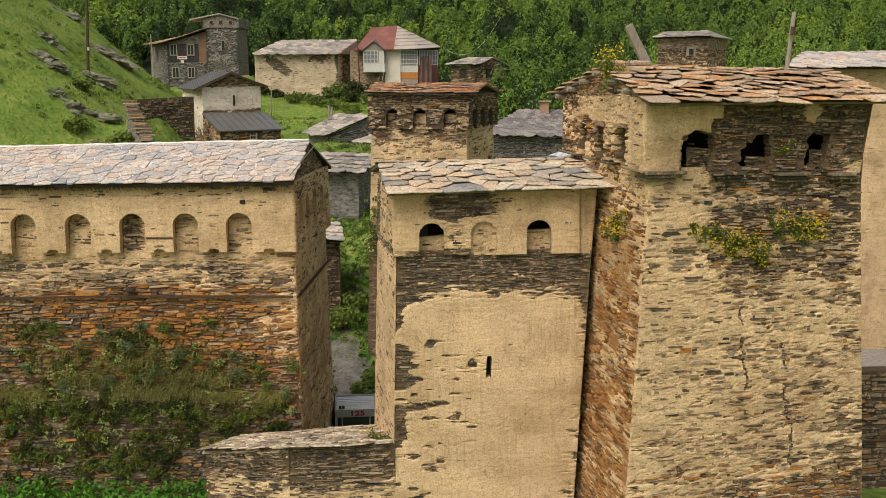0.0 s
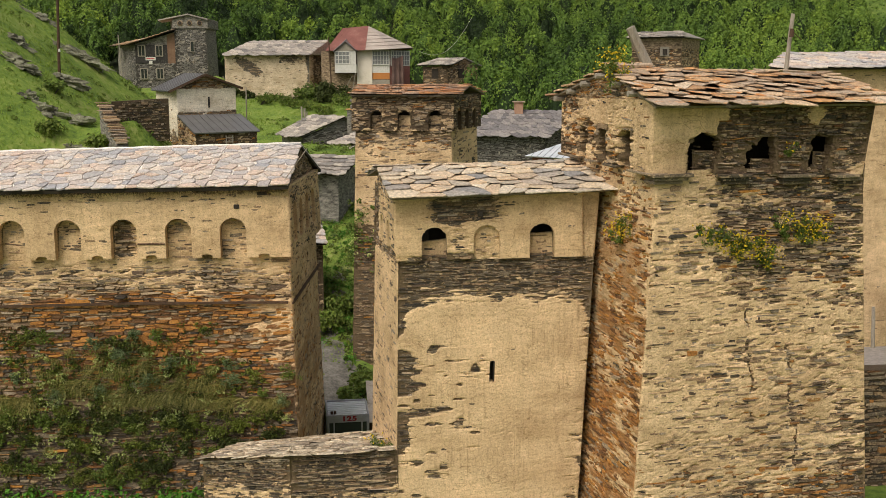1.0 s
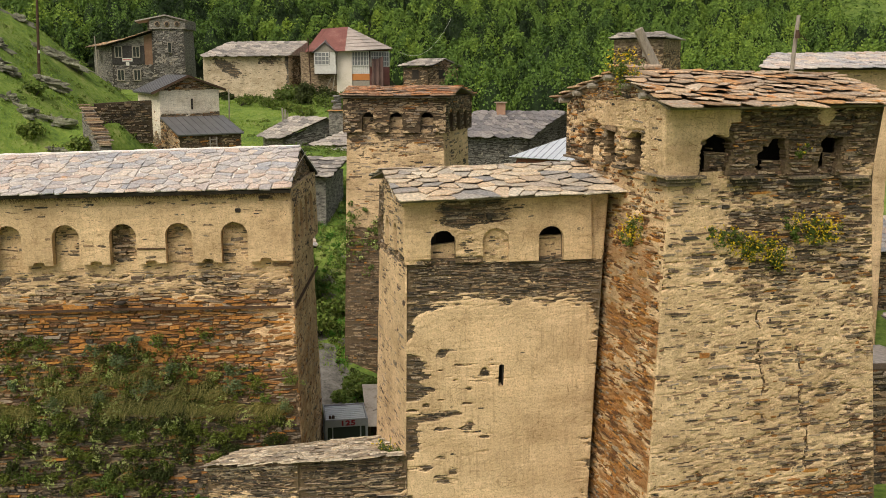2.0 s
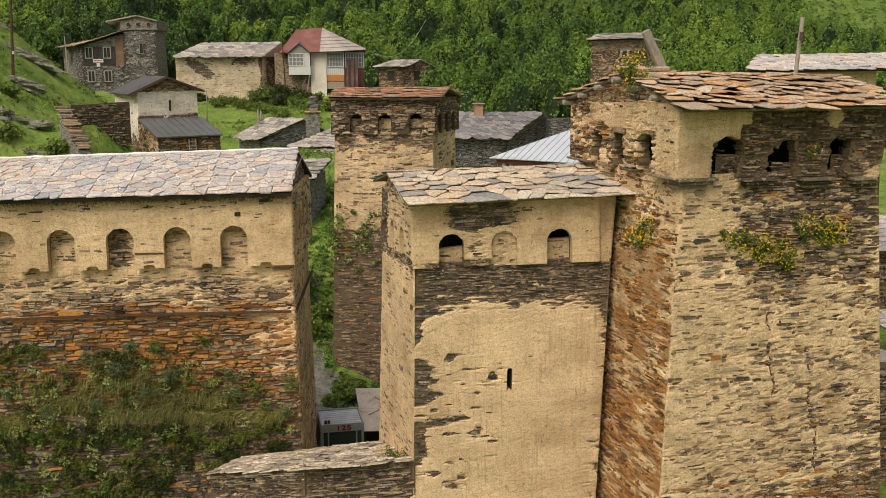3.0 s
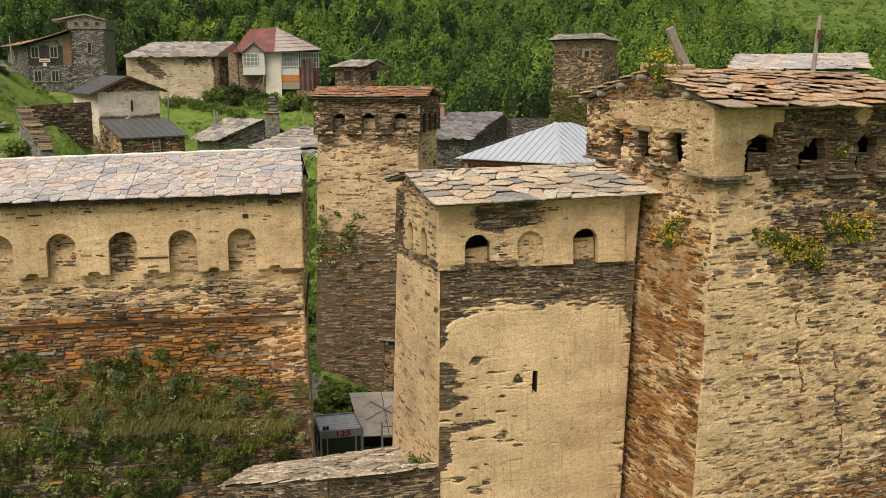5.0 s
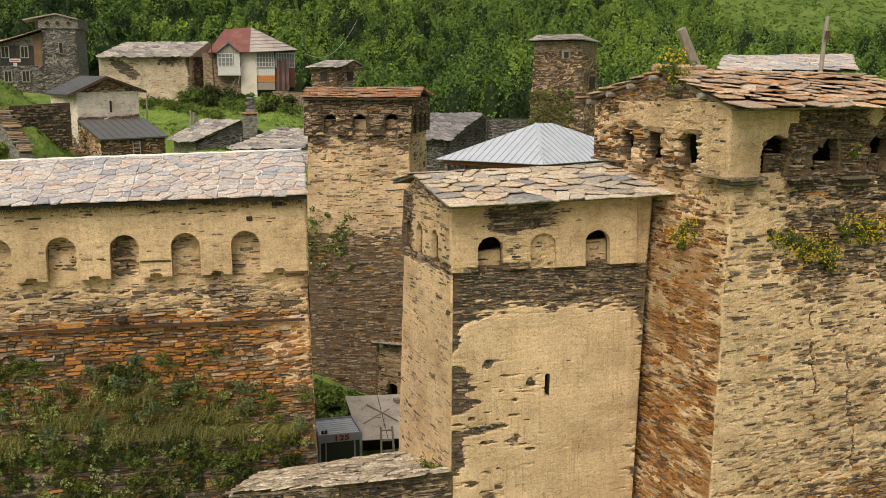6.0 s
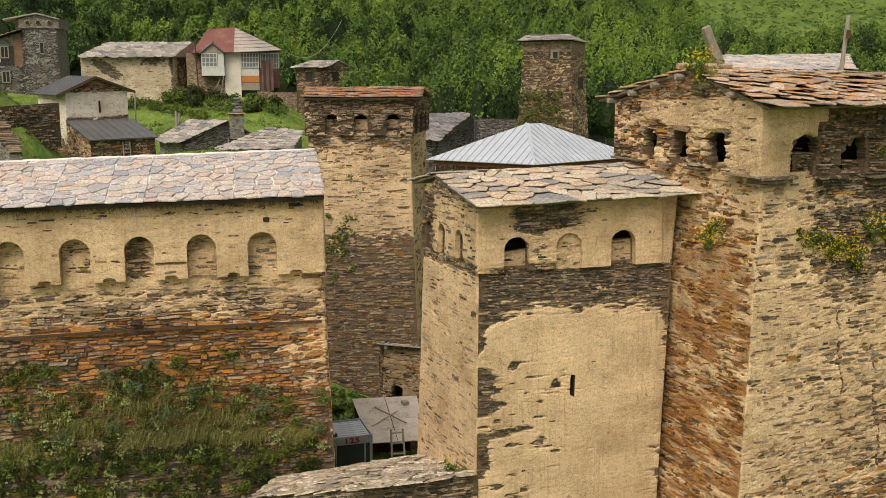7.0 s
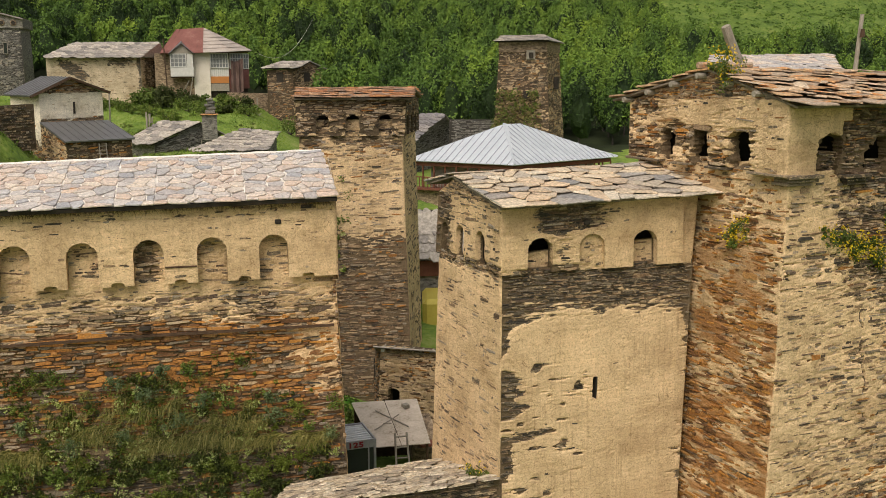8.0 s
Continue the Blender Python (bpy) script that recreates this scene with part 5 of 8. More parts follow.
masonry(rear, "side_wall", (1.55, 50.0, -1.2), (3.1, 54.6, -1.2), (2.7, 54.3, 12.3), (1.15, 50.1, 12.3), 0.75, (0.4, 0.5, 0, 0.1), seed=42, singles=30, cell=0.07, thick=0, course=(0.08, 0.16), length=(0.2, 0.6), amp=1.2)
masonry(rear, "parapet", (-3.8, 50.75, 12.2), (1.25, 49.85, 12.2), (1.3, 49.85, 13.95), (-3.75, 50.75, 13.95), 0.42, (0.3, 0.5, 0.06, 0.6), None,
        [(1.25, 0.3, -1, 0.7, 0.28), (2.65, 0.32, -1, 0.7, 0.28), (4.2, 0.32, -1, 0.7, 0.3)], seed=43, singles=60, cell=0.07, thick=0.3, coat=COAT_GREY, course=(0.05, 0.11), length=(0.15, 0.5))
masonry(rear, "side_parapet", (1.25, 49.85, 12.2), (2.95, 54.5, 12.2), (2.95, 54.5, 13.95), (1.3, 49.85, 13.95), 0.3, (0.45, 0.6, 0.05, 0.1), None,
        [(1.1, 0.3, -1, 0.7, 0.28), (2.4, 0.32, -1, 0.7, 0.28), (3.7, 0.32, -1, 0.7, 0.3)], seed=44, singles=30, cell=0.08, thick=0.3, coat=COAT_GREY, course=(0.05, 0.11), length=(0.15, 0.5))
masonry(rear, "inner_wall", (-3.6, 51.1, 12.1), (1.15, 50.25, 12.1), (1.15, 50.25, 12.95), (-3.6, 51.1, 12.95), 0.6, (0.4, 0.5, 0, 0.2), seed=45, cell=0.1, thick=0, coat=COAT_GREY)
# Near-black core: painted shade inside the arcade.
part("core", bm_hexa(bmesh.new(), [(-3.5, 51.6, -1), (1.2, 50.8, -1), (2.2, 54.4, -1), (-2.6, 55.3, -1)], [(-3.3, 51.5, 13.9), (1.0, 50.7, 13.9), (2.2, 54.2, 13.9), (-2.4, 55.0, 13.9)]), UNDER_AND_SHADE, rear)
SA, SB, SC, SD = (-3.85, 50.55, 13.95), (1.5, 49.4, 13.95), (2.2, 52.0, 14.4), (-3.4, 53.0, 14.4)
SE, SF = (-2.6, 55.8, 13.9), (3.2, 54.9, 13.9)
roof = gable_slabs(rear, SA, SB, SC, SD, SE, SF, 0.06, ROOF_BED)
slates(rear, roof, SA, SB, SC, SD, 6, 0.5, SLATE_RED, 17, 100, 0.05, 1.6, 0.1, 14.0, 0.1)
slates(rear, roof, SF, SE, SD, SC, 5, 0.55, SLATE_RED, 18, 0, 0.05, 1.6, 0.06)

# timbers of the big tower's roof, its leaning beam and its pole
for k in range(6):
    f = k / 5
    y = 24.6 + 5.0 * f
    z = np.interp(y, [23.6, 26.6, 29.7], [14.45, 15.08, 14.4]) - 0.12
    x = np.interp(y, [23.6, 29.6], [4.82, 3.55])
    part("rafter_end", bm_rod(bmesh.new(), (x - 0.28, y - 0.06, z), (x + 0.5, y + 0.1, z), 0.075, 0.08, 8), WOOD_GREY, big)
beam = part("leaning_beam", bm_rod(bmesh.new(), (5.5, 27.05, 15.0), (4.86, 26.92, 16.2), 0.14, 0.12, 6, 0.02), WOOD_GREY, None)
tagged(beam, "weathered grey squared beam leaning out of the slate roof", "beam")
stake = thing("roof_pole", "weathered wooden pole with a small insulator on the roof", "pole", at=(9.4, 27.85, 14.9))
part("pole", bm_rod(bmesh.new(), (9.36, 27.85, 14.85), (9.5, 27.86, 16.6), 0.065, 0.055, 8, 0.01), WOOD_GREY, stake)
part("insulator", bm_rod(bmesh.new(), (9.43, 27.7, 15.98), (9.43, 27.7, 16.2), 0.07, 0.05, 8), WOOD_DARK, stake)
part("wire", bm_rod(bmesh.new(), (9.5, 27.75, 16.1), (9.75, 27.8, 15.9), 0.012, 0.012, 4), WOOD_DARK, stake)
for i, (x, y, z) in enumerate(((4.62, 26.9, 15.22), (4.75, 26.3, 15.2))):
    s2 = part("slate", bm_rod(bmesh.new(), (x - 0.5, y, z), (x + 0.6, y + 0.1, z + 0.03), 0.09, 0.06, 6), SLATE_WARM, big)
# timber band, putlog hole and beam end of the long house
for x0, x1, z0, z1 in ((-16.5, -10.0, 7.9, 8.0), (-10.0, -4.75, 8.0, 7.99)):
    part("timber_band", bm_rod(bmesh.new(), (x0, 31.07, z0), (x1, 31.05, z1), 0.05, 0.05, 4), WOOD_DARK, house)
part("timber_band", bm_rod(bmesh.new(), (LX1 + 0.12, 31.0, 7.98), (LX1 + 0.36, 38.0, 7.9), 0.05, 0.05, 4), WOOD_DARK, house)
# Putlog holes are solid near-black boxes, their shade painted on.
box("putlog_hole", (-6.24, 31.1, 11.02), (0.17, 0.22, 0.13), UNDER_AND_SHADE, house, 0, 0.02)
box("putlog_hole", (-5.45, 31.1, 11.42), (0.3, 0.22, 0.1), UNDER_AND_SHADE, house, 0, 0.02)
box("beam_end", (-9.92, 31.08, 8.2), (0.3, 0.3, 0.07), UNDER_AND_SHADE, house, 0, 0.02)
box("lintel", (-8.88, 31.03, 9.88), (0.84, 0.1, 0.045), WOOD_DARK, house, 0, 0.01)
box("putlog_hole", (0.9, 26.2, 11.42), (0.13, 0.2, 0.12), UNDER_AND_SHADE, tower, 3.2, 0.01)

# straw and dead stalks that hang from the long house's eave
g = np.random.RandomState(66)
# Dense and dark, so the fringe also stands in for the eave's shade.
n = 2000
b_ = np.stack([g.uniform(-16.4, -4.8, n), g.uniform(30.75, 30.98, n), np.zeros(n)], 1)
b_[:, 2] = np.interp(b_[:, 0], [-16.6, -4.6], [11.47, 11.62])
w_ = np.stack([g.normal(0, 0.7, n), g.normal(0.1, 0.3, n), -np.abs(g.normal(0.6, 0.3, n))], 1)
v, f = strands(b_, w_, g.uniform(0.06, 0.24, n), np.full(n, 0.008), g, 0.2)
sw_ = adopt(put("straw_fringe", v, f, WOOD_DARK), house)
sw_["kind"] = "stuff"


def roof_plane(parent, A, B, C, D, rows, width, mat, seed, thick=0.06):
    """A slated slope on a house far off: a slab and its joined slates."""
    r = poly_slab(parent, "roof", (A, B, C, D), 0.1, UNDER_AND_SHADE)
    slates(parent, r, A, B, C, D, rows, width, mat, seed, 0, thick, 1.5, 0.03)
    return r


def seams(parent, A, B, C, D, count, mat, r=0.03):
    """Standing seams that run up a sheet-metal slope."""
    bm = bmesh.new()
    A, B, C, D = (Vector(p) for p in (A, B, C, D))
    n = (B - A).cross(D - A).normalized()
    if n.z < 0:
        n = -n
    for k in range(count + 1):
        f = k / count
        bm_rod(bm, A.lerp(B, f) + n * r * 0.6, D.lerp(C, f) + n * r * 0.6, r, r, 4)
    return part("seam", bm, mat, parent)


# stonework of houses far off
FAR_STONE = dict(cell=0.17, thick=0, course=(0.08, 0.17), length=(0.22, 0.7), spread=0.03, relief=0.04)

# ---- white house with a lean-to ----
white = thing("white_house", "small white rendered house, dark metal gable roof and lean-to", "house", at=(-18, 83, 9))
H0, H1, H2, H3 = (-19.05, 80.4), (-15.0, 83.6), (-17.6, 87.2), (-21.6, 84.2)
prism(white, "core", [(-18.9, 80.7), (-15.2, 83.7), (-17.6, 87.0), (-21.4, 84.2)], 8.6, 13.7, WHITE_WALL)
masonry(white, "front_wall", (*H0, 8.6), (*H1, 8.6), (*H1, 13.85), (*H0, 13.8), lambda U, V: 0.98 - 0.6 * smooth(3.55, 3.25, V) - 0.3 * smooth(4.5, 4.9, U) * (V < 4), (0.2, 0.6, 0.2, 0.3), seed=120, coat=COAT_WHITE, cell=0.1, thick=0, course=(0.09, 0.18), length=(0.25, 0.6), spread=0.015, proud=-0.02, relief=0.05)
masonry(white, "side_wall", (*H3, 8.6), (*H0, 8.6), (*H0, 13.8), (*H3, 13.7), lambda U, V: 0.95 - 0.55 * smooth(2.6, 1.0, V) - 0.15 * smooth(2.6, 3.8, U), (0.1, 0.6, 0.3, 0.4), seed=121, coat=COAT_WHITE, cell=0.1, thick=0, course=(0.09, 0.18), length=(0.25, 0.6), spread=0.015, proud=-0.02, relief=0.05)
masonry(white, "gable", (*H0, 13.75), (*H1, 13.8), (-16.95, 82.05, 14.8), (-17.1, 81.95, 14.8), 0.42, (0.1, 0.6, 0.2, 0.5), seed=101, coat=COAT_GREY, **FAR_STONE)
EL, AP, ER = Vector((-19.55, 79.8, 13.66)), Vector((-17.03, 81.5, 14.98)), Vector((-14.5, 83.85, 13.87))
back = Vector((-2.5, 4.6, 0.05))
r = poly_slab(white, "roof", [EL, AP, AP + back, EL + back], 0.12, GREY_METAL, "dark grey sheet metal roof")
seams(r, EL, EL + back, AP + back, AP, 8, GREY_METAL)
poly_slab(white, "roof", [ER, AP, AP + back, ER + back], 0.12, GREY_METAL)
for a, b in ((EL, AP), (AP, ER)):
    part("bargeboard", bm_rod(bmesh.new(), a + Vector((0.03, -0.05, -0.08)), b + Vector((0.03, -0.05, -0.08)), 0.12, 0.12, 4), WOOD_DARK, white)
# The slit is a dark box whose colour stands for its shade.
box("slit", (-16.9, 82.05, 12.72), (0.13, 0.1, 0.85), UNDER_AND_SHADE, white, 38, 0)
LT = [Vector((-17.08, 76.9, 10.57)), Vector((-12.61, 79.9, 10.56)), Vector((-14.73, 83.55, 11.75)), Vector((-19.1, 80.35, 11.78))]
prism(white, "lean_to_core", [(-16.9, 77.5), (-13.1, 80.1), (-14.9, 83.3), (-18.9, 80.3)], 8.2, [10.3, 10.3, 11.6, 11.6], RUBBLE_FAR)
masonry(white, "lean_to_wall", (-17.05, 77.25, 8.2), (-12.85, 80.05, 8.2), (-12.85, 80.05, 10.45), (-17.05, 77.25, 10.45), 0.3, (0.3, 0.5, 0.3, 0.2), None, [(2.9, 0.25, 1.65, 2.15, 0.02)], seed=102, cell=0.1, thick=0.3, coat=COAT_GREY, course=(0.09, 0.18), length=(0.25, 0.65), spread=0.03, relief=0.04)
masonry(white, "lean_to_side", (-19.08, 80.33, 8.2), (-17.05, 77.25, 8.2), (-17.05, 77.25, 10.45), (-19.08, 80.33, 11.65), 0.5, (0.1, 0.5, 0.3, 0.4), seed=103, cell=0.1, thick=0, coat=COAT_GREY, course=(0.09, 0.18), length=(0.25, 0.65), spread=0.03, relief=0.04)
r = poly_slab(white, "lean_to_roof", LT, 0.1, GREY_METAL, "dark grey sheet metal lean-to roof")
seams(r, LT[0], LT[1], LT[2], LT[3], 9, GREY_METAL)
bm = bmesh.new()
for dx in (0, 0.45):
    bm_rod(bm, (-14.9 + dx, 78.15 + 0.6 * dx, 8.7), (-15.0 + dx, 78.45 + 0.6 * dx, 10.3), 0.04, 0.04, 6)
for k in range(5):
    bm_rod(bm, (-14.92, 78.2 + 0.05 * k, 9.0 + 0.28 * k), (-14.47, 78.45 + 0.05 * k, 9.0 + 0.28 * k), 0.03, 0.03, 6)
lad = part("ladder", bm, WOOD_GREY, None)
tagged(lad, "small grey wooden ladder leaning on a stone lean-to", "ladder")
pole = part("pole", bm_rod(bmesh.new(), (-14.98, 88, float(ground_z(-14.98, 88)) - 0.3), (-14.85, 88, 13.8), 0.075, 0.05, 8, 0.02), WOOD_GREY, None)
tagged(pole, "thin weathered wooden pole standing on the grassy bank", "pole")
stump = thing("old_post", "short bleached split post in the grass", "post", at=(-13.25, 120, 10))
for dx, h, r in ((-0.25, 11.1, 0.15), (0.08, 10.9, 0.17), (0.33, 10.5, 0.11)):
    part("stave", bm_rod(bmesh.new(), (-13.25 + dx, 120 + 0.3 * dx, float(ground_z(-13.25, 120)) - 0.3), (-13.25 + dx * 1.1, 120, h), r, r * 0.7, 6, 0.05), WOOD_GREY, stump)

# ---- grey stone house with its tower, on the spur's far side ----
fh = thing("tower_house", "grey stone house with a dark boarded storey and a square tower", "house", at=(-40, 157, 12))
prism(fh, "wall", [(-42.0, 156), (-36.0, 156), (-36.0, 163), (-46.6, 163)], 11.5, [16.6, 16.6, 16.6, 16.6], RUBBLE_GREY)
prism(fh, "upper_wall", [(-42.0, 156), (-36.0, 156), (-36.0, 163), (-46.6, 163)], 16.6, [19.3, 21.1, 21.3, 19.1], RUBBLE_GREY)
masonry(fh, "front_facing", (-42.0, 155.9, 11.5), (-36.05, 155.9, 11.5), (-36.05, 155.9, 16.5), (-42.0, 155.9, 16.5), 0.35, (0.4, 0.4, 0, 0.3), seed=124, coat=COAT_ASH, stones=ASH, **FAR_STONE)
masonry(fh, "side_facing", (-46.6, 163, 11.5), (-42.0, 155.9, 11.5), (-42.0, 155.9, 19.3), (-46.6, 163, 19.1), 0.4, (0.4, 0.4, 0, 0.3), seed=125, coat=COAT_ASH, stones=ASH, **FAR_STONE)
masonry(fh, "tower_facing", (-36.0, 155.5, 11.5), (-31.1, 155.5, 11.5), (-31.3, 155.6, 21.9), (-35.9, 155.6, 21.9), 0.4, (0.4, 0.4, 0, 0.3), seed=126, coat=COAT_ASH, stones=ASH, **FAR_STONE)
boards(fh, "board", (-42.0, 155.85), (-37.2, 155.85), 16.5, 19.2, 0.3, make_plain("charred_board", [(0.3, (0.022, 0.02, 0.018)), (0.7, (0.07, 0.062, 0.055))], 2.0))
prism(fh, "render_strip", [(-37.2, 155.9), (-36.05, 155.9), (-36.05, 156), (-37.2, 156)], 16.4, [20.6, 21.0, 21.0, 20.6], make_plain("brown_render", [(0.3, (0.14, 0.08, 0.05)), (0.7, (0.26, 0.155, 0.095))], 1.5), "bare brown render")
RA2 = [(-42.6, 155.3, 19.2), (-36.0, 155.3, 21.35), (-36.0, 163.5, 21.5), (-48, 163.5, 19.2)]
roof_plane(fh, RA2[0], RA2[1], RA2[2], RA2[3], 9, 0.7, SLATE_WARM, 61)
for x, z in ((-41.0, 18.3), (-38.4, 18.3), (-40.8, 14.9), (-38.4, 14.9)):
    window(fh, (x, 155.8, z), 1.15, 1.7, 0, WOOD_GREY, 2, 1, 0.12, 0.14)
window(fh, (-45.0, 159.5, 18.0), 0.8, 1.5, -62, WOOD_GREY, 1, 1)
sign = thing("sign", "small white board with red lettering bars", "sign", at=(-39.75, 155.8, 17.0))
box("board", (-39.75, 155.82, 17.15), (1.5, 0.05, 0.5), WHITE_PAINT, sign, 0, 0)
box("board", (-39.75, 155.82, 16.55), (0.5, 0.05, 0.5), WHITE_PAINT, sign, 0, 0)
red = make_plain("red_print", [(0.3, (0.4, 0.05, 0.05)), (0.7, (0.5, 0.07, 0.06))], 2.0, 0.6, 0)
box("lettering_bar", (-39.75, 155.78, 17.15), (1.2, 0.03, 0.12), red, sign, 0, 0)
prism(fh, "tower_wall", [(-36.0, 155.6), (-31.1, 155.6), (-30.6, 161.5), (-37.6, 161.5)], 11.5, 22.0, RUBBLE_GREY, top=[(-35.9, 155.7), (-31.3, 155.7), (-30.9, 161.5), (-37.5, 161.5)])
prism(fh, "tower_parapet", [(-36.2, 155.4), (-30.9, 155.4), (-30.5, 161.8), (-37.9, 161.8)], 21.6, [22.8, 22.8, 22.8, 22.8], RUBBLE_GREY)
part("tower_gable", bm_hexa(bmesh.new(), [(-36.2, 155.4, 22.8), (-30.9, 155.4, 22.8), (-30.5, 161.8, 22.8), (-37.9, 161.8, 22.8)], [(-33.8, 155.4, 23.6), (-33.6, 155.4, 23.6), (-33.6, 161.8, 23.6), (-33.8, 161.8, 23.6)]), RUBBLE_GREY, fh)
for x in (-35.0, -33.6, -32.1):
    bm = bmesh.new()
    bmesh.ops.create_cone(bm, cap_ends=True, segments=10, radius1=0.45, radius2=0.38, depth=0.12, matrix=Matrix.Translation((x, 155.36, 22.35)) @ Matrix.Rotation(radians(90), 4, "X"))
    ar = part("arch", bm, RUBBLE_FAR, fh)
    # A solid dark disc paints the niche's shade.
    bm = bmesh.new()
    bmesh.ops.create_cone(bm, cap_ends=True, segments=10, radius1=0.27, radius2=0.27, depth=0.1, matrix=Matrix.Translation((x, 155.28, 22.35)) @ Matrix.Rotation(radians(90), 4, "X"))
    part("niche", bm, UNDER_AND_SHADE, ar)
poly_slab(fh, "tower_roof", [(-38.2, 155.0, 22.85), (-33.7, 155.0, 23.72), (-33.7, 162.3, 23.72), (-39.3, 162.3, 22.9)], 0.18, SLATE_GREY)
poly_slab(fh, "tower_roof", [(-30.75, 155.0, 22.95), (-33.7, 155.0, 23.72), (-33.7, 162.3, 23.72), (-30.7, 162.3, 22.95)], 0.18, SLATE_GREY)
window(fh, (-33.35, 155.5, 18.9), 0.6, 1.6, 0, WOOD_GREY, 1, 1)
part("post", bm_rod(bmesh.new(), (-43.6, 154, 12.5), (-44.0, 154.4, 20.6), 0.1, 0.08, 6), WOOD_GREY, fh)

# ---- long barn ----
barn = thing("barn", "long stone barn with flaking pale render and a hipped slate roof", "barn", at=(-20, 150, 11))
prism(barn, "wall", [(-27.0, 147.1), (-15.2, 147.1), (-12.4, 153), (-24, 157)], [9, 9, 9, 9], 17.4, PATCHED)
masonry(barn, "facing", (-27.1, 147, 9.0), (-15.1, 147, 9.0), (-15.1, 147, 17.45), (-27.1, 147, 17.4), lambda U, V: 0.92 - 0.95 * np.exp(-((U - 3.4) / 2.0) ** 2 - ((V - 6.9 + 0.6 * (U - 3.4)) / 1.0) ** 2) - 0.7 * np.exp(-((U - 9.3) / 2.2) ** 2 - ((V - 7.9) / 0.8) ** 2) - 0.5 * smooth(11.2, 11.9, U) - 0.55 * smooth(3.2, 2.4, V), (0.4, 0.5, 0, 0.2), seed=122, coat=COAT_BARN, amp=1.0, proud=-0.025, **FAR_STONE)
masonry(barn, "end_wall", (-15.1, 147, 9.0), (-12.3, 153, 9.0), (-12.3, 153, 17.5), (-15.1, 147, 17.45), lambda U, V: 0.45 + 0.4 * smooth(1.6, 0.4, U), (0.4, 0.5, 0, 0.2), seed=123, coat=COAT_BARN, **FAR_STONE)
B1, B2, B3, B4 = (-27.3, 146.5, 17.5), (-14.95, 146.5, 17.55), (-12.6, 151.0, 19.6), (-23.8, 151.0, 19.5)
roof_plane(barn, B1, B2, B3, B4, 8, 0.8, SLATE_GREY, 62, 0.08)
poly_slab(barn, "roof", [B2, (-11.8, 153.5, 17.5), B3], 0.1, SLATE_GREY)
poly_slab(barn, "roof", [B4, B3, (-11.8, 157.5, 17.4), (-24.5, 157.5, 17.4)], 0.1, SLATE_GREY)

# ---- the veranda house with the red roof ----
ph = thing("veranda_house", "two-storey white house with glazed veranda, part red part pale sheet roof", "house", at=(-6, 148, 11))
prism(ph, "base_wall", [(-13.2, 145.0), (-8.0, 144.3), (-8.0, 153), (-13.2, 153)], 9, 18.0, RUBBLE_FAR, "rubble stone base wall")
prism(ph, "wall", [(-8.15, 144.0), (-6.0, 144.0), (-6.0, 152), (-8.15, 152)], 11.5, 18.1, WHITE_WALL, "white plastered wall")
# Dark core, the unlit inside painted into its colour.
prism(ph, "core", [(-6.0, 144.6), (-3.6, 144.6), (-0.9, 147.4), (-0.9, 153), (-6.0, 153)], 11, 18.1, UNDER_AND_SHADE)
bay = box("bay", (-9.65, 143.6, 15.55), (3.0, 1.3, 1.2), WHITE_PAINT, ph, 0, 0.03, "white boarded bay")
box("bay_bracket", (-9.65, 143.7, 14.85), (3.1, 1.2, 0.14), WOOD_DARK, ph, 0, 0.01)
prism(ph, "bay_core", [(-11.1, 143.1), (-8.2, 143.1), (-8.2, 144.3), (-11.1, 144.3)], 16.1, 17.95, UNDER_AND_SHADE)
window(ph, (-10.1, 143.0, 17.05), 2.1, 1.8, 0, WHITE_PAINT, 4, 3, 0.1, 0.12, GLASS_PALE)
box("bay_panel", (-8.6, 143.05, 17.05), (0.8, 0.1, 1.8), WHITE_PAINT, ph, 0, 0.01)
for sx in (-1, 1):
    poly_slab(ph, "bay_roof", [(-9.65 + sx * 1.75, 142.6, 17.9), (-9.65, 142.6, 19.3), (-9.65, 147, 19.9), (-9.65 + sx * 1.75, 147, 17.9)], 0.08, GREY_METAL)
part("bay_gable", bm_hexa(bmesh.new(), [(-11.1, 142.9, 17.95), (-8.2, 142.9, 17.95), (-8.2, 143.0, 17.95), (-11.1, 143.0, 17.95)], [(-9.7, 142.9, 19.1), (-9.6, 142.9, 19.1), (-9.6, 143.0, 19.1), (-9.7, 143.0, 19.1)]), WOOD_GREY, ph)
window(ph, (-4.78, 144.2, 17.05), 2.45, 2.0, 0, WHITE_PAINT, 6, 3, 0.12, 0.12, GLASS_PALE)
boards(ph, "board", (-6.0, 144.25), (-3.55, 144.25), 14.95, 16.05, 0.27, WHITE_PAINT)
box("panel", (-4.78, 144.25, 14.5), (2.45, 0.1, 0.9), make_plain("orange_board", [(0.3, (0.42, 0.16, 0.04)), (0.7, (0.55, 0.22, 0.06))], 1.5, 0.7, 0.1), ph, 0, 0.01, "orange painted board")
box("panel", (-4.78, 144.25, 13.5), (2.45, 0.1, 1.0), WOOD_GREY, ph, 0, 0.01)
window(ph, (-2.1, 145.7, 17.0), 3.6, 2.1, 43, WHITE_PAINT, 7, 3, 0.12, 0.12, GLASS_PALE)
box("panel", (-2.1, 145.7, 14.6), (3.7, 0.1, 2.6), RED_SHEET, ph, 43, 0.01)
bm = bmesh.new()
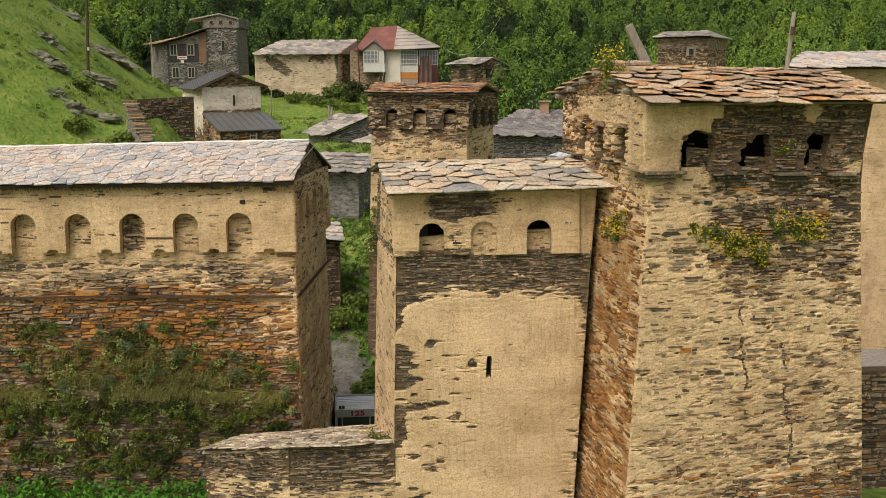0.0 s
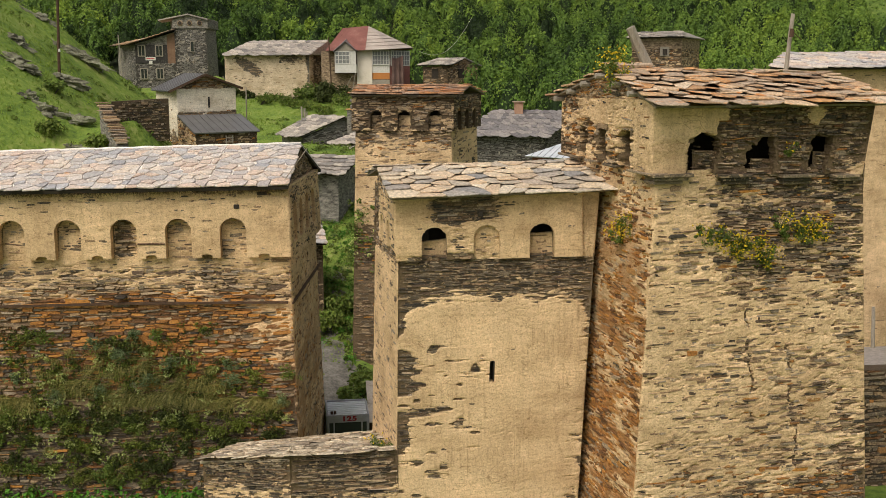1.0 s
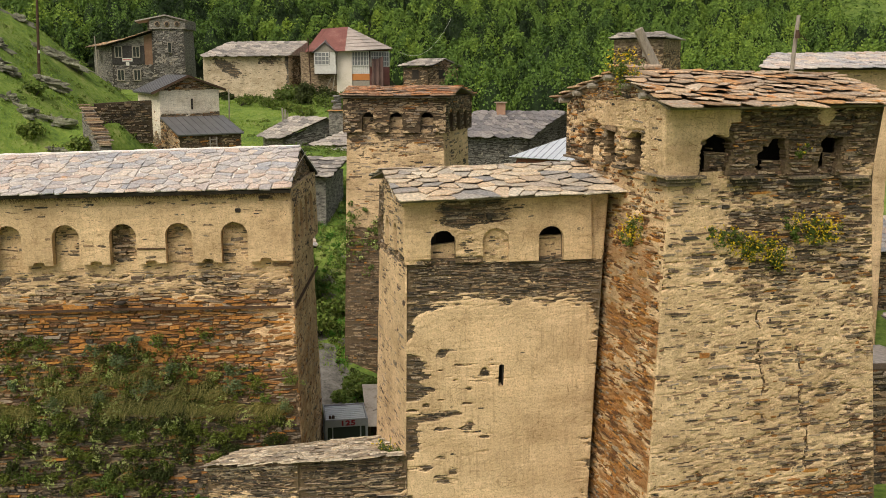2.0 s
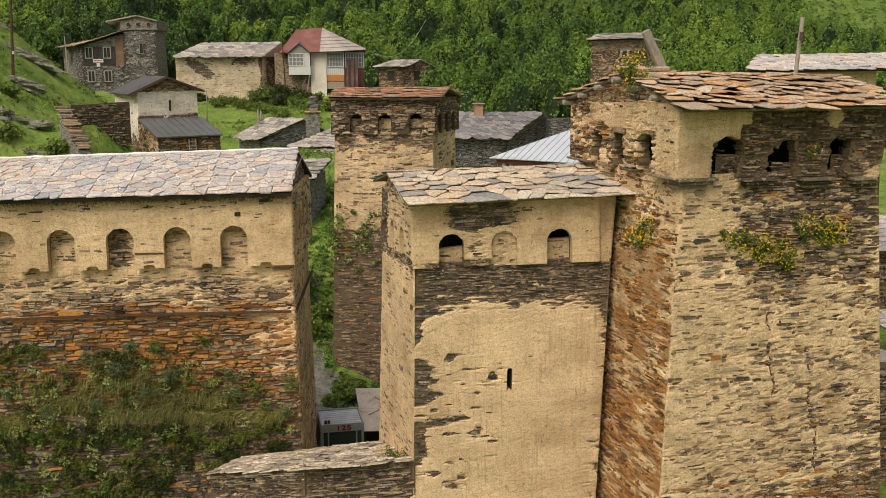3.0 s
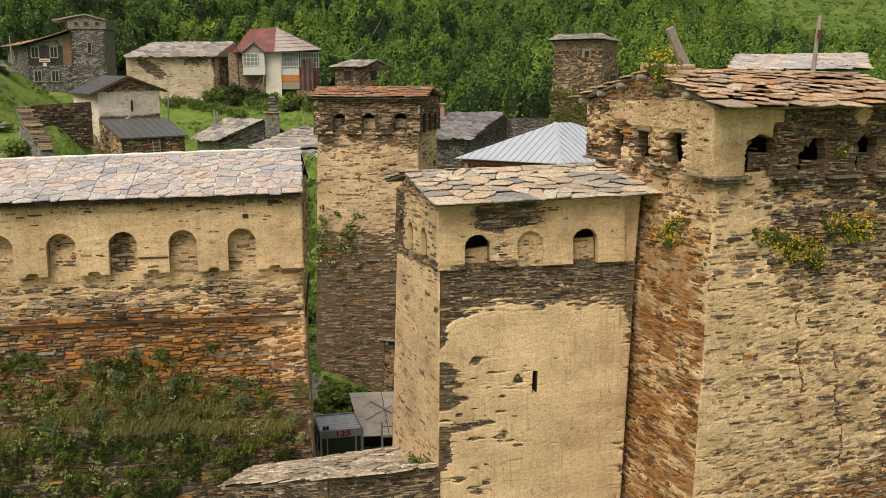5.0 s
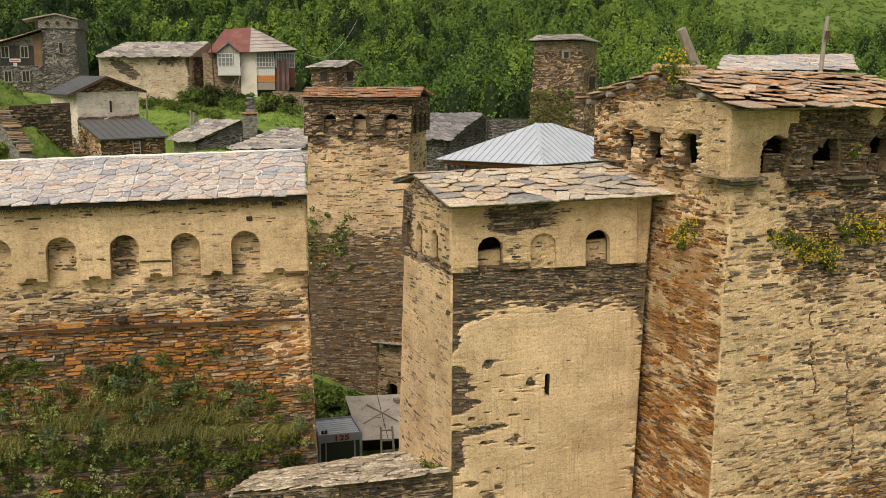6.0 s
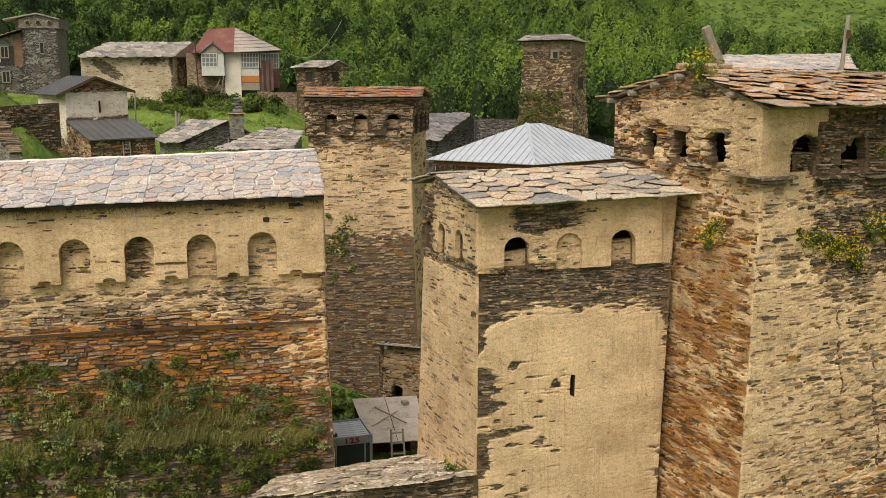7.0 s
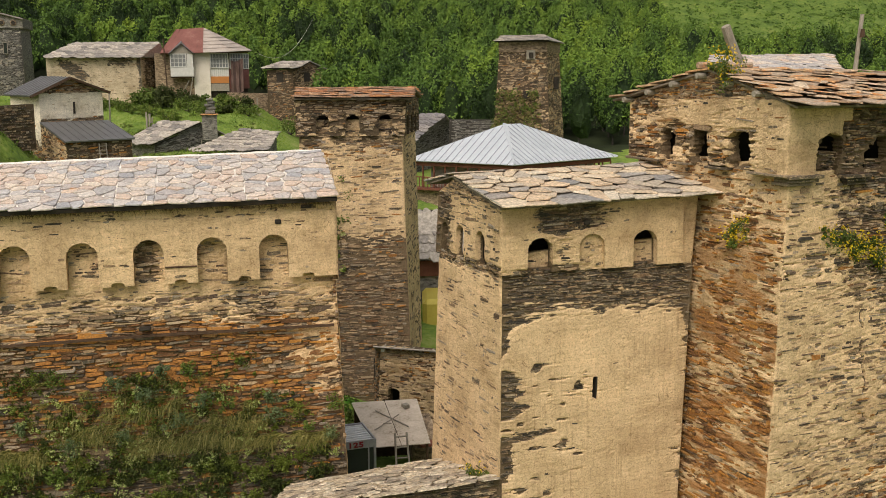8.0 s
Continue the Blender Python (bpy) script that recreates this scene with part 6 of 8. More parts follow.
bmesh.ops.create_grid(bm, x_segments=10, y_segments=12, size=0.5, matrix=Matrix.Translation((-2.6, 144.6, 15.0)) @ Matrix.Rotation(radians(12), 4, "Z") @ Matrix.Rotation(radians(90), 4, "X") @ Matrix.Diagonal((2.0, 4.4, 1, 1)))
for v in bm.verts:
    v.co.y += 0.12 * math.sin(v.co.x * 9) + 0.05 * math.sin(v.co.z * 3)
    v.co.z -= 0.25 * math.sin((v.co.x + 3.4) * 2.2)
tarp = part("tarpaulin", bm, make_plain("brown_cloth", [(0.3, (0.1, 0.06, 0.05)), (0.7, (0.2, 0.125, 0.1))], 1.2, 0.9, 0.3), None)
tagged(tarp, "dull brown cloth hanging from the veranda eave", "cloth")
tm = tarp.modifiers.new("thick", "SOLIDIFY")
tm.thickness = 0.02
E1, E1b, E2_, E3_, E4_, E5_ = (-12.4, 143.0, 18.0), (-6.9, 143.0, 18.1), (-3.2, 143.1, 18.25), (-0.25, 146.7, 18.5), (-0.25, 154, 18.4), (-12.6, 154, 18.0)
R1, R2 = (-10.25, 148.5, 21.3), (-6.6, 148.5, 21.6)
poly_slab(ph, "roof", [E1, E1b, R2, R1], 0.08, RED_SHEET, "faded red sheet metal roof")
seams(ph, E1, E1b, R2, R1, 7, RED_SHEET)
for q in ([E1b, E2_, R2], [E2_, E3_, R2], [E3_, E4_, R2]):
    poly_slab(ph, "roof", q, 0.08, PALE_SHEET, "pale rusty sheet roof")
for k in range(1, 7):
    f = k / 7
    bm = bmesh.new()
    for a, b in ((E1b, E2_), (E2_, E3_)):
        bm_rod(bm, Vector(a).lerp(Vector(R2), f) + Vector((0, -0.03, 0.05)), Vector(b).lerp(Vector(R2), f) + Vector((0, -0.03, 0.05)), 0.04, 0.04, 4)
    part("batten", bm, PALE_SHEET, ph)
poly_slab(ph, "roof", [E4_, E5_, R1, R2], 0.08, RED_SHEET)
poly_slab(ph, "roof", [E5_, E1, R1], 0.08, RED_SHEET)
part("post", bm_rod(bmesh.new(), (-11.6, 142.6, 11.5), (-11.9, 142.6, 19.8), 0.1, 0.08, 6), WOOD_DARK, ph)
for a, b in (((-9.0, 142.8, 11.2), (-8.3, 143.0, 15)), ((-10.5, 142.6, 11.2), (-8.8, 142.9, 14.5))):
    part("prop", bm_rod(bmesh.new(), a, b, 0.06, 0.05, 6), WOOD_GREY, ph)

# ---- short tower with a flat slate roof ----
st = thing("short_tower", "small square rubble tower with window holes and a thin slate roof", "tower", at=(4, 138, 10))
S0, S1, S2, S3 = (1.05, 137.3), (4.3, 136.0), (8.5, 139.0), (5.2, 141.5)
prism(st, "wall", [(S0[0] + 0.1, S0[1] + 0.1), (S1[0], S1[1] + 0.12), (S2[0] - 0.1, S2[1] + 0.05), S3], 8, 15.75, RUBBLE_FAR)
masonry(st, "facing", (*S0, 8), (*S1, 8), (*S1, 15.85), (*S0, 15.75), 0.3, (0.3, 0.5, 0.1, 0.3), None, [(1.75, 0.32, 6.25, 7.2, 0.02)], seed=117, coat=COAT_GREY, **FAR_STONE)
masonry(st, "facing", (*S1, 8), (*S2, 8), (*S2, 15.75), (*S1, 15.85), 0.45, (0.3, 0.5, 0.1, 0.3), None, [(2.3, 0.5, 6.3, 7.45, 0.02)], seed=118, coat=COAT_GREY, **FAR_STONE)
# Near-black boxes give the window holes a painted dark inside.
for x, y, tn in ((2.7, 136.75, -22), (6.15, 137.4, 35)):
    box("window_hole", (x, y, 14.85), (0.9, 0.3, 1.2), UNDER_AND_SHADE, st, tn, 0)
masonry(st, "gable", (*S1, 15.8), (*S2, 15.7), (6.75, 137.8, 16.75), (6.55, 137.65, 16.75), 0.3, (0.3, 0.5, 0.1, 0.3), seed=119, coat=COAT_GREY, **FAR_STONE)
roof_plane(st, (0.25, 137.2, 15.95), (4.95, 135.3, 16.0), (6.75, 137.6, 16.9), (3.4, 140.2, 16.9), 5, 0.6, SLATE_GREY, 63)
poly_slab(st, "roof", [(6.75, 137.5, 16.95), (9.1, 138.9, 15.95), (6.0, 142.4, 15.95), (3.4, 140.2, 16.9)], 0.12, SLATE_GREY)

# ---- tall far tower ----
ft = thing("far_tower", "tall tapering rubble tower with ivy and a low slate roof", "tower", at=(23, 100, 5))
prism(ft, "wall", [(19.7, 98.4), (25.9, 97.6), (29.4, 102.8), (22.6, 104.5)], 3, 17.6, RUBBLE_FAR, top=[(20.75, 98.6), (25.3, 98.0), (28.2, 102.4), (23.2, 103.4)])
prism(ft, "parapet", [(20.6, 98.4), (25.35, 97.8), (28.4, 102.5), (23.2, 103.6)], 17.2, 18.2, RUBBLE_FAR)
roof_plane(ft, (20.1, 98.1, 18.2), (25.4, 97.3, 18.35), (26.3, 101, 18.95), (21.9, 101.5, 18.85), 5, 0.6, SLATE_GREY, 64)
poly_slab(ft, "roof", [(25.4, 97.3, 18.35), (28.9, 102.5, 18.25), (26.3, 101, 18.95)], 0.1, SLATE_GREY)
poly_slab(ft, "roof", [(21.9, 101.5, 18.85), (26.3, 101, 18.95), (28.9, 102.5, 18.25), (23.2, 104, 18.2)], 0.1, SLATE_GREY)
masonry(ft, "facing", (19.9, 98.36, 6.0), (25.8, 97.6, 6.0), (25.33, 97.9, 17.2), (20.7, 98.5, 17.2), 0.4, (0.3, 0.6, 0.06, 0.25), seed=104, cell=0.12, thick=0, coat=COAT_GREY, course=(0.09, 0.18), length=(0.25, 0.65), spread=0.03, relief=0.03)
masonry(ft, "facing", (25.85, 97.62, 6.0), (29.25, 102.7, 6.0), (28.3, 102.4, 17.2), (25.37, 97.92, 17.2), 0.45, (0.3, 0.6, 0.05, 0.3), seed=105, cell=0.12, thick=0, coat=COAT_GREY, course=(0.09, 0.18), length=(0.25, 0.65), spread=0.03, relief=0.03)
wn = box("window_surround", (23.75, 98.05, 16.95), (0.85, 0.3, 0.9), WOOD_GREY, ft, -7, 0.02)
# Window holes as solid dark boxes: shade put into the colour.
box("window_hole", (23.75, 97.95, 16.9), (0.42, 0.3, 0.55), UNDER_AND_SHADE, wn, -7, 0)
box("window_hole", (23.3, 97.9, 13.1), (0.5, 0.5, 0.7), UNDER_AND_SHADE, ft, -7, 0)
box("window_hole", (27.0, 100.0, 14.2), (0.5, 0.7, 1.2), UNDER_AND_SHADE, ft, 56, 0)

# ---- house with the zinc hip roof ----
mh = thing("zinc_roof_house", "house with a dark red timber balcony under a zinc hip roof", "house", at=(19, 89, 4))
EZ = 7.66
ML, MN, MR, MB_ = Vector((9.45, 90.0, EZ)), Vector((17.25, 82.6, EZ)), Vector((29.0, 88.5, EZ)), Vector((21.2, 95.9, EZ))
MT1, MT2 = Vector((18.53, 90.0, 10.67)), Vector((20.15, 90.2, 10.7))
for q, cnt in (((ML, MN, MT1, MT1), 16), ((MN, MR, MT2, MT1), 22)):
    pts = [q[0], q[1], q[2]] if (q[2] - q[3]).length < 0.01 else list(q)
    r = poly_slab(mh, "roof", pts, 0.06, ZINC, "pale zinc sheet roof")
    bm = bmesh.new()
    a, b = q[0], q[1]
    up = (q[2] - a).cross(b - a).cross(b - a)
    n = (b - a).cross(q[2] - a).normalized()
    if n.z < 0:
        n = -n
    d = (b - a).normalized()
    rise = (q[2] - a) - d * (q[2] - a).dot(d)
    full = rise.length
    rise.normalize()
    pl, pr = (q[3] - a).dot(d), (q[2] - a).dot(d)
    L = (b - a).length
    for k in range(1, cnt):
        s = L * k / cnt
        ln = full * (s / pl if s < pl else (1.0 if s <= pr else (L - s) / (L - pr)))
        bm_rod(bm, a + d * s + n * 0.02, a + d * s + rise * ln + n * 0.02, 0.04, 0.04, 4)
    part("seam", bm, ZINC_SEAM, r)
    part("ridge_cap", bm_rod(bmesh.new(), q[1] + Vector((0, 0, 0.03)), q[3] + Vector((0, 0, 0.03)), 0.09, 0.09, 6), ZINC, mh)
poly_slab(mh, "roof", [MR, MB_, MT2], 0.06, ZINC)
poly_slab(mh, "roof", [MB_, ML, MT1, MT2], 0.06, ZINC)
RED_WOOD = make_plain("red_brown_timber", [(0.3, (0.09, 0.03, 0.018)), (0.7, (0.2, 0.075, 0.04))], 3.0, 0.7, 0.3)
MC = (ML + MN + MR + MB_) / 4
inner = [tuple((p.lerp(MC, 0.24)).xy) for p in (ML, MN, MR, MB_)]
prism(mh, "wall", inner, 2.5, EZ - 0.15, make_plain("house_wall", [(0.3, (0.16, 0.13, 0.1)), (0.7, (0.34, 0.29, 0.23))], 0.8))
outer = [p.lerp(MC, 0.07) for p in (ML, MN, MR, MB_)]
for k in range(3):
    a, b = outer[k], outer[(k + 1) % 4]
    turn = math.degrees(math.atan2(b.y - a.y, b.x - a.x))
    ln = (b - a).length
    mid = (a + b) / 2
    box("fascia", (mid.x, mid.y, EZ - 0.3), (ln, 0.12, 0.3), RED_WOOD, mh, turn, 0.01)
    box("balcony_floor", (mid.x, mid.y, EZ - 2.45), (ln, 1.2, 0.16), RED_WOOD, mh, turn, 0.01)
    box("handrail", (mid.x, mid.y, EZ - 1.45), (ln, 0.1, 0.1), RED_WOOD, mh, turn, 0.01)
    np_ = int(ln / 1.1)
    for i in range(np_ + 1):
        c = a.lerp(b, i / np_)
        box("post", (c.x, c.y, EZ - 1.42), (0.12, 0.12, 2.1), RED_WOOD, mh, turn, 0.01)
    nb = int(ln / 0.28)
    for i in range(nb):
        c = a.lerp(b, (i + 0.5) / nb)
        box("baluster", (c.x, c.y, EZ - 1.93), (0.07, 0.05, 0.9), RED_WOOD, mh, turn, 0)
    prism(mh, "lower_wall", [tuple(a.xy), tuple(b.xy), tuple((b.lerp(MC, 0.06)).xy), tuple((a.lerp(MC, 0.06)).xy)], 2.5, EZ - 2.55, RUBBLE_FAR)

# ---- slate house behind, grey ----
gh = thing("slate_house", "low stone house with a long dark grey slate roof", "house", at=(10, 106, 4))
GA, GB, GC, GD = (3.6, 103.4, 8.75), (13.5, 104.5, 8.5), (18.1, 109.7, 10.85), (8.4, 109.0, 10.95)
prism(gh, "wall", [(4.0, 104.0), (13.2, 105.0), (19.8, 113), (9.5, 114)], 3, [8.7, 8.45, 8.6, 8.7], RUBBLE_GREY)
masonry(gh, "facing", (4.0, 103.9, 3.0), (13.25, 104.9, 3.0), (13.25, 104.9, 8.5), (4.0, 103.9, 8.75), 0.3, (0.5, 0.4, 0, 0.2), seed=111, coat=COAT_ASH, stones=ASH, **FAR_STONE)
masonry(gh, "gable", (13.3, 104.9, 8.35), (20.0, 113.0, 9.35), (18.0, 109.9, 10.75), (17.9, 109.7, 10.75), 0.15, (0.5, 0.4, 0, 0.2), seed=112, coat=COAT_ASH, stones=ASH, **FAR_STONE)
masonry(gh, "gable", (13.3, 104.85, 3.0), (20.0, 112.95, 3.0), (20.0, 112.95, 9.4), (13.3, 104.85, 8.4), 0.15, (0.5, 0.4, 0, 0.2), seed=113, coat=COAT_ASH, stones=ASH, **FAR_STONE)
roof_plane(gh, GA, GB, GC, GD, 9, 0.7, SLATE_DARK, 65, 0.05)
poly_slab(gh, "roof", [GD, GC, (20.4, 113.6, 8.9), (10, 114.6, 8.9)], 0.1, SLATE_GREY)
prism(gh, "chimney", [(10.4, 108.2), (11.3, 108.2), (11.3, 109.1), (10.4, 109.1)], 10.2, 11.85, make_plain("chimney_brick", [(0.3, (0.3, 0.16, 0.1)), (0.7, (0.42, 0.26, 0.17))], 3.0))
box("chimney_cap", (10.85, 108.65, 11.9), (1.25, 1.25, 0.12), SLATE_WARM, gh, 0, 0.02)
gw = thing("garden_wall", "long low dry stone wall behind the zinc-roofed house", "wall", at=(21, 108, 5))
prism(gw, "body", [(18.6, 110.2), (25.0, 106.6), (25.0, 107.2), (18.8, 110.8)], 3, [10.25, 10.25, 10.25, 10.25], RUBBLE_GREY)
masonry(gw, "wall", (18.6, 110.1, 3.0), (25.0, 106.5, 3.0), (25.0, 106.5, 10.3), (18.6, 110.1, 10.3), 0.2, (0.5, 0.4, 0, 0.2), seed=114, coat=COAT_ASH, stones=ASH, **FAR_STONE)

# ---- two slate-roofed sheds and their chimney ----
sa = thing("shed", "low stone shed with a rough grey slate roof", "shed", "sheds below the barn", at=(-11, 110, 7))
prism(sa, "wall", [(-14.7, 110.3), (-12.3, 108.4), (-5.7, 111.6), (-8.4, 115)], 6.0, [8.3, 8.2, 8.8, 8.9], RUBBLE_GREY)
masonry(sa, "gable", (-12.35, 108.3, 8.15), (-5.7, 111.5, 8.8), (-7.5, 110.65, 10.25), (-7.9, 110.45, 10.25), 0.2, (0.5, 0.4, 0, 0.2), seed=115, coat=COAT_ASH, stones=ASH, **FAR_STONE)
masonry(sa, "gable", (-12.35, 108.25, 6.0), (-5.7, 111.45, 6.0), (-5.7, 111.45, 8.9), (-12.35, 108.25, 8.2), 0.2, (0.5, 0.4, 0, 0.2), seed=116, coat=COAT_ASH, stones=ASH, **FAR_STONE)
roof_plane(sa, (-15.15, 110.0, 8.5), (-12.45, 107.9, 8.36), (-7.7, 110.0, 10.36), (-11.65, 112.3, 10.4), 7, 0.6, SLATE_GREY, 66)
poly_slab(sa, "roof", [(-11.65, 112.3, 10.4), (-7.7, 110.0, 10.36), (-5.2, 111.4, 9.0), (-8.4, 115.4, 9.0)], 0.1, SLATE_GREY)
prism(sa, "chimney", [(-7.6, 109.9), (-6.1, 109.9), (-6.1, 111.2), (-7.6, 111.2)], 8.5, 11.05, RUBBLE_GREY)
box("chimney_cap", (-6.85, 110.5, 11.1), (1.75, 1.6, 0.1), SLATE_WARM, sa, 0, 0.02)
for k, (dx, z, w, h) in enumerate(((0.0, 11.35, 1.0, 0.4), (0.1, 11.72, 0.8, 0.35), (-0.05, 12.05, 0.9, 0.3), (0.12, 12.35, 0.55, 0.3), (0.0, 12.62, 0.7, 0.24))):
    box("cairn_stone", (-6.75 + dx, 110.5, z), (w, 0.7, h), STONE_ASH, sa, 20 * k, 0.08)
sb = thing("shed", "low stone shed with a wide pale slate roof", "shed", "sheds below the barn", at=(-5, 100, 7))
prism(sb, "wall", [(-8.4, 100.4), (-2.2, 98.6), (-0.6, 103.5), (-4.0, 104.3)], 6, [7.9, 8.0, 9.3, 9.7], RUBBLE_GREY)
roof_plane(sb, (-9.0, 100.0, 8.12), (-1.9, 97.8, 8.25), (-0.4, 102.8, 9.5), (-3.65, 104.2, 9.98), 8, 0.6, SLATE_GREY, 67)

sc = thing("shed", "ruined stone shed with a slab roof beside the alley", "shed", "sheds below the barn", at=(-6.5, 68, 6))
prism(sc, "wall", [(-9.5, 67), (-5.6, 66.2), (-4.6, 70), (-9, 71)], 4.5, [8.6, 8.5, 8.6, 8.7], RUBBLE_GREY)
roof_plane(sc, (-9.9, 66.5, 8.6), (-5.2, 65.7, 8.5), (-4.2, 70.4, 9.3), (-9.3, 71.3, 9.4), 5, 0.7, SLATE_GREY, 68)
sd = thing("shed", "narrow stone outbuilding with a pale slate roof behind the long house", "shed", "sheds below the barn", at=(-7, 56, 1))
masonry(sd, "wall", (-8.6, 54.3, 0.5), (-5.75, 55.2, 0.5), (-5.75, 55.2, 5.7), (-8.6, 54.3, 5.8), 0.25, (0.6, 0.4, 0, 0.2), seed=95, cell=0.1, coat=COAT_GREY, thick=0, course=(0.07, 0.15), length=(0.2, 0.6))
masonry(sd, "wall", (-5.75, 55.2, 0.5), (-6.3, 58.6, 0.5), (-6.3, 58.6, 5.8), (-5.75, 55.2, 5.7), 0.25, (0.6, 0.4, 0, 0.2), seed=96, cell=0.1, coat=COAT_GREY, thick=0, course=(0.07, 0.15), length=(0.2, 0.6))
prism(sd, "core", [(-8.5, 54.7), (-6.0, 55.5), (-6.6, 58.5), (-9.0, 58)], 0.5, 5.6, RUBBLE_GREY)
roof_plane(sd, (-8.9, 53.8, 6.2), (-5.5, 54.8, 5.8), (-6.1, 58.9, 6.2), (-9.4, 58.4, 6.5), 5, 0.5, SLATE, 69)
se = thing("shed", "small stone hut with slate slab roof and dark door", "shed", "sheds below the barn", at=(-2, 74, 5))
prism(se, "wall", [(-7.2, 80), (-2.8, 79.2), (-2.2, 83), (-6.8, 84)], 5.5, [8.0, 8.0, 8.4, 8.4], RUBBLE_GREY)
roof_plane(se, (-9.0, 79.4, 8.0), (-2.4, 78.6, 8.1), (-1.8, 83.6, 9.0), (-8.4, 84.6, 8.9), 6, 0.7, SLATE_GREY, 70)
box("door", (-4.6, 79.5, 6.9), (0.9, 0.1, 1.8), RED_WOOD, se, -10, 0.01)

# ---- neighbour house beyond the big tower ----
nb = thing("neighbour_house", "tall beige rendered house with a pale grey slate roof", "house", at=(20, 53, 3))
masonry(nb, "wall", (17.4, 50.2, 0), (24.15, 50.8, 0), (24.1, 50.9, 15.2), (17.5, 50.3, 15.2), lambda U, V: 0.95 - 0.25 * np.exp(-((V - 7) / 0.4) ** 2), (0.4, 0.5, 0, 0.1), seed=71, cell=0.09, amp=1.0, spread=0.01, proud=-0.008, course=(0.06, 0.12), length=(0.2, 0.5))
prism(nb, "core", [(17.6, 50.9), (23.9, 51.4), (22.9, 57.4), (19.6, 57)], 3, 15.1, COAT_GREY)
r = poly_slab(nb, "roof", [(16.75, 49.7, 15.2), (24.65, 50.3, 15.25), (26.1, 53.2, 16.05), (18.7, 53.2, 15.95)], 0.1, UNDER_AND_SHADE)
slates(nb, r, (16.75, 49.7, 15.2), (24.65, 50.3, 15.25), (26.1, 53.2, 16.05), (18.7, 53.2, 15.95), 8, 0.5, SLATE, 72, 200, 0.05, 1.4, 0.03)
poly_slab(nb, "roof", [(18.7, 53.2, 15.95), (26.1, 53.2, 16.05), (25.8, 58.8, 14.0), (19.8, 58, 14.0)], 0.1, SLATE_GREY)
ls = thing("side_shed", "dark rubble outbuilding with a thin slate eave beside the rendered house", "shed", at=(22, 46, 0))
masonry(ls, "wall", (16.0, 43.6, -0.5), (27.5, 44.6, -0.5), (27.5, 44.6, 1.55), (16.0, 43.6, 1.75), 0.2, (0.7, 0.3, 0, 0.1), seed=73, cell=0.1, coat=COAT_GREY, course=(0.07, 0.15), length=(0.2, 0.6))
poly_slab(ls, "roof", [(15.8, 43.2, 1.8), (23.9, 43.9, 1.68), (23.9, 49.9, 1.0), (15.8, 49.6, 1.0)], 0.06, SLATE_DARK)
r = poly_slab(ls, "roof", [(23.9, 43.9, 1.68), (27.8, 44.2, 1.6), (27.8, 50.3, 2.9), (23.9, 49.9, 2.6)], 0.06, SLATE_DARK)
slates(ls, r, (23.9, 43.9, 1.68), (27.8, 44.2, 1.6), (27.8, 50.3, 2.9), (23.9, 49.9, 2.6), 9, 0.6, SLATE_GREY, 74, 0, 0.04, 1.5, 0.04)
wp = part("wall_post", bm_rod(bmesh.new(), (22.85, 49.4, 0.0), (22.7, 49.5, 3.2), 0.11, 0.09, 6, 0.02), WOOD_GREY, None)
tagged(wp, "grey weathered post standing against the rendered house", "post", "posts in the village")
lh = thing("low_house", "low rubble house with a pale slate roof", "house", at=(31, 60, 1))
masonry(lh, "wall", (25.6, 57.4, 0.2), (38, 58.4, 0.2), (38, 58.4, 4.6), (25.6, 57.4, 4.6), 0.3, (0.4, 0.5, 0.1, 0.1), seed=75, cell=0.12, coat=COAT_GREY, course=(0.08, 0.16), length=(0.25, 0.6))
prism(lh, "core", [(25.7, 57.9), (37.9, 58.9), (37.4, 66), (25.2, 65)], 0, 4.5, RUBBLE_FAR)
r = poly_slab(lh, "roof", [(25.2, 56.9, 4.6), (38.4, 57.9, 4.6), (38, 62.4, 6.0), (24.9, 61.4, 6.0)], 0.08, UNDER_AND_SHADE)
slates(lh, r, (25.2, 56.9, 4.6), (38.4, 57.9, 4.6), (38, 62.4, 6.0), (24.9, 61.4, 6.0), 8, 0.55, SLATE, 76, 0, 0.05, 1.5, 0.03)
poly_slab(lh, "roof", [(24.9, 61.4, 6.0), (38, 62.4, 6.0), (37.6, 66.8, 4.4), (24.8, 65.8, 4.4)], 0.08, SLATE_GREY)

rw = thing("retaining_wall", "dark mossy rubble retaining wall beside the big tower", "wall", at=(18, 34, 0))
masonry(rw, "wall", (12.2, 33.7, -0.3), (26, 35.2, -0.3), (26, 35.4, 4.4), (12.2, 33.9, 4.6), 0.15, (0.6, 0.5, 0.15, 0.05), seed=77, cell=0.1, coat=COAT_GREY, thick=0.7, course=(0.07, 0.16), length=(0.25, 0.7))

# ---- in the alley: low house, plywood shed, ladder, booth ----
al = thing("alley_house", "low rubble house with thin eave and a dark doorway", "house", at=(0, 45, 0))
masonry(al, "wall", (-1.15, 44.7, 0), (1.8, 42.0, 0), (1.8, 42.0, 3.7), (-1.0, 44.6, 3.5), 0.6, (0.05, 0.4, 0.3, 0.6), None, [(0.75, 0.3, -1, 1.6, 0.15)], seed=81, singles=60, cell=0.06, coat=COAT_GREY, thick=0.4)
masonry(al, "wall", (-1.1, 46.2, 0), (-1.15, 44.7, 0), (-1.0, 44.6, 3.5), (-0.95, 46.2, 3.0), 0.35, (0.3, 0.5, 0.2, 0.1), seed=82, cell=0.08, coat=COAT_GREY)
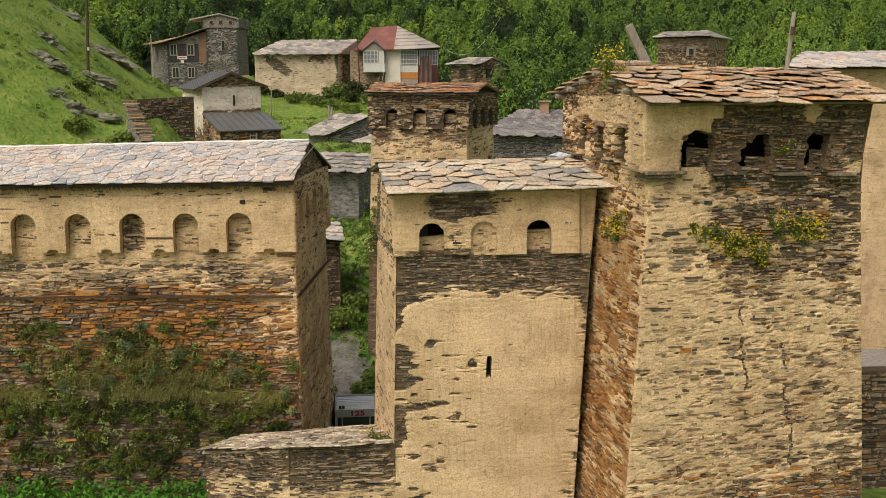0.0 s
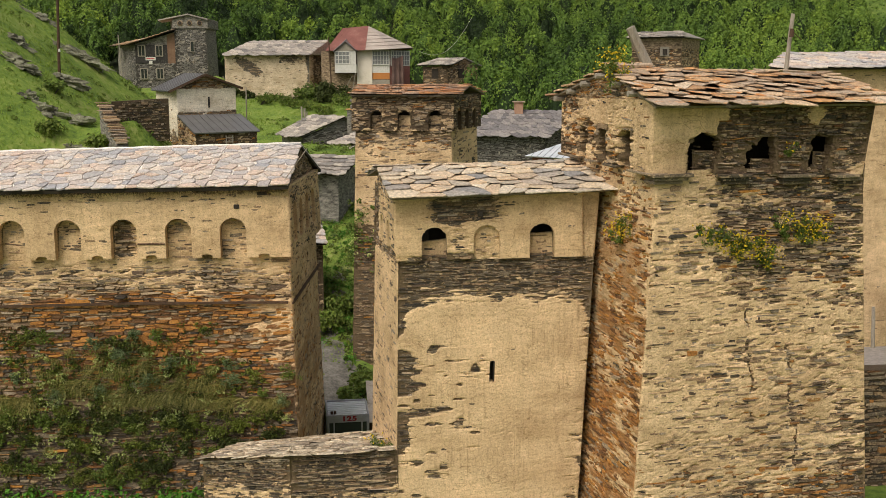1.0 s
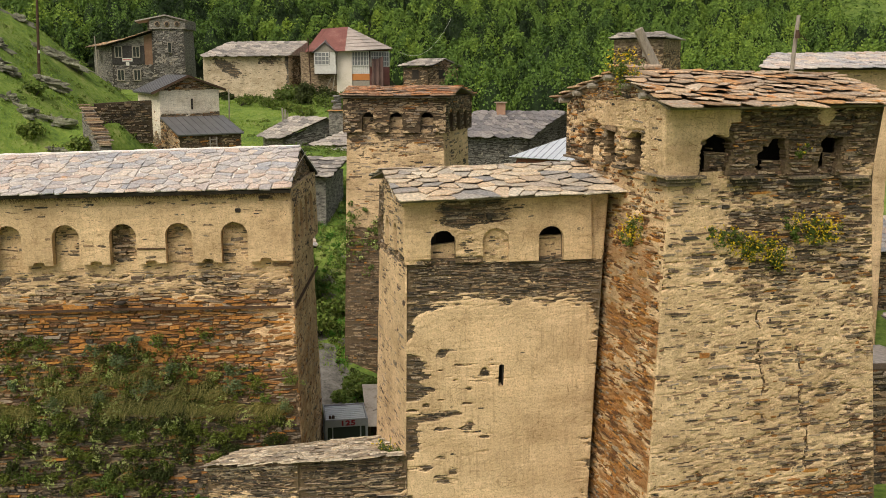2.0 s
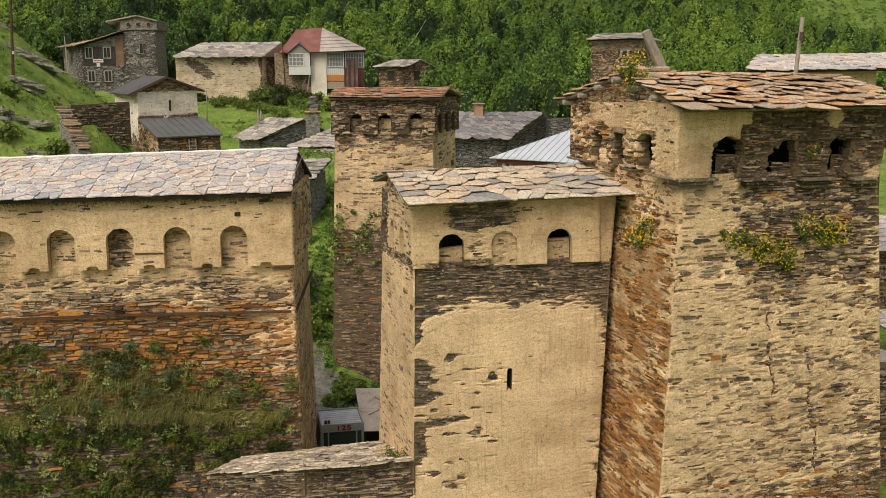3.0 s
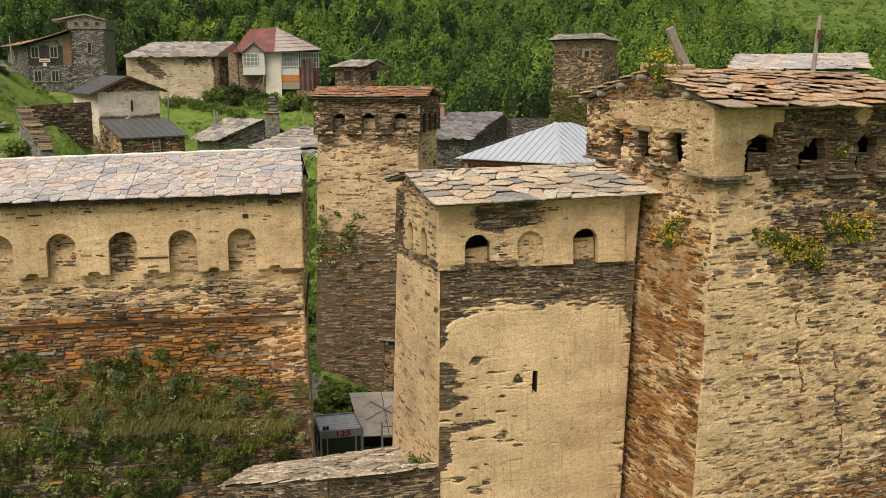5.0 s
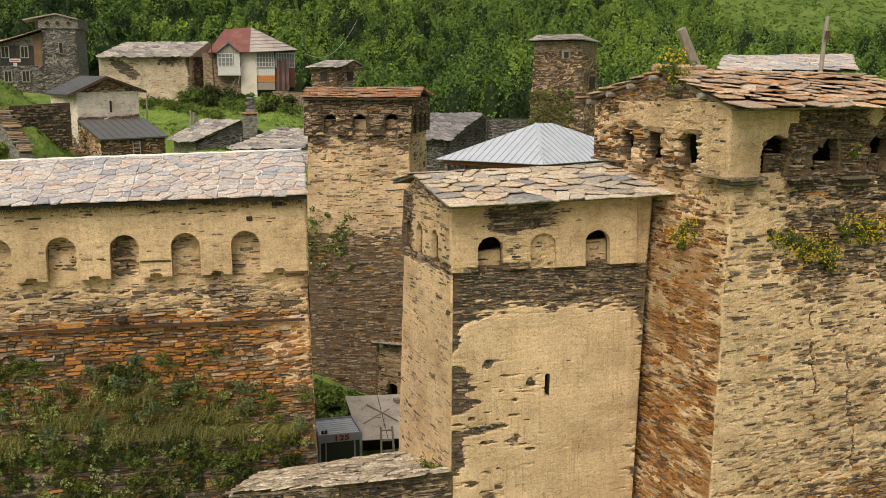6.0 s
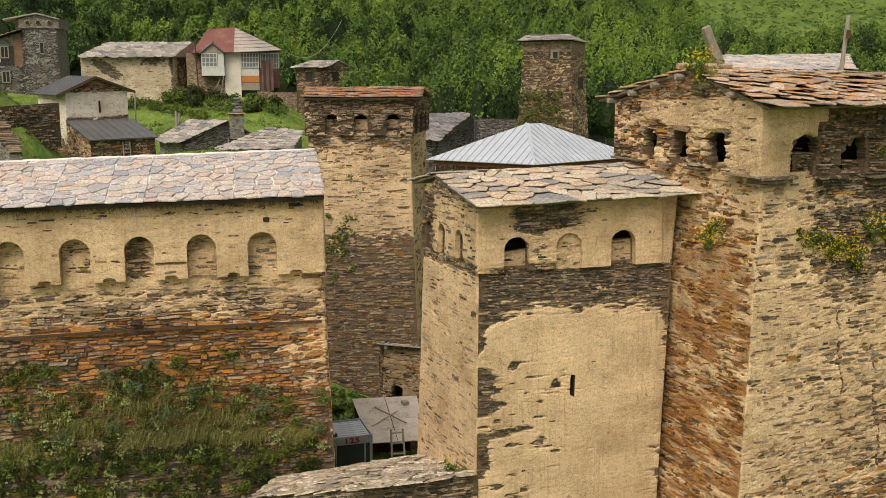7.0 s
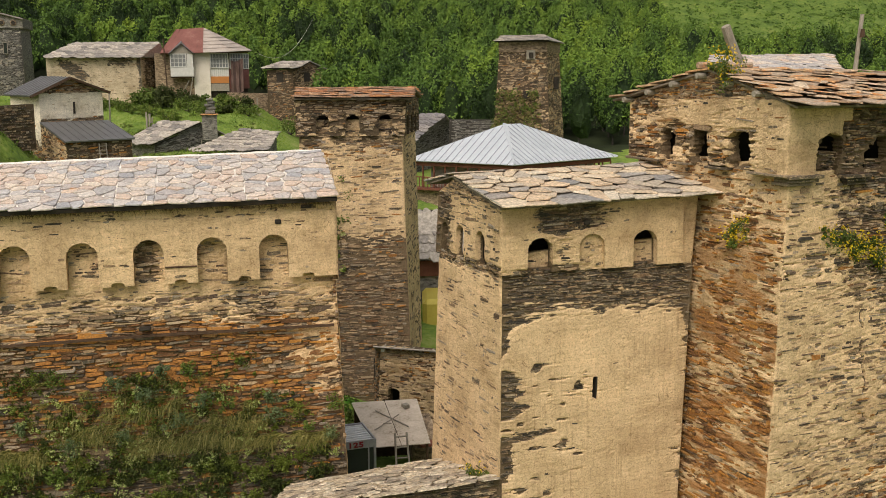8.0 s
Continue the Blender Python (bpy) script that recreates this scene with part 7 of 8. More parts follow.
# Core behind the doorway, coloured as dark as its shade.
prism(al, "core", [(-0.2, 45.4), (2.4, 43.2), (3, 47), (-0.9, 47)], 0, 2.3, UNDER_AND_SHADE)
poly_slab(al, "roof", [(-1.35, 44.45, 3.6), (2.2, 41.4, 3.85), (3.2, 47.0, 2.3), (-0.7, 47.2, 2.6)], 0.06, SLATE_GREY)
for k in range(9):
    f = (k + 0.5) / 9
    part("rafter_end", bm_rod(bmesh.new(), (-1.2 + 3.2 * f, 44.4 - 2.8 * f, 3.5 + 0.2 * f), (-0.95 + 3.2 * f, 44.8 - 2.8 * f, 3.52 + 0.2 * f), 0.04, 0.04, 5), WOOD_GREY, al)
box("junction_box", (-0.95, 44.35, 3.45), (0.14, 0.12, 0.22), WHITE_PAINT, al, -42, 0.01)

PLY = make_plain("weathered_plywood", [(0.34, (0.26, 0.2, 0.14)), (0.45, (0.5, 0.41, 0.31)), (0.6, (0.62, 0.52, 0.41)), (0.7, (0.68, 0.6, 0.5))], 1.6, 0.85, 0.3)
sh = thing("plywood_shed", "open shed under patched weathered plywood sheets", "shed", at=(-1.6, 39.5, 0))
Q = [(-2.6, 37.55, 1.7), (-0.5, 37.25, 1.78), (-0.25, 40.7, 2.35), (-2.85, 41.0, 2.3)]
for i in range(2):
    for j in range(2):
        def q(u, v):
            a, b, c, d = (Vector(p) for p in Q)
            return a.lerp(b, u).lerp(d.lerp(c, u), v)
        poly_slab(sh, "sheet", [q(i * 0.5 + 0.005, j * 0.5), q(i * 0.5 + 0.495, j * 0.5), q(i * 0.5 + 0.495, j * 0.5 + 0.497), q(i * 0.5 + 0.005, j * 0.5 + 0.497)], 0.03, PLY)
for u, v in ((0.05, 0.05), (0.95, 0.05), (0.05, 0.95), (0.95, 0.95)):
    c = q(u, v)
    part("post", bm_rod(bmesh.new(), (c.x, c.y, 0), (c.x, c.y, c.z - 0.03), 0.05, 0.05, 6), WOOD_DARK, sh)
box("back_wall", (-1.6, 40.9, 1.1), (2.3, 0.06, 2.2), WOOD_DARK, sh, -5, 0)
for k, (a, b) in enumerate((((0.3, 0.75), (0.72, 0.35)), ((0.15, 0.3), (0.62, 0.6)), ((0.32, 0.4), (0.45, 0.38)))):
    p0, p1 = q(*a), q(*b)
    stick = part("stick", bm_rod(bmesh.new(), p0 + Vector((0, 0, 0.05 + 0.05 * k)), p1 + Vector((0, 0, 0.05 + 0.05 * k)), 0.03 - 0.006 * k, 0.026 - 0.006 * k, 6, 0.01), WOOD_GREY, None)
    tagged(stick, "weathered wooden stick lying on the plywood roof", "stick", "sticks on the plywood roof")
block = box("wooden_block", q(0.78, 0.8) + Vector((0, 0, 0.08)), (0.22, 0.3, 0.14), WOOD_GREY, None, 15, 0.01)
tagged(block, "small grey wooden block lying on the plywood roof", "block")
fs = box("fibre_sheet", (-0.35, 38.6, 1.3), (0.7, 0.8, 0.06), make_plain("rust_sheet", [(0.3, (0.2, 0.07, 0.04)), (0.7, (0.34, 0.13, 0.08))], 2.0), None, 12, 0.0)
tagged(fs, "rust-red sheet lying on rubble beside the shed", "sheet")
rb = prism(None, "rubble_heap", [(-0.9, 38.2), (0.2, 38.0), (0.3, 41), (-0.5, 41)], -0.1, [1.25, 1.25, 1.6, 1.6], RUBBLE_FAR)
tagged(rb, "heap of rubble stones between the shed and the tower", "rubble", kind="stuff")
bm = bmesh.new()
lt = thing("step_ladder", "short grey wooden step ladder standing before the shed", "ladder", at=(-1.75, 36.9, 0))
for dx in (-0.28, 0.28):
    part("stile", bm_rod(bmesh.new(), (-1.65 + dx * 0.95, 36.35, 0.0), (-1.65 + dx * 0.75, 37.05, 2.35), 0.045, 0.04, 6), WOOD_GREY, lt)
bm.free()
for k in range(6):
    z = 0.42 + 0.36 * k
    part("rung", bm_rod(bmesh.new(), (-1.9, 36.35 + 0.3 * z, z), (-1.4, 36.35 + 0.3 * z, z), 0.03, 0.03, 6), WOOD_GREY, lt)

bo = thing("ticket_booth", "small grey aluminium booth with ribbed roof and red numerals", "booth", at=(-3.35, 38, 0))
ALU = make_plain("grey_aluminium", [(0.3, (0.3, 0.29, 0.3)), (0.7, (0.42, 0.41, 0.42))], 2.0, 0.45, 0.03, 0.3)
RIB = make_plain("ribbed_sheet", [(0.3, (0.55, 0.55, 0.55)), (0.7, (0.68, 0.68, 0.68))], 2.0, 0.4, 0.03, 0.2)
b0, bt = Vector((-3.35, 37.0, 0)), 6
rot = Matrix.Translation(b0) @ Matrix.Rotation(radians(bt), 4, "Z")
def bp(x, y, z):
    return tuple(rot @ Vector((x, y, z)))
BW, BD_, BH = 1.62, 1.75, 1.92
box("fascia", bp(0, 0, BH + 0.14), (BW, 0.05, 0.3), ALU, bo, bt, 0.005)
for sx in (-1, 1):
    box("fascia", bp(sx * (BW / 2 - 0.025), BD_ / 2 + 0.026, BH + 0.14), (0.05, BD_, 0.3), ALU, bo, bt, 0.005)
box("fascia", bp(0, BD_ + 0.05, BH + 0.14), (BW, 0.05, 0.3), ALU, bo, bt, 0.005)
rf = box("roof", bp(0, BD_ / 2 + 0.02, BH + 0.2), (BW - 0.12, BD_ - 0.06, 0.04), RIB, bo, bt, 0, "ribbed grey sheet roof")
for k in range(8):
    box("rib", bp(0, 0.12 + k * 0.22, BH + 0.235), (BW - 0.14, 0.07, 0.03), RIB, rf, bt, 0.008)
for sx in (-1, 1):
    for y in (0.03, BD_):
        box("post", bp(sx * (BW / 2 - 0.05), y, BH / 2), (0.09, 0.09, BH), ALU, bo, bt, 0.008)
box("glazing", bp(0, 0.03, 1.3), (BW - 0.2, 0.02, 1.2), GLASS, bo, bt, 0, "dark glass front")
box("lower_panel", bp(0, 0.03, 0.35), (BW - 0.2, 0.04, 0.7), ALU, bo, bt, 0.005)
for sx in (-1, 1):
    box("side_glazing", bp(sx * (BW / 2 - 0.06), BD_ / 2, 1.3), (0.02, BD_ - 0.2, 1.2), GLASS, bo, bt, 0)
    box("side_panel", bp(sx * (BW / 2 - 0.06), BD_ / 2, 0.35), (0.04, BD_ - 0.2, 0.7), ALU, bo, bt, 0)
    box("mullion", bp(sx * (BW / 2 - 0.28), 0.02, 1.0), (0.05, 0.05, 1.8), ALU, bo, bt, 0)
box("back_panel", bp(0, BD_, 1.0), (BW - 0.2, 0.04, 1.9), ALU, bo, bt, 0)
RED_PRINT = make_plain("dark_red_print", [(0.3, (0.22, 0.02, 0.03)), (0.7, (0.3, 0.03, 0.04))], 2.0, 0.6, 0)
for k, sign_ in enumerate("125"):
    fc = bpy.data.curves.new("numeral", "FONT")
    fc.body, fc.size, fc.extrude, fc.align_x, fc.align_y, fc.offset = sign_, 0.26, 0.004, "CENTER", "CENTER", 0.012
    fc.materials.append(RED_PRINT)
    tx = new("numeral", fc)
    tx.matrix_world = rot @ Matrix.Translation((-0.15 + 0.2 * k, -0.03, BH + 0.13)) @ Matrix.Rotation(radians(90), 4, "X") @ Matrix.Diagonal((1.35, 1, 1, 1))
    adopt(tx, bo)
for dx in (0.0, 0.12):
    jar = part("jar", bm_rod(bmesh.new(), bp(-0.6 + dx, 0.25, BH + 0.25), bp(-0.6 + dx, 0.25, BH + 0.36), 0.055, 0.05, 8), WOOD_DARK, None)
    tagged(jar, "small dark brown jar standing on the booth roof", "jar", "jars on the booth")

# ---- seen through the gap beside the slender tower ----
gp = thing("gap_house", "grey slated house with a brown shutter", "house", at=(5, 61, 0))
prism(gp, "wall", [(2.6, 60.5), (7.5, 60.0), (8, 64), (3, 64)], 0, 4.7, RUBBLE_GREY)
poly_slab(gp, "wall_slating", [(2.4, 60.0, 4.4), (7.7, 59.5, 4.4), (7.9, 61.2, 6.9), (2.6, 61.7, 6.9)], 0.1, SLATE_GREY)
r = poly_slab(gp, "roof", [(2.4, 59.95, 4.45), (7.7, 59.45, 4.45), (7.9, 61.6, 7.0), (2.6, 62.1, 7.0)], 0.05, UNDER_AND_SHADE)
slates(gp, r, (2.4, 59.95, 4.45), (7.7, 59.45, 4.45), (7.9, 61.6, 7.0), (2.6, 62.1, 7.0), 6, 0.5, SLATE_GREY, 75, 0, 0.05, 1.3, 0.02)
box("shutter", (4.8, 60.1, 3.75), (1.6, 0.1, 0.9), RED_WOOD, gp, -6, 0.01, "brown wooden shutter")
YEL = make_plain("yellow_paint", [(0.3, (0.5, 0.38, 0.06)), (0.7, (0.62, 0.5, 0.1))], 1.2, 0.5, 0.02)
ym = thing("yellow_minibus", "yellow parked minibus with small dark windows", "minibus", at=(4.6, 58.5, 0))
part("body", bm_box(bmesh.new(), (4.9, 58.4, 1.4), (1.9, 3.6, 2.4), -12, 0.25), YEL, ym)
for k in range(3):
    box("window", (4.2 + 0.05 * k, 57.4 + 0.6 * k, 2.1), (0.35, 0.05, 0.35), GLASS, ym, -100, 0.02)
for y in (57.3, 59.6):
    bm = bmesh.new()
    bmesh.ops.create_cone(bm, cap_ends=True, segments=16, radius1=0.36, radius2=0.36, depth=0.25, matrix=Matrix.Translation((4.05, y, 0.36)) @ Matrix.Rotation(radians(90), 4, "Y"))
    part("tyre", bm, UNDER_AND_SHADE, ym)


# ---- forest on the far slope ----
rng = np.random.RandomState(77)
fx, fy = rng.uniform(-150, 200, 16000), 108 + 160 * rng.rand(16000)
keep = wooded(fx, fy) & (np.abs(fx - fy * 0.22) < 22 + fy * 0.48)
fx, fy = fx[keep], fy[keep]
far_enough = np.ones(len(fx), bool)
for i in range(1, len(fx)):
    near_ = (fx[:i] - fx[i]) ** 2 + (fy[:i] - fy[i]) ** 2 < 11.5
    far_enough[i] = not (near_ & far_enough[:i]).any()
fx, fy = fx[far_enough], fy[far_enough]
fz = ground_z(fx, fy)
m = len(fx)
t_h = rng.uniform(6.0, 10.5, m) * (0.8 + 0.45 * vnoise(fx * 0.07, fy * 0.07, 4))
t_r = t_h * rng.uniform(0.2, 0.27, m)
t_tint = np.clip(0.5 + 0.8 * (rng.beta(2.0, 2.0, m) - 0.5) + 0.9 * (vnoise(fx * 0.05, fy * 0.09, 2) - 0.5), 0, 1)


def reach(d, k):
    """How far tree k's lumpy crown reaches from its heart along d, as a share of its size."""
    a = vnoise(d[:, 0] * 1.3 + d[:, 2] * 0.9 + k * 5.13, d[:, 1] * 1.3 + d[:, 2] * 1.1 + k * 3.71, 8)
    b = vnoise(d[:, 0] * 2.6 - d[:, 2] * 2.1 + k * 2.17, d[:, 1] * 2.6 + d[:, 2] * 2.4 + k * 7.31, 9)
    return 0.58 + 0.3 * a + 0.5 * b


def at_crown(d, k, r):
    """Places on the crowns: egg-shaped, narrower towards the top."""
    taper = 1.0 - 0.3 * d[:, 2]
    return np.stack([fx[k] + d[:, 0] * r * t_r[k] * taper, fy[k] + d[:, 1] * r * t_r[k] * taper, fz[k] + t_h[k] * (0.48 + 0.5 * d[:, 2] * r)], 1)


def crown_shade_bodies():
    # Inner masses tinted almost black, so shade inside each crown is painted on.
    k = np.repeat(np.arange(m), len(BLOB_V))
    d = np.tile(BLOB_V, (m, 1))
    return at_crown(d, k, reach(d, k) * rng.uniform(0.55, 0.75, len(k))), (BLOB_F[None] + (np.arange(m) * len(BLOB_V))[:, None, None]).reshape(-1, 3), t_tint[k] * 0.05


def crown_leaves(count, size):
    k = np.repeat(np.arange(m), count)
    n = len(k)
    d = rng.normal(0, 1, (n, 3))
    d /= np.linalg.norm(d, axis=1, keepdims=True)
    d[:, 2] = np.where(d[:, 2] < -0.4, -d[:, 2], d[:, 2])
    p = at_crown(d, k, reach(d, k) * rng.uniform(0.8, 1.1, n))
    # the lumps' own slope gives the leaves their lie
    e = np.cross(d, np.array([0.31, 0.52, 0.8]))
    e /= np.linalg.norm(e, axis=1, keepdims=True) + 1e-9
    d1, d2 = d + 0.12 * e, d + 0.12 * np.cross(d, e)
    base = at_crown(d, k, reach(d, k))
    nr = np.cross(at_crown(d1, k, reach(d1, k)) - base, at_crown(d2, k, reach(d2, k)) - base)
    nr /= np.linalg.norm(nr, axis=1, keepdims=True) + 1e-9
    nr = nr + rng.normal(0, 0.25, d.shape) + np.array([0, 0, 0.1])
    nr /= np.linalg.norm(nr, axis=1, keepdims=True)
    a = np.cross(nr, rng.normal(0, 1, d.shape))
    a /= np.linalg.norm(a, axis=1, keepdims=True) + 1e-9
    b = np.cross(nr, a)
    w = (rng.uniform(0.5, 1.5, n) * size * np.interp(fy[k], [112, 165], [0.75, 1.0]))[:, None]
    v = np.stack([p + a * w, p - a * w * 0.5 + b * w * 0.87, p - a * w * 0.5 - b * w * 0.87], 1).reshape(-1, 3)
    return v, np.arange(n)[:, None] * 3 + np.arange(3)[None], np.repeat(np.clip(t_tint[k] + rng.normal(0, 0.05, n), 0, 1), 3)


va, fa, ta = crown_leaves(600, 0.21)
vb, fb, tb = crown_shade_bodies()
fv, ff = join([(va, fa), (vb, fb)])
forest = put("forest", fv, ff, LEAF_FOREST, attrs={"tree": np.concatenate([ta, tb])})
tagged(forest, "dense fresh green deciduous forest on the steep mountainside", "forest", kind="stuff")
bm = bmesh.new()
for i in np.argsort(fy)[:220]:
    bm_rod(bm, (fx[i], fy[i], fz[i] - 0.3), (fx[i] + rng.uniform(-0.3, 0.3), fy[i], fz[i] + 5), 0.14, 0.05, 5)
tk = part("tree_trunks", bm, BARK, None)
tagged(tk, "slim dark trunks at the edge of the forest", "trunks", kind="stuff")

# ---- bushes on the meadow's foot and in the village ----
def bush(name, x, y, r, h, label, mat, seed, size=0.1, count=400, z=None, category="bush", group=""):
    g = np.random.RandomState(seed)
    z0 = float(ground_z(x, y)) if z is None else z
    k = 9
    c = np.stack([x + g.uniform(-0.6, 0.6, k) * r, y + g.uniform(-0.6, 0.6, k) * r, z0 + g.uniform(0.25, 0.75, k) * h], 1)
    t = thing(name, label, category, group, at=(x, y, z0))
    v, f = clump(c, g.uniform(0.3, 0.55, k) * min(r, h), count // k, size, g, 0.4)
    adopt(put("leaves", v, f, mat), t)["kind"] = "stuff"
    bm = bmesh.new()
    for p in c[:5]:
        bm_rod(bm, (x, y, z0 - 0.05), tuple(p), 0.03 * r + 0.01, 0.01, 5)
    part("stem", bm, BARK, t)["kind"] = "stuff"
    return t


for i, (x, y, r, h) in enumerate(((-5.4, 53.6, 1.3, 1.3), (-4.6, 55.5, 1.2, 1.1), (-6.2, 56.4, 1.0, 1.0), (-3.2, 47.3, 1.1, 0.9), (-2.2, 46.8, 1.0, 0.7), (-4.7, 43.0, 0.6, 0.9), (-3.0, 45.2, 0.9, 0.7), (-2.0, 45.0, 0.9, 0.6), (-3.6, 44.2, 0.6, 0.5), (-0.9, 48.2, 0.8, 0.7), (-1.6, 47.4, 0.8, 0.7), (-2.9, 48.6, 0.8, 0.6), (-3.9, 46.4, 0.6, 0.5), (-0.6, 46.6, 0.7, 0.6))):
    bush("bush", x, y, r, h, "bright green broad-leaved bush beside the alley", LEAF_HERB, 100 + i, 0.1, 900, None, "bush", "bushes by the alley")
for i in range(16):
    g = np.random.RandomState(300 + i)
    x = g.uniform(70, 150)
    y = g.uniform(165, 186)
    bush("bush", x, y, 2.6, 3.0, "dense dark green bush at the foot of the meadow", LEAF_FOREST, 320 + i, 0.3, 500, None, "bush", "bushes on the slope")
for i, (x, y, r, h) in enumerate(((-13, 128, 2.0, 1.4), (-9, 131, 2.2, 1.6), (-5, 133, 1.6, 1.2), (-18, 136, 2, 1.3), (-28, 125, 1.5, 1.2), (-11, 124, 2.2, 1.6), (-7, 126, 2.4, 1.8), (-16, 130, 2.0, 1.5), (-2, 127, 1.8, 1.6), (-20, 132, 1.8, 1.4), (-12, 118, 1.8, 1.3), (3, 128, 2.2, 2.0), (-23, 72.5, 1.0, 1.0), (-26.5, 73, 1.2, 1.1), (-24.5, 69, 1.0, 0.9), (-28, 79, 1.3, 1.1))):
    bush("bush", x, y, r, h, "low green bush on the grassy slope", LEAF_HERB, 140 + i, 0.14, 500, None, "bush", "bushes on the slope")

for i, (x, y, r, h) in enumerate(((-13.6, 138, 2.2, 1.8), (-11.8, 137, 2.0, 2.2), (-10.2, 138.5, 1.8, 1.7), (-14.6, 134, 2.0, 1.4), (-9.0, 135, 1.6, 1.5), (-12.2, 133, 1.9, 1.4), (-7.4, 137, 1.5, 1.2), (-25.5, 143, 1.6, 1.2), (-23.0, 141, 1.5, 1.1), (-4.2, 133, 1.8, 2.0), (-2.4, 132, 1.6, 1.6), (-5.0, 128, 1.6, 1.2))):
    bush("bush", x, y, r, h, "dense dark green bush on the bank below the houses", LEAF_DARK if i % 3 else LEAF_HERB, 180 + i, 0.2, 620, None, "bush", "bushes on the slope")

# ---- grass on the slopes ----
g = np.random.RandomState(9)
n = 105000
x, y = g.uniform(-42, 2, n), 50 + 95 * g.rand(n) ** 1.3
k = (x > -7.5 - (y - 50) * 1.2) & ~((y < 60) & (x > -3.9)) & ~((y < 56) & (x < -7.5))
x, y = x[k], y[k]
pts = np.stack([x, y, ground_z(x, y) - 0.02], 1)
hs = g.uniform(0.06, 0.2, len(x)) * (0.5 + 0.9 * vnoise(x * 0.35, y * 0.35, 3))
v, f = blades(pts, hs, g, 0.55, 0.034)
gr = put("grass", v, f, GRASS)
tagged(gr, "lush green grass on the banks and slopes", "grass", kind="stuff")
n = 1500
x, y = g.uniform(-40, 0, n), 52 + 80 * g.rand(n)
k = (x > -7.5 - (y - 50) * 1.2) & ~((y < 62) & (x > -4.2)) & (vnoise(x * 0.2, y * 0.2, 6) > 0.42)
x, y = x[k], y[k]
v, f = clump(np.stack([x, y, ground_z(x, y) + 0.12], 1), g.uniform(0.2, 0.5, len(x)), 26, 0.09, g, 0.6, 0.6)
we = put("weeds", v, f, LEAF_HERB)
tagged(we, "leafy weeds scattered through the grass", "weeds", kind="stuff")


g = np.random.RandomState(23)
x, y = g.uniform(-8.5, -3.6, 900), 52 + 22 * g.rand(900)
c = np.stack([x, y, ground_z(x, y) + 0.1], 1)[(x > -7.6) | (y > 60)]
v, f = clump(c, g.uniform(0.12, 0.4, len(c)), 26, 0.06, g, 0.7, 0.8)
bk = put("bank_herbs", v, f, [LEAF_FRESH, LEAF_HERB, LEAF_MOSS, LEAF_GREY], index=np.repeat(g.choice(4, len(c), p=[0.35, 0.3, 0.25, 0.1]), 26))
tagged(bk, "leafy green herbs and docks on the bank behind the alley", "herbs", kind="stuff")

g = np.random.RandomState(19)
n = 6500
x, y = g.uniform(70, 200, n), g.uniform(185, 285, n)
k = (x > 80 + (y - 190) * 0.3)
x, y = x[k], y[k]
v, f = leaf_tris(np.stack([x, y, ground_z(x, y) + 0.1], 1), g.uniform(0.3, 1.0, len(x)), 15, 0.22, g, 0.8, 0.45)
me_ = put("meadow_tussocks", v, f, LEAF_FOREST, attrs={"tree": np.repeat(0.15 + 0.5 * g.rand(len(x)), 45)})
tagged(me_, "rough green tussocks on the upper meadow", "tussocks", kind="stuff")


# ---- rocks in the slope ----
def rock(x, y, w, d, h, seed, turn=0.0, name="rock", label="grey lichened rock outcrop in the grass", z=None):
    g = np.random.RandomState(seed)
    bm = bmesh.new()
    bmesh.ops.create_icosphere(bm, subdivisions=4 if w > 0.6 else 2, radius=1.0)
    for v in bm.verts:
        c = v.co.copy()
        bed = abs(noise.noise(Vector((c.x * 4.0, c.y * 3.0, c.z * 1.5 + seed)))) + 0.5 * abs(noise.noise(Vector((c.x * 9, c.y * 6.0, c.z * 4.0 + seed))))
        q = 0.9 + 0.55 * noise.noise(c * 1.6 + Vector((seed, 0, 0))) - 0.5 * bed + 0.3 * noise.noise(c * 5 + Vector((0, seed, 0))) + 0.12 * noise.noise(c * 14 + Vector((0, seed, 3)))
        v.co = Vector((c.x * w, c.y * d, c.z * h)) * q
    bmesh.ops.rotate(bm, verts=bm.verts, matrix=Matrix.Rotation(radians(turn), 3, "Y"))
    zz = float(ground_z(x, y)) - 0.6 * h if z is None else z
    bmesh.ops.translate(bm, verts=bm.verts, vec=(x, y, zz))
    return tagged(part(name, bm, ROCK, None), label, "rock", "rocks in the slope")


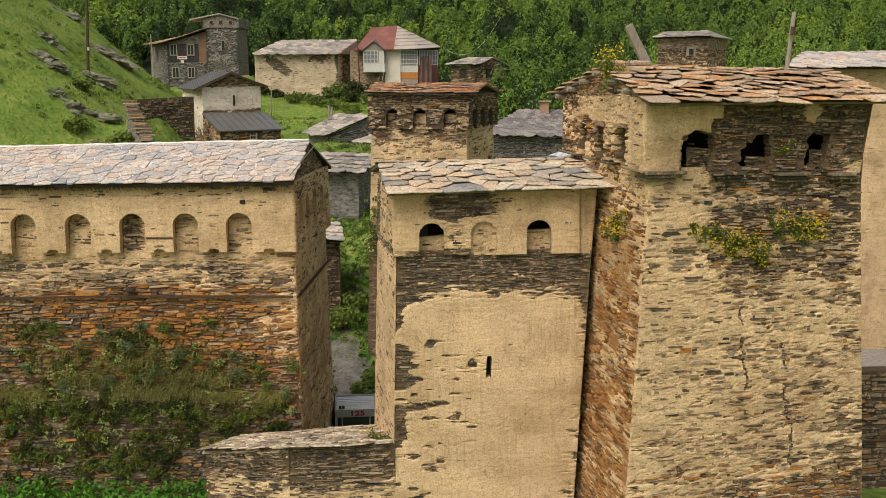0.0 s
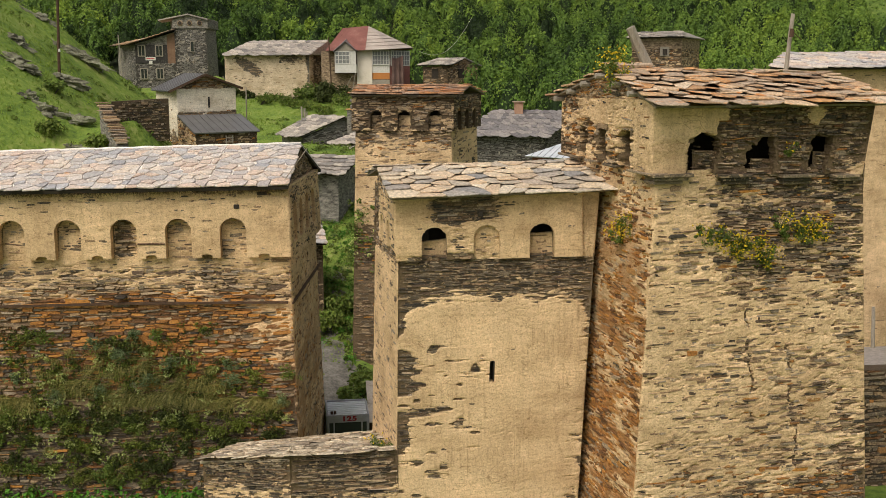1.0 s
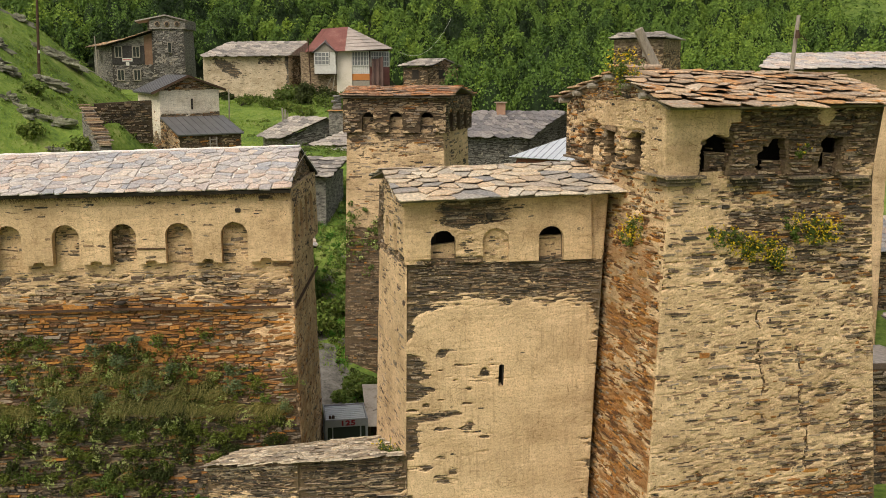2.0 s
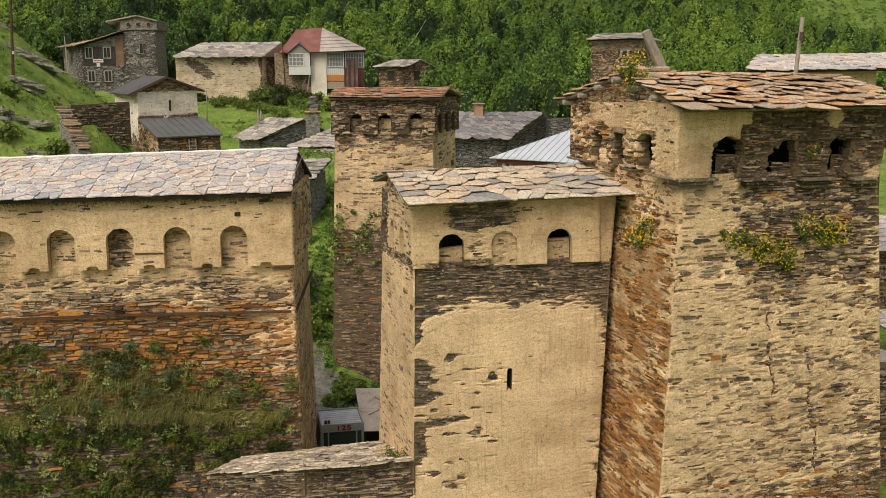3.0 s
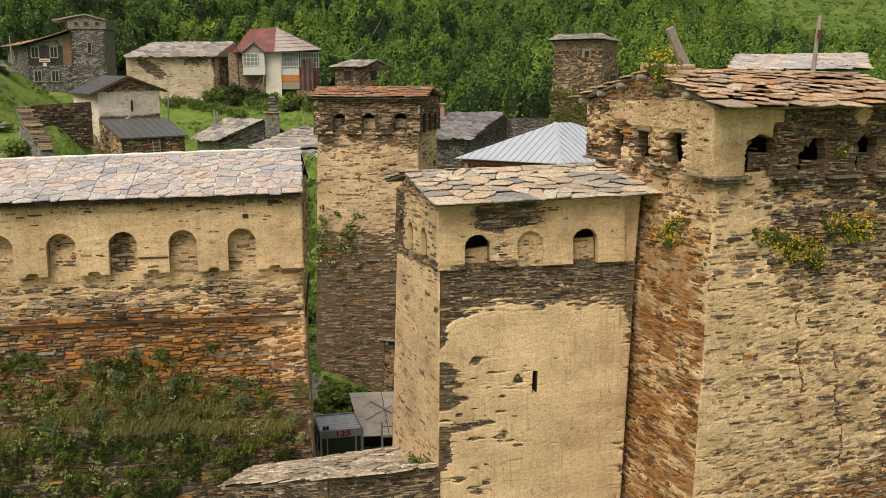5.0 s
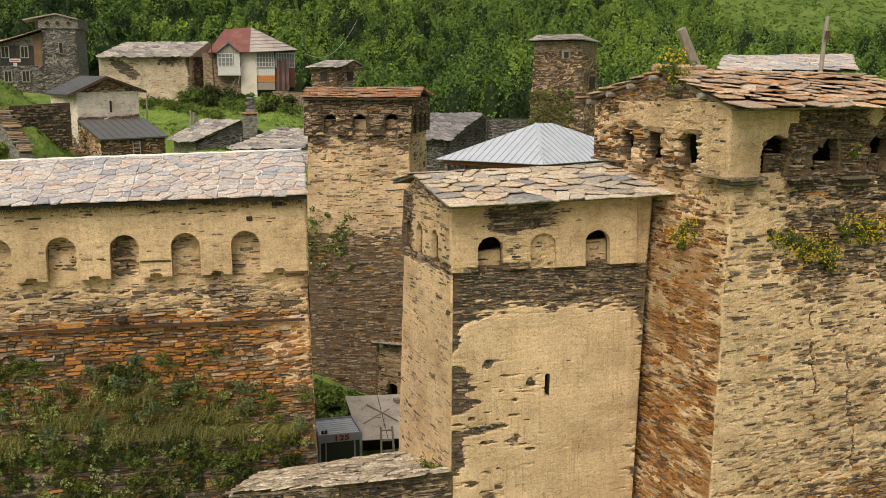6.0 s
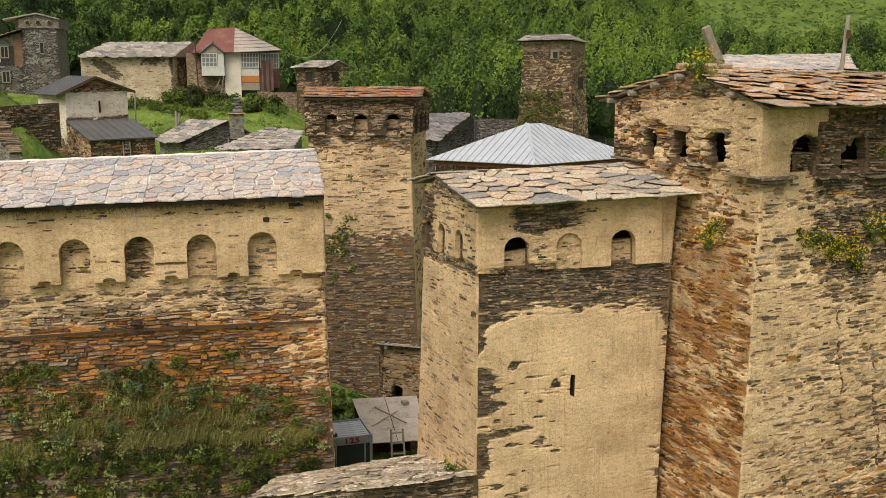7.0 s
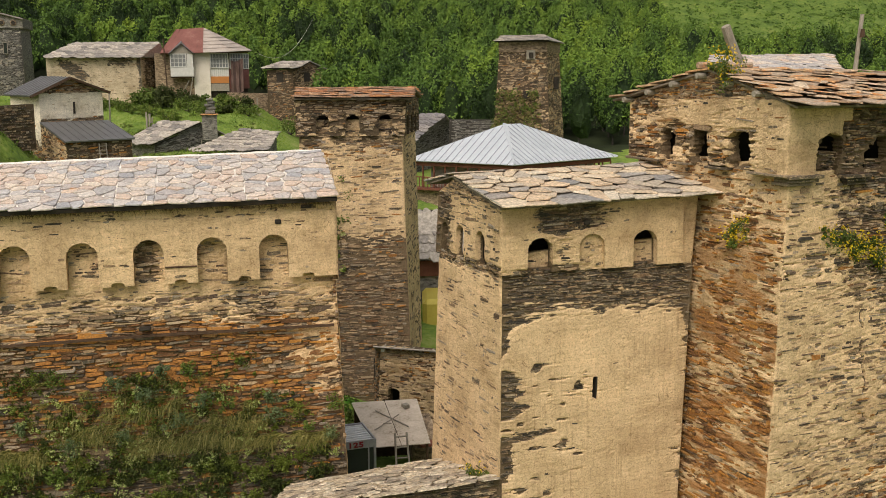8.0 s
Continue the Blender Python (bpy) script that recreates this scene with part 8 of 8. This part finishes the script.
for i, (x, y, w, d, h, tn) in enumerate(((-33.5, 85.3, 2.0, 1.2, 0.8, 22), (-38.5, 104, 3.0, 1.5, 1.0, 28), (-36, 99, 2.0, 1.2, 0.7, 30), (-32.1, 97.0, 3.4, 1.2, 0.8, 24), (-33.2, 96, 2.2, 1.2, 0.7, 26), (-29.5, 84, 2.6, 1.2, 0.8, 14),
                                         (-31.9, 80.0, 2.4, 1.3, 0.8, 18), (-27.9, 75.6, 2.2, 1.0, 0.9, 12), (-26.3, 76.2, 1.8, 1.0, 0.8, 5), (-30.5, 80.5, 1.6, 1.0, 0.7, 15), (-25.0, 73.0, 0.8, 0.6, 0.5, 0), (-29.0, 76.0, 1.0, 0.8, 0.6, 10),
                                         (-18.2, 78.5, 0.9, 0.7, 0.5, 0), (-5.9, 57.5, 0.5, 0.4, 0.4, 0), (-3.9, 53.0, 0.7, 0.5, 0.5, 0), (-4.95, 59.5, 0.75, 0.6, 0.6, 10), (-5.1, 57.6, 0.8, 0.6, 0.6, 15), (-4.5, 56.6, 0.6, 0.5, 0.5, 0), (-4.3, 62, 0.5, 0.4, 0.4, 0), (-7, 66, 0.7, 0.5, 0.5, 0), (-1.0, 132, 0.9, 0.6, 0.8, 0), (-2.2, 131.5, 0.7, 0.6, 0.9, 0), (-5.9, 134, 1.0, 0.7, 1.5, 0), (-6.5, 135, 0.8, 0.7, 1.2, 0), (-3.4, 134, 1.1, 0.8, 1.2, 0), (-13.3, 104, 0.9, 0.6, 0.6, 10), (-14.0, 104.6, 0.7, 0.5, 0.5, 0))):
    rock(x, y, w, d, h, 20 + i, tn)

# ---- dry stone wall and steps above the long house ----
dw = thing("dry_stone_wall", "dark dry stone retaining wall on the grassy slope", "wall", at=(-20, 73, 10))
masonry(dw, "wall", (-22.6, 74.3, 10.0), (-19.0, 77.3, 10.0), (-19.0, 77.4, 13.15), (-22.4, 74.4, 13.0), 0.0, (0.75, 0.25, 0.0, 0.1), seed=91, cell=0.12, course=(0.1, 0.2), length=(0.25, 0.6), spread=0.04, coat=COAT_GREY, thick=0.6)
stp = thing("stone_stair", "worn steps of stacked slate slabs on the slope", "steps", at=(-22, 71, 9))
srng = np.random.RandomState(17)
for k in range(26):
    f = k / 25
    box("slab", (-22.85 + 2.2 * f + srng.uniform(-0.12, 0.12), 73.8 - 3.2 * f, 12.95 - 2.65 * f), (srng.uniform(0.6, 1.25), srng.uniform(0.45, 0.7), srng.uniform(0.05, 0.11)), STONE_PALE if srng.rand() < 0.6 else STONE_BROWN, stp, 20 + srng.uniform(-22, 22), 0.02)
prism(stp, "bed", [(-23.3, 74.4), (-22.5, 74.6), (-20.3, 70.6), (-21.1, 70.4)], 8.5, [12.8, 12.8, 10.1, 10.1], RUBBLE_GREY)

# ---- poles ----
up_ = thing("utility_pole", "weathered wooden utility pole on the grassy spur", "pole", at=(-29.3, 84.6, 15))
part("pole", bm_rod(bmesh.new(), (-29.45, 84.6, 14.6), (-29.15, 84.6, 21.6), 0.13, 0.1, 8), WOOD_DARK, up_)
part("insulator", bm_rod(bmesh.new(), (-29.25, 84.45, 16.75), (-29.25, 84.45, 17.0), 0.09, 0.07, 8), WHITE_PAINT, up_)
for i, (x, y, h) in enumerate(((-7.8, 106, 2.2), (-0.5, 135, 1.6))):
    z0 = float(ground_z(x, y))
    pp = part("fence_post", bm_rod(bmesh.new(), (x, y, z0 - 0.3), (x + 0.05, y, z0 + h), 0.09, 0.07, 6, 0.02), WOOD_GREY, None)
    tagged(pp, "grey weathered wooden post standing in the grass", "post", "posts in the village")
tw = thing("terrace_wall", "rough stone terrace wall below the veranda house", "wall", at=(0, 138, 11))
prism(tw, "wall", [(-4.0, 138), (4.0, 139), (4.2, 140.5), (-4.0, 139.5)], 10, [12.9, 12.6, 12.6, 12.9], RUBBLE_FAR)
pf = thing("picket_fence", "thin grey picket fence beside the stone house", "fence", at=(-29, 155, 12))
for k in range(14):
    part("picket", bm_rod(bmesh.new(), (-30.4 + 0.22 * k, 153, 12.6), (-30.4 + 0.22 * k + 0.05 * math.sin(k), 153, 14.4 + 0.2 * math.sin(k * 1.7)), 0.05, 0.04, 4), WOOD_GREY, pf)
wire = bpy.data.curves.new("wire", "CURVE")
wire.dimensions, wire.bevel_depth = "3D", 0.014
sp = wire.splines.new("POLY")
sp.points.add(12)
for k in range(13):
    f = k / 12
    sp.points[k].co = (0.6 + 7.5 * f, 146, 18.0 + 4.6 * f ** 2.2 - 1.1 * math.sin(math.pi * f), 1)
wire.materials.append(WHITE_PAINT)
tagged(new("cable", wire), "thin pale cable hanging from the veranda house", "cable")

# ---- alley paving ----
n = 140
g = np.random.RandomState(31)
ap = thing("alley_path", "trodden grey gravel and stone path between the houses", "path", kind="structure", at=(-4.5, 46, 0))
vs = []
px = np.linspace(0, 1, 30)
yy = 36 + 19 * px
xc = np.interp(yy, [36, 42, 47, 51, 55], [-3.9, -4.2, -4.5, -5.2, -6.6])
for k in range(30):
    for sx in np.linspace(-1, 1, 9):
        wv = 1.25 + 0.25 * math.sin(k * 1.3)
        x_, y_ = xc[k] + sx * wv, yy[k]
        vs.append((x_, y_, float(ground_z(x_, y_)) + 0.035 - 0.05 * abs(sx) ** 3))
idx = np.arange(270).reshape(30, 9)
adopt(put("surface", np.array(vs), np.stack([idx[:-1, :-1], idx[:-1, 1:], idx[1:, 1:], idx[1:, :-1]], -1).reshape(-1, 4), make_plain("gravel", [(0.36, (0.06, 0.055, 0.045)), (0.48, (0.15, 0.135, 0.11)), (0.64, (0.27, 0.245, 0.21))], 1.2, 0.95, 0.8), smooth_shade=True), ap)
for k in range(40):
    x_, y_ = g.uniform(-5.6, -3.2), g.uniform(44, 54)
    st_ = rock(x_, y_, g.uniform(0.08, 0.25), g.uniform(0.08, 0.2), 0.08, 60 + k, 0, "path_stone", "small grey stone lying on the path")
    st_["group"], st_["category"] = "stones on the path", "stone"


# ---- plants on the long house's wall ----
def wall_y(z):
    return 30.35 + (z - 1.0) * (31.6 - 30.35) / 10.6


def thick_of(x, z):
    """How densely the wall is overgrown."""
    a = np.exp(-(np.maximum(np.abs(x + 9.9) - 3.0, 0) / 1.5) ** 2) * smooth(7.4, 6.2, z + 0.8 * (vnoise(x * 0.8, z * 0, 4) - 0.5)) * (0.45 + 0.55 * smooth(3.4, 4.6, z)) * smooth(1.6, 2.4, z)
    b = 0.45 * smooth(-10, -13, x) * smooth(6.6, 5.4, z) * smooth(2.0, 3.4, z)
    return np.maximum(a, b) * (0.25 + 1.1 * smooth(0.3, 0.7, fbm(x * 0.7, z * 1.1, 12, 3)))


g = np.random.RandomState(41)


def on_wall(n, power=1.0):
    x, z = g.uniform(-16.2, -4.7, n * 6), g.uniform(2.0, 7.6, n * 6)
    k = g.rand(n * 6) < thick_of(x, z) ** power
    x, z = x[k][:n], z[k][:n]
    return np.stack([x, wall_y(z) - 0.02, z], 1)


def rows_of(n, x0, x1, z, wave, spread):
    lx = g.uniform(x0, x1, n)
    lx = lx[vnoise(lx * 1.1 + z * 7, lx * 0, 31) > 0.28]
    return np.stack([lx, np.zeros(len(lx)), z + wave * np.sin(lx * 1.1 + z) + spread * g.normal(0, 1, len(lx))], 1)


tuft = np.vstack([on_wall(60, 1.5), rows_of(420, -14.4, -4.9, 4.95, 0.1, 0.06), rows_of(90, -12.0, -6.6, 5.5, 0.13, 0.12), rows_of(40, -11.0, -7.0, 6.05, 0.1, 0.12)])
tuft[:, 1] = wall_y(tuft[:, 2]) - 0.05
BL = 42
b_ = np.repeat(tuft, BL, 0) + g.normal(0, 0.05, (len(tuft) * BL, 3)) * np.array([1.6, 0.4, 0.5])
lean_ = np.repeat(g.normal(-0.5, 0.45, len(tuft)), BL)
w_ = np.stack([lean_ + g.normal(0, 0.22, len(b_)), -np.abs(g.normal(0.6, 0.2, len(b_))), g.normal(0.2, 0.22, len(b_))], 1)
v, f = strands(b_, w_, np.repeat(g.uniform(0.2, 0.5, len(tuft)), BL) * g.uniform(0.5, 1.15, len(b_)), np.full(len(b_), 0.0075), g, 0.75)
hg = put("hanging_grass", v, f, HANG_GRASS)
tagged(hg, "long dry and green grass hanging from the old wall", "grass", kind="stuff")


def clusters(n, each, reach, power=1.0, low=0.0, high=9.0):
    """Plants in groups on the overgrown wall."""
    c = on_wall(n * 3, power)
    c = c[(c[:, 2] > low) & (c[:, 2] < high)][:n]
    c = np.repeat(c, each, 0) + g.normal(0, 1, (len(c) * each, 3)) * np.array([reach, 0, reach * 0.7])
    c[:, 1] = wall_y(c[:, 2]) - 0.03 - 0.12 * g.rand(len(c))
    return c


c = np.vstack([on_wall(520, 0.8), clusters(110, 10, 0.13)])
v, f = clump(c, g.uniform(0.05, 0.17, len(c)), 28, 0.031, g, 0.5)
wh = put("wall_herbs", v, f, [LEAF_MOSS, LEAF_DARK, LEAF_MOSS], index=np.repeat(g.choice(3, len(c), p=[0.3, 0.5, 0.2]), 28))
tagged(wh, "small leafy herbs rooted in the joints of the wall", "herbs", kind="stuff")
# leafy cushions under the grassy ledge and lower down
k_ = 60
c0 = np.stack([g.uniform(-14.6, -5.0, k_), np.zeros(k_), np.where(g.rand(k_) < 0.6, g.normal(4.35, 0.16, k_), g.uniform(2.3, 4.0, k_))], 1)
c = np.repeat(c0, 20, 0) + g.normal(0, 1, (k_ * 20, 3)) * np.array([0.17, 0, 0.1])
c[:, 1] = wall_y(c[:, 2]) - 0.05 - 0.18 * g.rand(len(c))
v, f = clump(c, g.uniform(0.05, 0.13, len(c)), 24, 0.032, g, 0.6)
wl = put("wall_foliage", v, f, [LEAF_MOSS, LEAF_HERB, LEAF_DARK], index=np.repeat(np.repeat(g.choice(3, k_, p=[0.5, 0.2, 0.3]), 20), 24))
tagged(wl, "yellow-green leafy cushions on the dark lower wall", "foliage", kind="stuff")
c = np.vstack([clusters(50, 9, 0.09, 0.8, 2.6, 4.9), clusters(34, 8, 0.08, 1.0, 4.9, 6.6)])
c[:, 1] -= 0.12
v, f = clump(c, g.uniform(0.03, 0.07, len(c)), 14, 0.018, g, 0.8)
wf = put("wall_flowers", v, f, LEAF_PALE)
tagged(wf, "pale green flower heads of stonecrop on the wall", "flowers", kind="stuff")
for i, (x, z, r) in enumerate(((-12.3, 6.9, 0.3), (-10.8, 6.7, 0.28), (-9.6, 7.0, 0.26), (-8.9, 6.9, 0.3), (-10.1, 6.3, 0.35), (-8.4, 6.0, 0.32), (-7.9, 5.9, 0.3), (-6.6, 6.0, 0.28), (-6.5, 5.5, 0.35), (-5.6, 5.1, 0.22), (-13.2, 5.6, 0.3), (-5.0, 4.9, 0.3), (-4.75, 5.7, 0.35), (-9.2, 5.5, 0.35), (-12.0, 5.0, 0.35), (-13.6, 4.5, 0.4), (-10.6, 5.2, 0.3))):
    y = wall_y(z)
    t = thing("wall_shrub", "grey-green leafy shrub growing out of the rubble wall" if i % 3 else "fresh green leafy shrub growing out of the rubble wall", "shrub", "shrubs on the long house", at=(x, y, z))
    q = np.random.RandomState(500 + i)
    r = r * 0.8
    cc = np.stack([x + q.normal(0, 0.5, 12) * r, y - 0.12 - np.abs(q.normal(0, 0.4, 12)) * r, z + q.uniform(-0.2, 1.2, 12) * r], 1)
    v, f = clump(cc, np.full(12, r * 0.45), 40, 0.026, q, 0.6)
    adopt(put("leaves", v, f, LEAF_GREY if i % 3 else LEAF_HERB), t)["kind"] = "stuff"
    bm = bmesh.new()
    for p in cc[:6]:
        bm_rod(bm, (x, y + 0.02, z - 0.05), tuple(p), 0.012, 0.005, 4)
    part("stem", bm, BARK, t)["kind"] = "stuff"

# ---- yellow-flowered herbs on the big tower ----
def flowering(x, y, z, r, seed, out_=(0.2, -0.98), flowers=60, label="green herb tuft with bright yellow flowers on the tower"):
    q = np.random.RandomState(seed)
    t = thing("flowering_herb", label, "plant", "flowering herbs on the tower", at=(x, y, z))
    k = int(13 * max(r / 0.3, 0.6))
    flowers = int(flowers * 0.75)
    cc = np.stack([x + q.normal(0, 0.55, k) * r + out_[0] * 0.12, y + out_[1] * np.abs(q.normal(0.1, 0.12, k)), z + q.uniform(-0.8, 1.0, k) * r], 1)
    v, f = clump(cc, np.full(k, r * 0.32), 40, 0.028, q, 0.5)
    adopt(put("leaves", v, f, LEAF_HERB), t)["kind"] = "stuff"
    fl = np.stack([x + q.normal(0, 0.6, flowers) * r + out_[0] * 0.2, y + out_[1] * (0.1 + np.abs(q.normal(0.12, 0.12, flowers))), z + q.uniform(-0.6, 1.5, flowers) * r], 1)
    v, f = clump(fl, np.full(flowers, 0.02), 4, 0.024, q, 1.0)
    adopt(put("blossom", v, f, FLOWER), t)["kind"] = "stuff"
    bm = bmesh.new()
    for p in fl[:14]:
        bm_rod(bm, (x, y, z - 0.05), tuple(p), 0.007, 0.004, 3)
    part("stem", bm, LEAF_HERB, t)["kind"] = "stuff"


for i, (u, z, r, fl) in enumerate(((1.55, 11.0, 0.32, 60), (2.0, 10.85, 0.3, 80), (2.3, 10.75, 0.36, 110), (2.75, 10.72, 0.32, 70), (3.0, 10.5, 0.3, 70), (3.35, 11.3, 0.3, 60), (3.95, 11.15, 0.36, 140), (4.3, 11.15, 0.3, 90), (1.1, 11.25, 0.14, 20), (3.3, 13.2, 0.16, 14))):
    flowering(4.93 + u * 0.98, 23.86 + u * 0.2 - 0.02 - 0.3 * (z > 12), z, r, 700 + i, flowers=fl)
for i, (x, y, z, r, fl) in enumerate(((4.62, 25.0, 11.15, 0.34, 110), (4.55, 25.35, 11.0, 0.28, 70))):
    flowering(x, y, z, r, 720 + i, (-0.98, -0.2), fl)
for i, (x, y, z, r, fl) in enumerate(((4.35, 25.6, 14.95, 0.4, 90), (4.3, 25.9, 15.2, 0.34, 90))):
    flowering(x, y, z, r, 730 + i, (-0.5, -0.4), fl, "green herb with small yellow flowers on the gable")
flowering(-1.75, 26.6, 4.95, 0.3, 740, (-0.5, -0.6), 25, "green herb with yellow flowers beside the wall capping")

# ---- plants on the slender tower and the far tower, weeds at the foot of the long house ----
g = np.random.RandomState(55)
c = np.stack([-4.0 + 2.6 * g.rand(60) ** 1.6, np.zeros(60), 7.2 + 1.8 * g.normal(0, 0.5, 60)], 1)
c[:, 1] = 51.0 - (c[:, 0] + 4.0) * 0.18 - 0.1
v, f = clump(c, g.uniform(0.1, 0.35, 60), 26, 0.06, g, 0.4)
iv = put("ivy", v, f, [LEAF_HERB, LEAF_PALE], index=np.repeat((g.rand(60) < 0.15).astype(int), 26))
tagged(iv, "patches of climbing green plants on the slender tower", "ivy", kind="stuff")
c = np.stack([g.uniform(20.0, 24.5, 230), np.zeros(230), 7 + 6.5 * g.rand(230) ** 1.3], 1)
c[:, 1] = 98.4 - (c[:, 0] - 19.7) * 0.12 - 0.15
v, f = clump(c, g.uniform(0.2, 0.6, 230), 26, 0.1, g, 0.4)
iv = put("ivy", v, f, [LEAF_HERB, DRY_GRASS], index=np.repeat((g.rand(230) < 0.45).astype(int), 26))
tagged(iv, "autumn-brown and green ivy on the far tower", "ivy", kind="stuff")
c = np.stack([g.uniform(-6.6, -1.0, 560), g.uniform(41, 57, 560), np.zeros(560)], 1)
path_x = np.interp(c[:, 1], [36, 42, 47, 51, 55], [-3.9, -4.2, -4.5, -5.2, -6.6])
c = c[np.abs(c[:, 0] - path_x) > 0.75]
c = c[~((c[:, 0] > -3.9) & (c[:, 1] > 50.0))]
c[:, 2] = ground_z(c[:, 0], c[:, 1]) + 0.08
v, f = clump(c, g.uniform(0.12, 0.38, len(c)), 30, 0.07, g, 0.7)
aw = put("alley_weeds", v, f, [LEAF_FRESH, LEAF_HERB, LEAF_DARK], index=np.repeat(g.randint(0, 3, len(c)), 30))
tagged(aw, "leafy green weeds along the alley path", "weeds", kind="stuff")
c = np.stack([g.uniform(-14.5, -6.2, 260), g.uniform(28.6, 30.2, 260), 1.2 + 1.0 * g.rand(260)], 1)
v, f = clump(c, g.uniform(0.2, 0.45, 260), 30, 0.075, g, 0.7)
nt_ = put("nettles", v, f, LEAF_FRESH)
tagged(nt_, "fresh green nettles at the foot of the wall", "nettles", kind="stuff")

# ---- single stones and slates, laid last ----
INVERSE = {}
for kind, k, mat, m, holder in PENDING:
    ob = new(kind, k if isinstance(k, bpy.types.Mesh) else piece_mesh(kind, k, mat))
    ob.parent = holder
    if holder not in INVERSE:
        INVERSE[holder] = world_of(holder).inverted()
    ob.matrix_parent_inverse = INVERSE[holder]
    ob.matrix_basis = m
